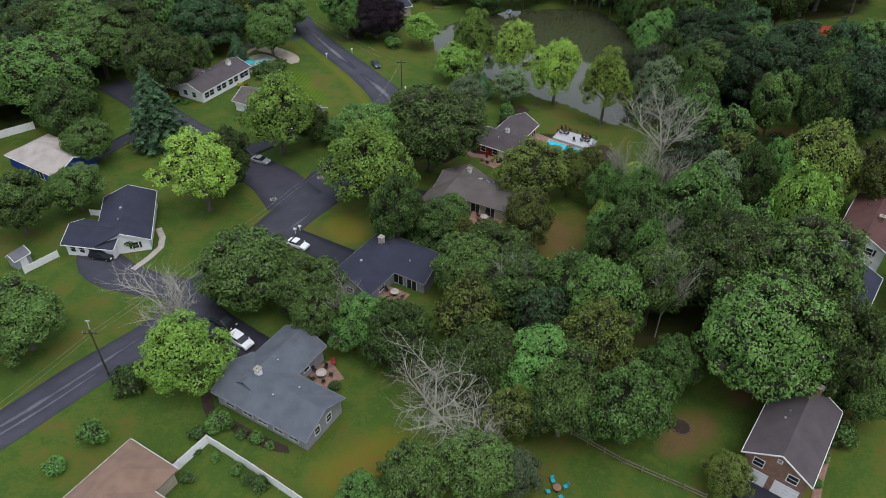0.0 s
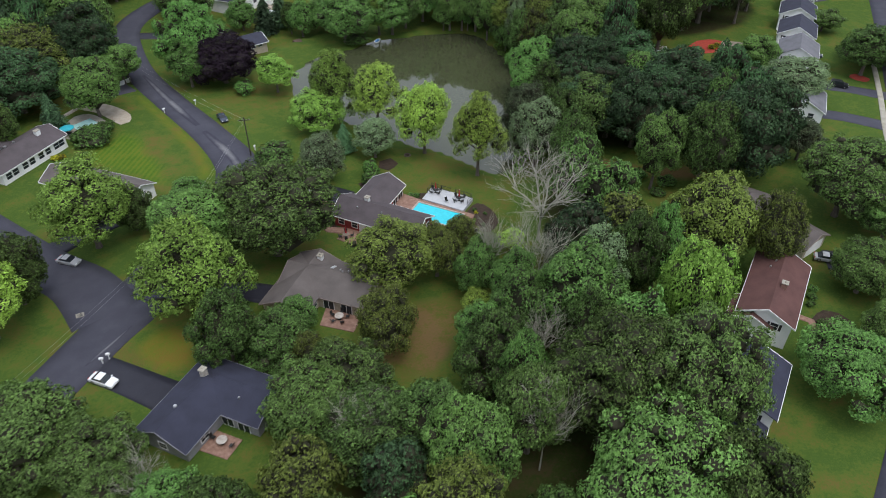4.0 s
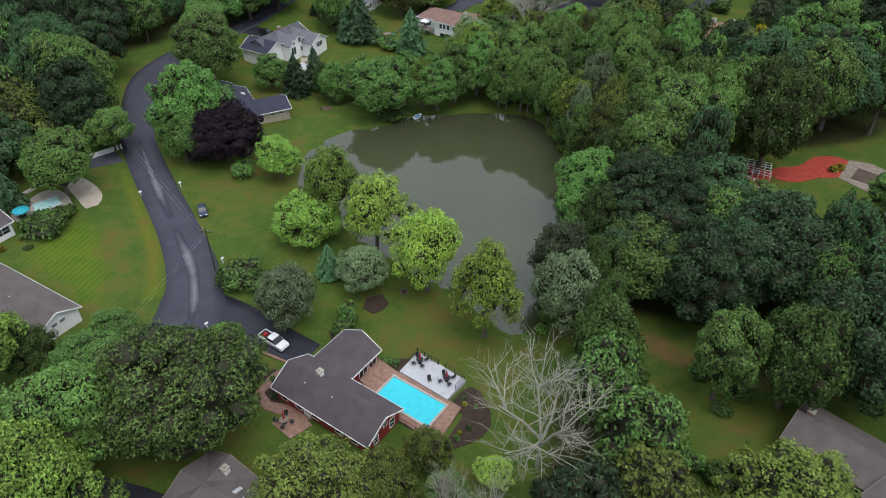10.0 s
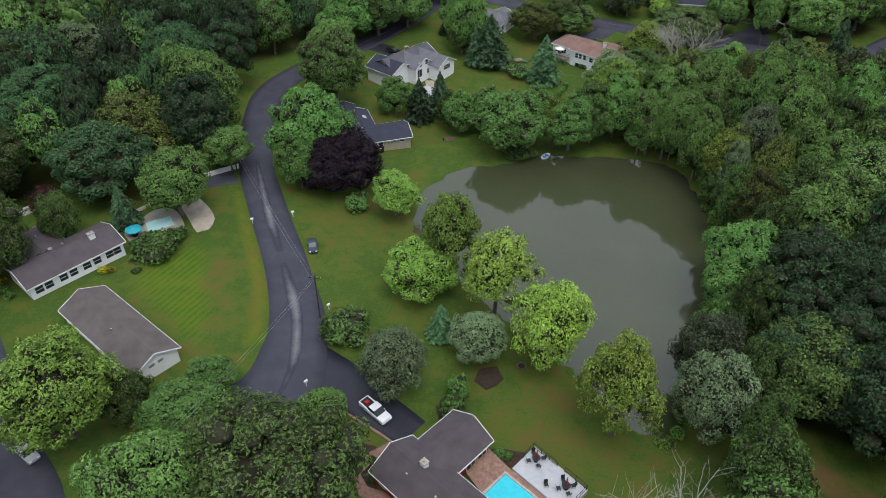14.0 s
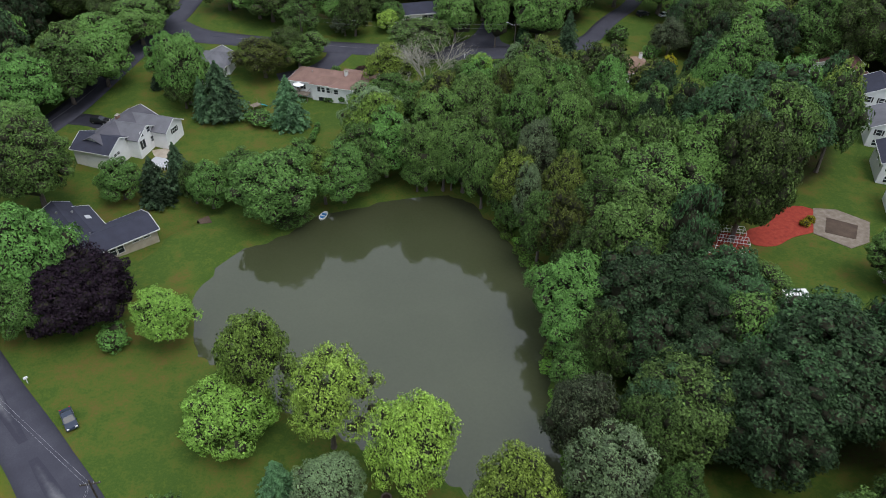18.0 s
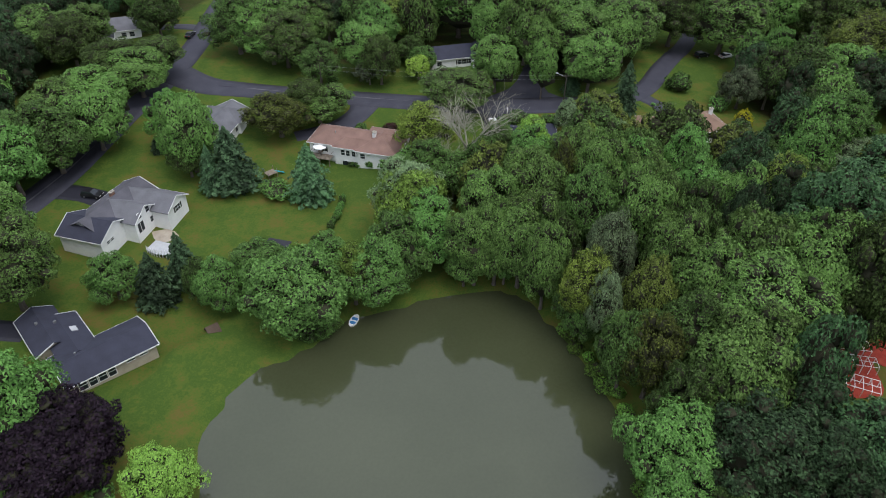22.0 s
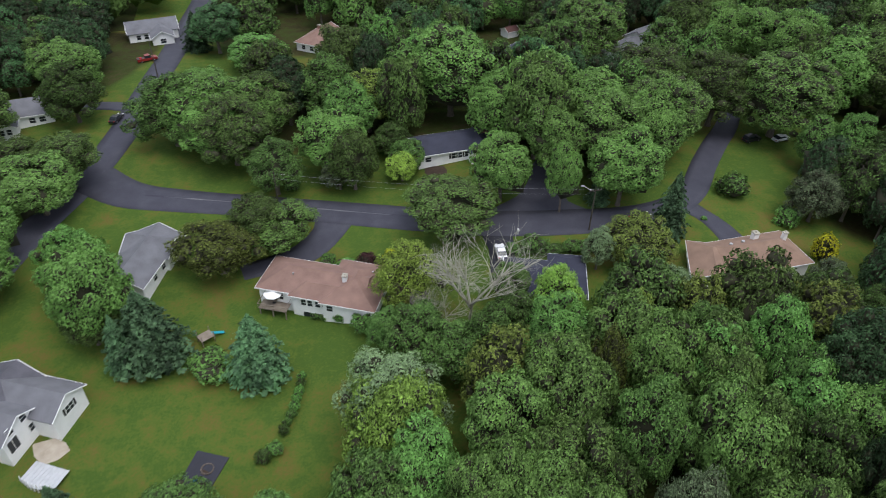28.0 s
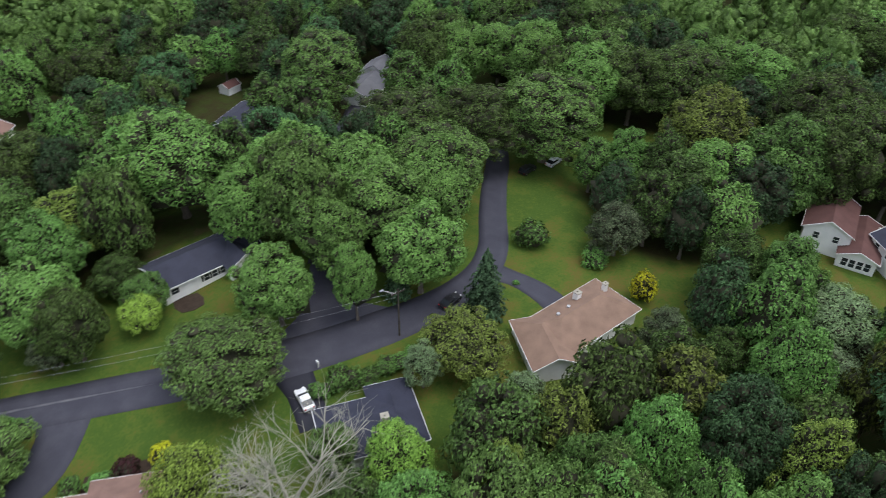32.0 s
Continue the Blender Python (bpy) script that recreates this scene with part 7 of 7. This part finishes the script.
# far gardens
patch("red_mulch_bed", [(94.2, 189.4), (97, 191.6), (101, 192.2), (106, 196), (111, 196), (113.4, 191.6), (108.6, 188.2), (103, 187.4), (98.6, 185.8), (95.2, 187)], "red_mulch", 0.07, "bright red mulch bed round a tree trunk", "bed")
patch("red_mulch_bed", [(86.6, 192.4), (94.6, 190.4), (93.6, 186.4), (91.4, 182.2), (86.0, 184.0)], "red_mulch", 0.06, "red mulch under white vegetable frames", "bed")
patch("stone_terrace", [(107.4, 187.6), (112.6, 195.0), (116.6, 193.6), (120.0, 188.6), (115.4, 183.0), (111.0, 182.0)], "wood_deck", 0.10, "pale stone terrace with a dark court", "patio", rounded=False)
patch("dark_court", [(109.6, 187.4), (113.0, 191.6), (117.0, 188.0), (113.6, 184.2)], "earth", 0.14, "dark sunken garden court", "patio", rounded=False)
plant("gold", ((107.4, 190.4, 1.0, 1.2), (109.2, 191.2, 1.0, 1.2)))
patch("firepit_pad", [(8.1, 241.4), (12.2, 239.2), (9.3, 234.4), (5.8, 237.0)], "fresh_asphalt", 0.10, "dark square gravel pad on the lawn", "patio", rounded=False)
ring_pit(9.4, 238.2, 0.8, "ring of stones round a small fire pit")
chair(7.9, 236.6, level(7.9, 236.6) + 0.1, 200, "blue_cloth")
patch("planting_bed", [(135.2, 170.4), (137.2, 167.2), (134.6, 165.6), (132.6, 168.6)], "red_mulch", 0.07, "round red mulch bed beside the street", "bed")
patch("planting_bed", [(77.0, 90.4), (81.2, 93.4), (84.0, 90.6), (80.6, 85.4), (76.6, 82.6), (75.6, 86.2)], "mulch", 0.06, "flower bed with stones and shrubs", "bed")
strip("garden_path_4", [(76.2, 93.0), (78.0, 91.4), (77.6, 88.4), (76.0, 84.0)], 1.2, "paver", 0.09, "pinkish paved garden path", "path")
plant("shrub", ((79.2, 90.6, 0.8, 0.8), (81.0, 89.4, 0.7, 0.7), (79.4, 87.6, 0.8, 0.9), (78.2, 85.8, 0.6, 0.7), (80.8, 96.2, 0.9, 1.0), (79.6, 94.6, 0.8, 0.9), (82.0, 97.8, 0.8, 0.9), (57.0, 121.0, 2.0, 2.2), (61.0, 118.8, 2.2, 2.4), (64.6, 117.0, 1.8, 2.0), (66.8, 134.0, 1.6, 1.6), (71.0, 130.0, 2.2, 2.0), (68.0, 127.4, 1.6, 1.2), (96.4, 266.4, 0.6, 0.7)))
patch("planting_bed", [(40.6, 262.0), (42.6, 268.6), (39.6, 271.4), (34.0, 273.0), (31.4, 274.4), (30.0, 272.4), (36.4, 270.2)], "mulch", 0.06, "mulch bed with coloured shrubs", "bed")
patch("planting_bed", [(51.6, 296.0), (55.4, 295.6), (55.2, 292.4), (51.8, 292.8)], "mulch", 0.07, "oval mulch bed with a light green bush", "bed")


def bower(x, y, angle, bays, w=2.0):
    b = root("pergola", x, y, level(x, y), angle, "white open tube frame over vegetable beds", "pergola", "garden pergolas")
    for k in range(bays + 1):
        for sy in (-1, 1):
            Shape().tube((k * 1.1, sy * w / 2, -0.1), (k * 1.1, sy * w / 2, 1.9), 0.05, 0.05, 5).put("post", "trim", b)
        Shape().tube((k * 1.1, -w / 2, 1.9), (k * 1.1, w / 2, 1.9), 0.05, 0.05, 5).put("crossbar", "trim", b)
    for sy in (-1, 0, 1):
        Shape().tube((0, sy * w / 2, 1.9), (bays * 1.1, sy * w / 2, 1.9), 0.05, 0.05, 5).put("rail", "trim", b)


bower(88.4, 192.0, -20, 6), bower(88.4, 188.8, -24, 5), bower(85.4, 186.4, -36, 6, 2.6), bower(86.4, 193.6, -15, 2)

# hedges of clipped evergreens
for x, y in ((22.9, 250.4), (22.6, 249.0), (22.2, 247.6), (21.8, 246.2), (21.3, 244.9), (20.8, 243.6), (20.2, 242.4), (19.6, 241.2)):
    plant("shrub", ((x, y, 0.8, 1.5),))
plant("shrub", ((18.2, 238.6, 1.3, 1.4), (32.6, 259.4, 0.8, 2.4), (33.2, 258.0, 0.8, 2.3), (33.8, 256.6, 0.8, 2.3), (34.4, 255.2, 0.8, 2.2), (34.9, 253.9, 0.8, 2.2), (26.4, 263.0, 1.2, 1.2), (27.6, 262.4, 1.0, 1.2), (29.6, 260.6, 0.9, 2.0)))

plant("shrub", ((60.4, 266.4, 1.5, 1.6), (62.6, 265.6, 1.7, 1.5), (65.0, 265.0, 1.8, 1.7), (67.4, 264.4, 1.7, 1.5), (69.8, 264.0, 1.9, 1.8), (72.2, 263.6, 1.8, 1.6), (74.4, 263.4, 1.6, 1.6), (66.2, 262.2, 1.5, 1.4)))

# deck of the rosy-roofed house
DZ = -0.5
dkr = root("raised_deck", 20.2, 266.0, DZ, -27, "raised weathered timber deck on posts", "deck")
for k in range(12):
    Shape().box(-2.4 + k * 0.4, -1.7, -0.06, -2.4 + k * 0.4 + 0.37, 1.7, 0.02).put("board", "wood_deck", dkr)
for sx in (-2.2, 0, 2.2):
    Shape().box(sx - 0.08, -1.6, -3.2, sx + 0.08, -1.44, 0.0).put("post", "wood_deck", dkr)
for sy in (-1.7,):
    Shape().box(-2.4, sy - 0.04, 0.9, 2.4, sy + 0.04, 0.98).put("rail", "wood_deck", dkr)
for sx in (-2.4, 2.4):
    Shape().box(sx - 0.04, -1.7, 0.9, sx + 0.04, 1.7, 0.98).put("rail", "wood_deck", dkr)
for k in range(17):
    Shape().box(-2.4 + k * 0.3 - 0.02, -1.72, 0.0, -2.4 + k * 0.3 + 0.02, -1.68, 0.9).put("baluster", "wood_deck", dkr)
table(19.9, 266.2, DZ + 0.02, 0.6, "wood_deck", "trim", True)
dkw = root("raised_deck", -10.8, 241.9, level(-10.8, 241.9) + 0.6, -30, "curved pale grey deck with white rails", "deck")
for k in range(9):
    Shape().box(-2.6 + k * 0.58, -1.6 - 0.5 * math.sin(k / 8 * math.pi), -0.08, -2.6 + k * 0.58 + 0.55, 1.4, 0.02).put("board", "deck_white", dkw)
    Shape().box(-2.6 + k * 0.58 + 0.2, -1.62 - 0.5 * math.sin(k / 8 * math.pi), -0.8, -2.6 + k * 0.58 + 0.3, -1.52 - 0.5 * math.sin(k / 8 * math.pi), 0.95).put("post", "trim", dkw)
patch("rear_patio", [(-13.4, 247.4), (-10.6, 247.8), (-8.4, 245.4), (-11.6, 243.8)], "sand", 0.08, "tan paved patio behind the white house", "patio")
patch("planting_bed", [(-3.0, 220.2), (-0.6, 220.0), (0.2, 217.6), (-2.0, 217.6)], "earth", 0.06, "small square of bare earth on the lawn", "bed", rounded=False)

# ---- vehicles ----
PAINT = {}


def paint(c):
    if c not in PAINT:
        M["paint_%d" % len(PAINT)] = plain("car_paint", c, 0.35, 0.0, 0.25)
        PAINT[c] = "paint_%d" % len(PAINT)
    return PAINT[c]


def prism(profile, half):
    """A side outline (x, z) swept across, drawn in a little at the sides' edge."""
    n = len(profile)
    s = Shape()
    cx = sum(p[0] for p in profile) / n
    cz = sum(p[1] for p in profile) / n
    inner = [(cx + (x - cx) * 0.97, cz + (z - cz) * 0.94) for x, z in profile]
    s.v = [(x, -half, z) for x, z in inner] + [(x, -half + 0.09, z) for x, z in profile] + [(x, half - 0.09, z) for x, z in profile] + [(x, half, z) for x, z in inner]
    for k in range(3):
        s.f += [(k * n + i, k * n + (i + 1) % n, (k + 1) * n + (i + 1) % n, (k + 1) * n + i) for i in range(n)]
    s.f += [tuple(range(n))[::-1], tuple(range(3 * n, 4 * n))]
    return s


def vehicle(x, y, angle, kind, colour, label, up=0.1):
    c = root({"pickup": "pickup_truck"}.get(kind, "car"), x, y, level(x, y) + up, angle, label, "pickup truck" if kind == "pickup" else "car", "parked vehicles")
    p = paint(colour)
    if kind == "sedan":
        L, half, base = 2.3, 0.90, [(-2.3, 0.45), (-2.25, 0.85), (-1.5, 0.95), (1.0, 0.95), (2.15, 0.78), (2.3, 0.5), (2.2, 0.28), (-2.2, 0.28)]
        cab, top = [(-1.75, 0.93), (-1.05, 1.40), (0.25, 1.42), (1.05, 0.93)], [(-1.0, 1.38), (-0.9, 1.45), (0.15, 1.46), (0.25, 1.40)]
    elif kind == "suv":
        L, half, base = 2.35, 0.95, [(-2.35, 0.5), (-2.35, 1.05), (1.1, 1.08), (2.2, 0.98), (2.35, 0.6), (2.25, 0.32), (-2.25, 0.32)]
        cab, top = [(-2.25, 1.05), (-1.95, 1.66), (0.35, 1.68), (1.2, 1.06)], [(-1.95, 1.64), (-1.85, 1.74), (0.2, 1.74), (0.35, 1.66)]
    else:
        L, half, base = 2.9, 0.98, [(-2.9, 0.55), (-2.9, 1.08), (1.3, 1.10), (2.75, 1.04), (2.9, 0.65), (2.8, 0.4), (-2.8, 0.4)]
        cab, top = [(-0.75, 1.08), (-0.6, 1.80), (0.75, 1.82), (1.45, 1.08)], [(-0.62, 1.78), (-0.55, 1.87), (0.65, 1.88), (0.75, 1.80)]
    prism(base, half).put("body", p, c)
    prism(cab, half - 0.10).put("greenhouse", "glass", c)
    prism(top, half - 0.16).put("roof", p, c)
    if kind == "pickup":
        Shape().box(-2.8, -0.78, 1.0, -0.85, 0.78, 1.105).put("load_bed", "black", c)
        Shape().box(-2.2, -0.5, 1.1, -1.5, 0.3, 1.4, 0.05).put("load", "red_cloth", c)
        Shape().box(-2.9, -0.98, 1.08, -0.8, -0.80, 1.18).put("bed_side", p, c)
        Shape().box(-2.9, 0.80, 1.08, -0.8, 0.98, 1.18).put("bed_side", p, c)
        Shape().box(-2.92, -0.9, 1.0, -2.80, 0.9, 1.18).put("tailgate", p, c)
    for sx in (-0.62, 0.62):
        for sy in (-1, 1):
            w = Shape().tube((sx * L, sy * (half - 0.22), 0.34), (sx * L, sy * (half + 0.02), 0.34), 0.34, 0.34, 12).put("tyre", "black", c)
            Shape().tube((sx * L, sy * (half - 0.05), 0.34), (sx * L, sy * (half + 0.035), 0.34), 0.20, 0.20, 8).put("rim", "metal", w)
    for sy in (-1, 1):
        Shape().box(L - 0.16, sy * (half - 0.3) - 0.18, 0.66, L + 0.02, sy * (half - 0.3) + 0.18, 0.80).put("headlight", "trim", c)
        Shape().box(-L - 0.02, sy * (half - 0.22) - 0.14, 0.72, -L + 0.12, sy * (half - 0.22) + 0.14, 0.90).put("tail_light", "red_cloth", c)
        Shape().box(0.9, sy * (half + 0.07) - 0.08, 0.98, 1.05, sy * (half + 0.07) + 0.08, 1.12).put("mirror", p, c)
    c.matrix_basis = c.matrix_basis @ Matrix.Scale(0.87, 4)
    return c


WHITE_P, BLACK_P, NAVY_P, SILVER_P, RED_P = (0.72, 0.73, 0.75), (0.015, 0.015, 0.018), (0.025, 0.035, 0.06), (0.38, 0.39, 0.41), (0.22, 0.02, 0.02)
vehicle(-36.4, 122.2, -24, "sedan", SILVER_P, "silver sedan parked at the street's edge")
vehicle(-24.2, 93.8, -28, "sedan", WHITE_P, "white sedan parked on a driveway")
vehicle(-28.4, 70.0, -36, "suv", WHITE_P, "white car with dark sunroof on a driveway")
vehicle(-31.8, 73.9, -30, "suv", BLACK_P, "black car parked on a driveway")
vehicle(-56.3, 90.6, -12, "suv", BLACK_P, "black car parked by the white ranch house")
vehicle(4.7, 138.7, -33, "pickup", WHITE_P, "white pickup truck with red load in its bed")
vehicle(-16.9, 172.7, -66, "sedan", NAVY_P, "dark blue car parked half on the grass", 0.05)
vehicle(-33.8, 134.2, 38, "suv", SILVER_P, "silver estate car by the white house")
vehicle(88.0, 104.2, -26, "sedan", SILVER_P, "silver car on a short driveway")
vehicle(106.0, 103.2, 58, "suv", WHITE_P, "white car at the kerb of the street")
vehicle(126.4, 163.4, -30, "suv", BLACK_P, "dark car on a driveway of white houses")
vehicle(150.5, 221.0, -10, "suv", WHITE_P, "white car beside the last white house")
vehicle(131.0, 181.6, -30, "sedan", NAVY_P, "dark blue car beside a white house")
vehicle(-25.4, 260.0, -20, "suv", BLACK_P, "black car on the white house's driveway")
vehicle(-9.8, 328.6, 68, "sedan", BLACK_P, "black car parked along the lane")
vehicle(85.0, 268.9, 12, "sedan", BLACK_P, "black car half hidden behind a spruce")
vehicle(58.2, 266.4, 82, "sedan", WHITE_P, "white car on a narrow driveway")
vehicle(129.0, 290.4, 10, "sedan", WHITE_P, "white car in the shade of trees")
vehicle(122.0, 290.8, 10, "suv", BLACK_P, "dark car in the shade of trees")
vehicle(-6.6, 365.0, 20, "pickup", RED_P, "red pickup truck parked far up the lane")
rv = root("motorhome", 113.6, 106.2, level(113.6, 106.2) + 0.08, 57, "large white motorhome parked on the street", "motorhome", "parked vehicles")
prism([(-3.8, 0.5), (-3.8, 3.1), (3.1, 3.2), (3.8, 2.7), (3.9, 0.9), (3.7, 0.5)], 1.25).put("body", paint(WHITE_P), rv)
Shape().box(3.55, -1.05, 1.4, 3.93, 1.05, 2.4, 0.05).put("windscreen", "glass", rv)
for k in range(3):
    Shape().box(-2.8 + k * 1.9, -1.28, 1.7, -1.7 + k * 1.9, -1.2, 2.4).put("window", "glass", rv)
    Shape().box(-2.6 + k * 2.0, -0.4, 3.1, -1.8 + k * 2.0, 0.4, 3.4, 0.06).put("roof_vent", "deck_white", rv)
for sx in (-2.2, 2.4):
    for sy in (-1, 1):
        Shape().tube((sx, sy * 1.0, 0.42), (sx, sy * 1.27, 0.42), 0.42, 0.42, 12).put("tyre", "black", rv)

# ---- boats ----


def boat(x, y, angle, label, colour="trim"):
    b = root("small_boat", x, y, WATER, angle, label, "boat")
    n = 10
    s = Shape()
    out = [(1.5 * math.cos(2 * math.pi * k / n), 0.72 * math.sin(2 * math.pi * k / n)) for k in range(n)]
    s.v = [(px * 0.85, py * 0.8, -0.12) for px, py in out] + [(px, py, 0.35) for px, py in out] + [(px * 0.82, py * 0.76, 0.33) for px, py in out] + [(px * 0.75, py * 0.7, 0.12) for px, py in out]
    for q in range(3):
        s.f += [(q * n + k, q * n + (k + 1) % n, (q + 1) * n + (k + 1) % n, (q + 1) * n + k) for k in range(n)]
    s.f += [tuple(range(n))[::-1], tuple(range(3 * n, 4 * n))]
    s.put("hull", colour, b)
    for sx in (-0.5, 0.45):
        Shape().box(sx - 0.2, -0.5, 0.1, sx + 0.2, 0.5, 0.42, 0.04).put("seat", "blue_cloth", b)


boat(31.0, 150.6, 30, "white pedal boat with blue seats at the shore")
boat(21.0, 216.0, 60, "white pedal boat with blue seats under the bank")

# ---- poles, lamps and wires ----


def pole(x, y, height=9.5, arm=True, lamp=None, label="dark wooden utility pole with crossarm"):
    p = root("utility_pole", x, y, level(x, y), 0, label, "utility pole")
    Shape().tube((0, 0, -0.4), (0, 0, height), 0.15, 0.10, 8).put("pole", "pole_wood", p)
    if arm:
        Shape().box(-1.1, -0.06, height - 0.75, 1.1, 0.06, height - 0.6).put("crossarm", "pole_wood", p)
        for sx in (-1, -0.4, 0.4, 1):
            Shape().tube((sx, 0, height - 0.6), (sx, 0, height - 0.4), 0.05, 0.04, 6).put("insulator", "metal", p)
    if lamp is not None:
        dx, dy = math.cos(radians(lamp)), math.sin(radians(lamp))
        a_ = Shape().tube((0, 0, height - 1.0), (dx * 2.2, dy * 2.2, height - 0.4), 0.04, 0.035, 6).put("arm", "metal", p)
        Shape().box(dx * 2.3 - 0.28, dy * 2.3 - 0.14, height - 0.48, dx * 2.3 + 0.28, dy * 2.3 + 0.14, height - 0.32, 0.05).put("lamp_head", "metal", a_)
    return Vector((x, y, level(x, y) + height - 0.45))


def wire(a_, b_, sag=0.8):
    s, n = Shape(), 12
    pts_ = [a_.lerp(b_, k / n) - Vector((0, 0, sag * 4 * (k / n) * (1 - k / n))) for k in range(n + 1)]
    for p, q in zip(pts_, pts_[1:]):
        s.tube(p, q, 0.009, 0.009, 3, len(s.v) - 1 if s.v else None)
    return tagged(s.put("overhead_wire", "metal"), "thin overhead wire sagging between poles", "wire", "overhead wires")


P0 = pole(-45.0, 63.8, 9.0, lamp=120, label="dark utility pole with a bracket by the road")
P1 = pole(-18.9, 112.0, 9.0, arm=False, label="dark utility pole beside the junction")
P2 = pole(-9.3, 155.4, 9.0, arm=True)
P3 = pole(-40.8, 193.0, 8.5, arm=False, lamp=20, label="utility pole with a street lamp arm")
P4 = pole(75.0, 268.2, 9.0, lamp=140, label="utility pole with crossarm and lamp at the bend")
P5 = pole(-3.0, 352, 9.0, arm=False, label="utility pole along the far lane")
P6 = pole(22.4, 289.0, 9.0, arm=False, label="slim utility pole beside the far lane")
P7 = pole(-66, 30, 9.0)
for u, v in ((P7, P0), (P0, P1), (P1, P2), (P2, P3), (P6, P4)):
    wire(u, v)
    wire(u - Vector((0.3, 0, 0.9)), v - Vector((0.3, 0, 0.9)), 1.0)


def mailbox(x, y, angle, colour="trim"):
    m = root("mailbox", x, y, level(x, y), angle, "small mailbox on a post at the roadside", "mailbox", "mailboxes")
    Shape().box(-0.06, -0.06, -0.2, 0.06, 0.06, 1.0).put("post", colour, m)
    Shape().box(-0.3, -0.13, 1.0, 0.3, 0.13, 1.28, 0.03).put("box", colour, m)


for x, y, a_ in ((-24.0, 181.2, 30), (-30.2, 176.8, 30), (-25.3, 97.6, 0), (-24.6, 98.4, 0), (62.6, 270.4, 90), (74.6, 286, 0), (-8.6, 157.6, 60), (-6.2, 141.2, 60), (139.8, 150.5, 0)):
    mailbox(x, y, a_)
# manhole frames in the junction
for x, y in ((-31.3, 108.6), (-23.6, 116.6)):
    mh = root("drain_grate", x, y, level(x, y) + 0.09, 20, "pale square drain grate set in asphalt", "drain")
    Shape().box(-0.6, -0.5, -0.1, 0.6, 0.5, 0.02, 0.02).put("frame", "concrete", mh)
    for k in range(5):
        Shape().box(-0.4, -0.36 + k * 0.16, 0.0, 0.4, -0.28 + k * 0.16, 0.035).put("bar", "black", mh)
# play set and bits on lawns
ps = root("play_set", 9.2, 261.0, level(9.2, 261), 30, "wooden play set with a turquoise slide", "play set")
for sx in (-1, 1):
    for sy in (-0.8, 0.8):
        Shape().tube((sx, sy, -0.1), (sx, sy, 2.2), 0.06, 0.06, 5).put("post", "wood_deck", ps)
Shape().box(-1.1, -0.9, 1.2, 1.1, 0.9, 1.28).put("platform", "wood_deck", ps)
Shape().add([(1.0, -0.3, 1.3), (1.0, 0.3, 1.3), (3.0, 0.3, 0.15), (3.0, -0.3, 0.15), (1.0, -0.3, 1.2), (1.0, 0.3, 1.2), (3.0, 0.3, 0.05), (3.0, -0.3, 0.05)], [(0, 3, 2, 1), (4, 5, 6, 7), (0, 4, 7, 3), (1, 2, 6, 5), (2, 3, 7, 6), (0, 1, 5, 4)]).put("slide", "teal_cloth", ps)
hut = shed(139.2, 277.8, 10, 3.4, 2.6, "red_cloth", "roof_maroon", "bright red garden hut under trees")
tr = root("camper_trailer", 92.6, 172.0, level(92.6, 172), -8, "low white trailer between the trees", "trailer")
prism([(-2.2, 0.5), (-2.1, 1.7), (1.9, 1.7), (2.3, 1.2), (2.2, 0.5)], 1.0).put("body", "trim", tr)
for sy in (-1, 1):
    Shape().tube((0, sy * 0.8, 0.3), (0, sy * 1.02, 0.3), 0.3, 0.3, 10).put("tyre", "black", tr)

# the models themselves are not part of the place
for models in MODELS.values():
    for t in models:
        for o in list(t.children_recursive) + [t]:
            bpy.data.objects.remove(o)
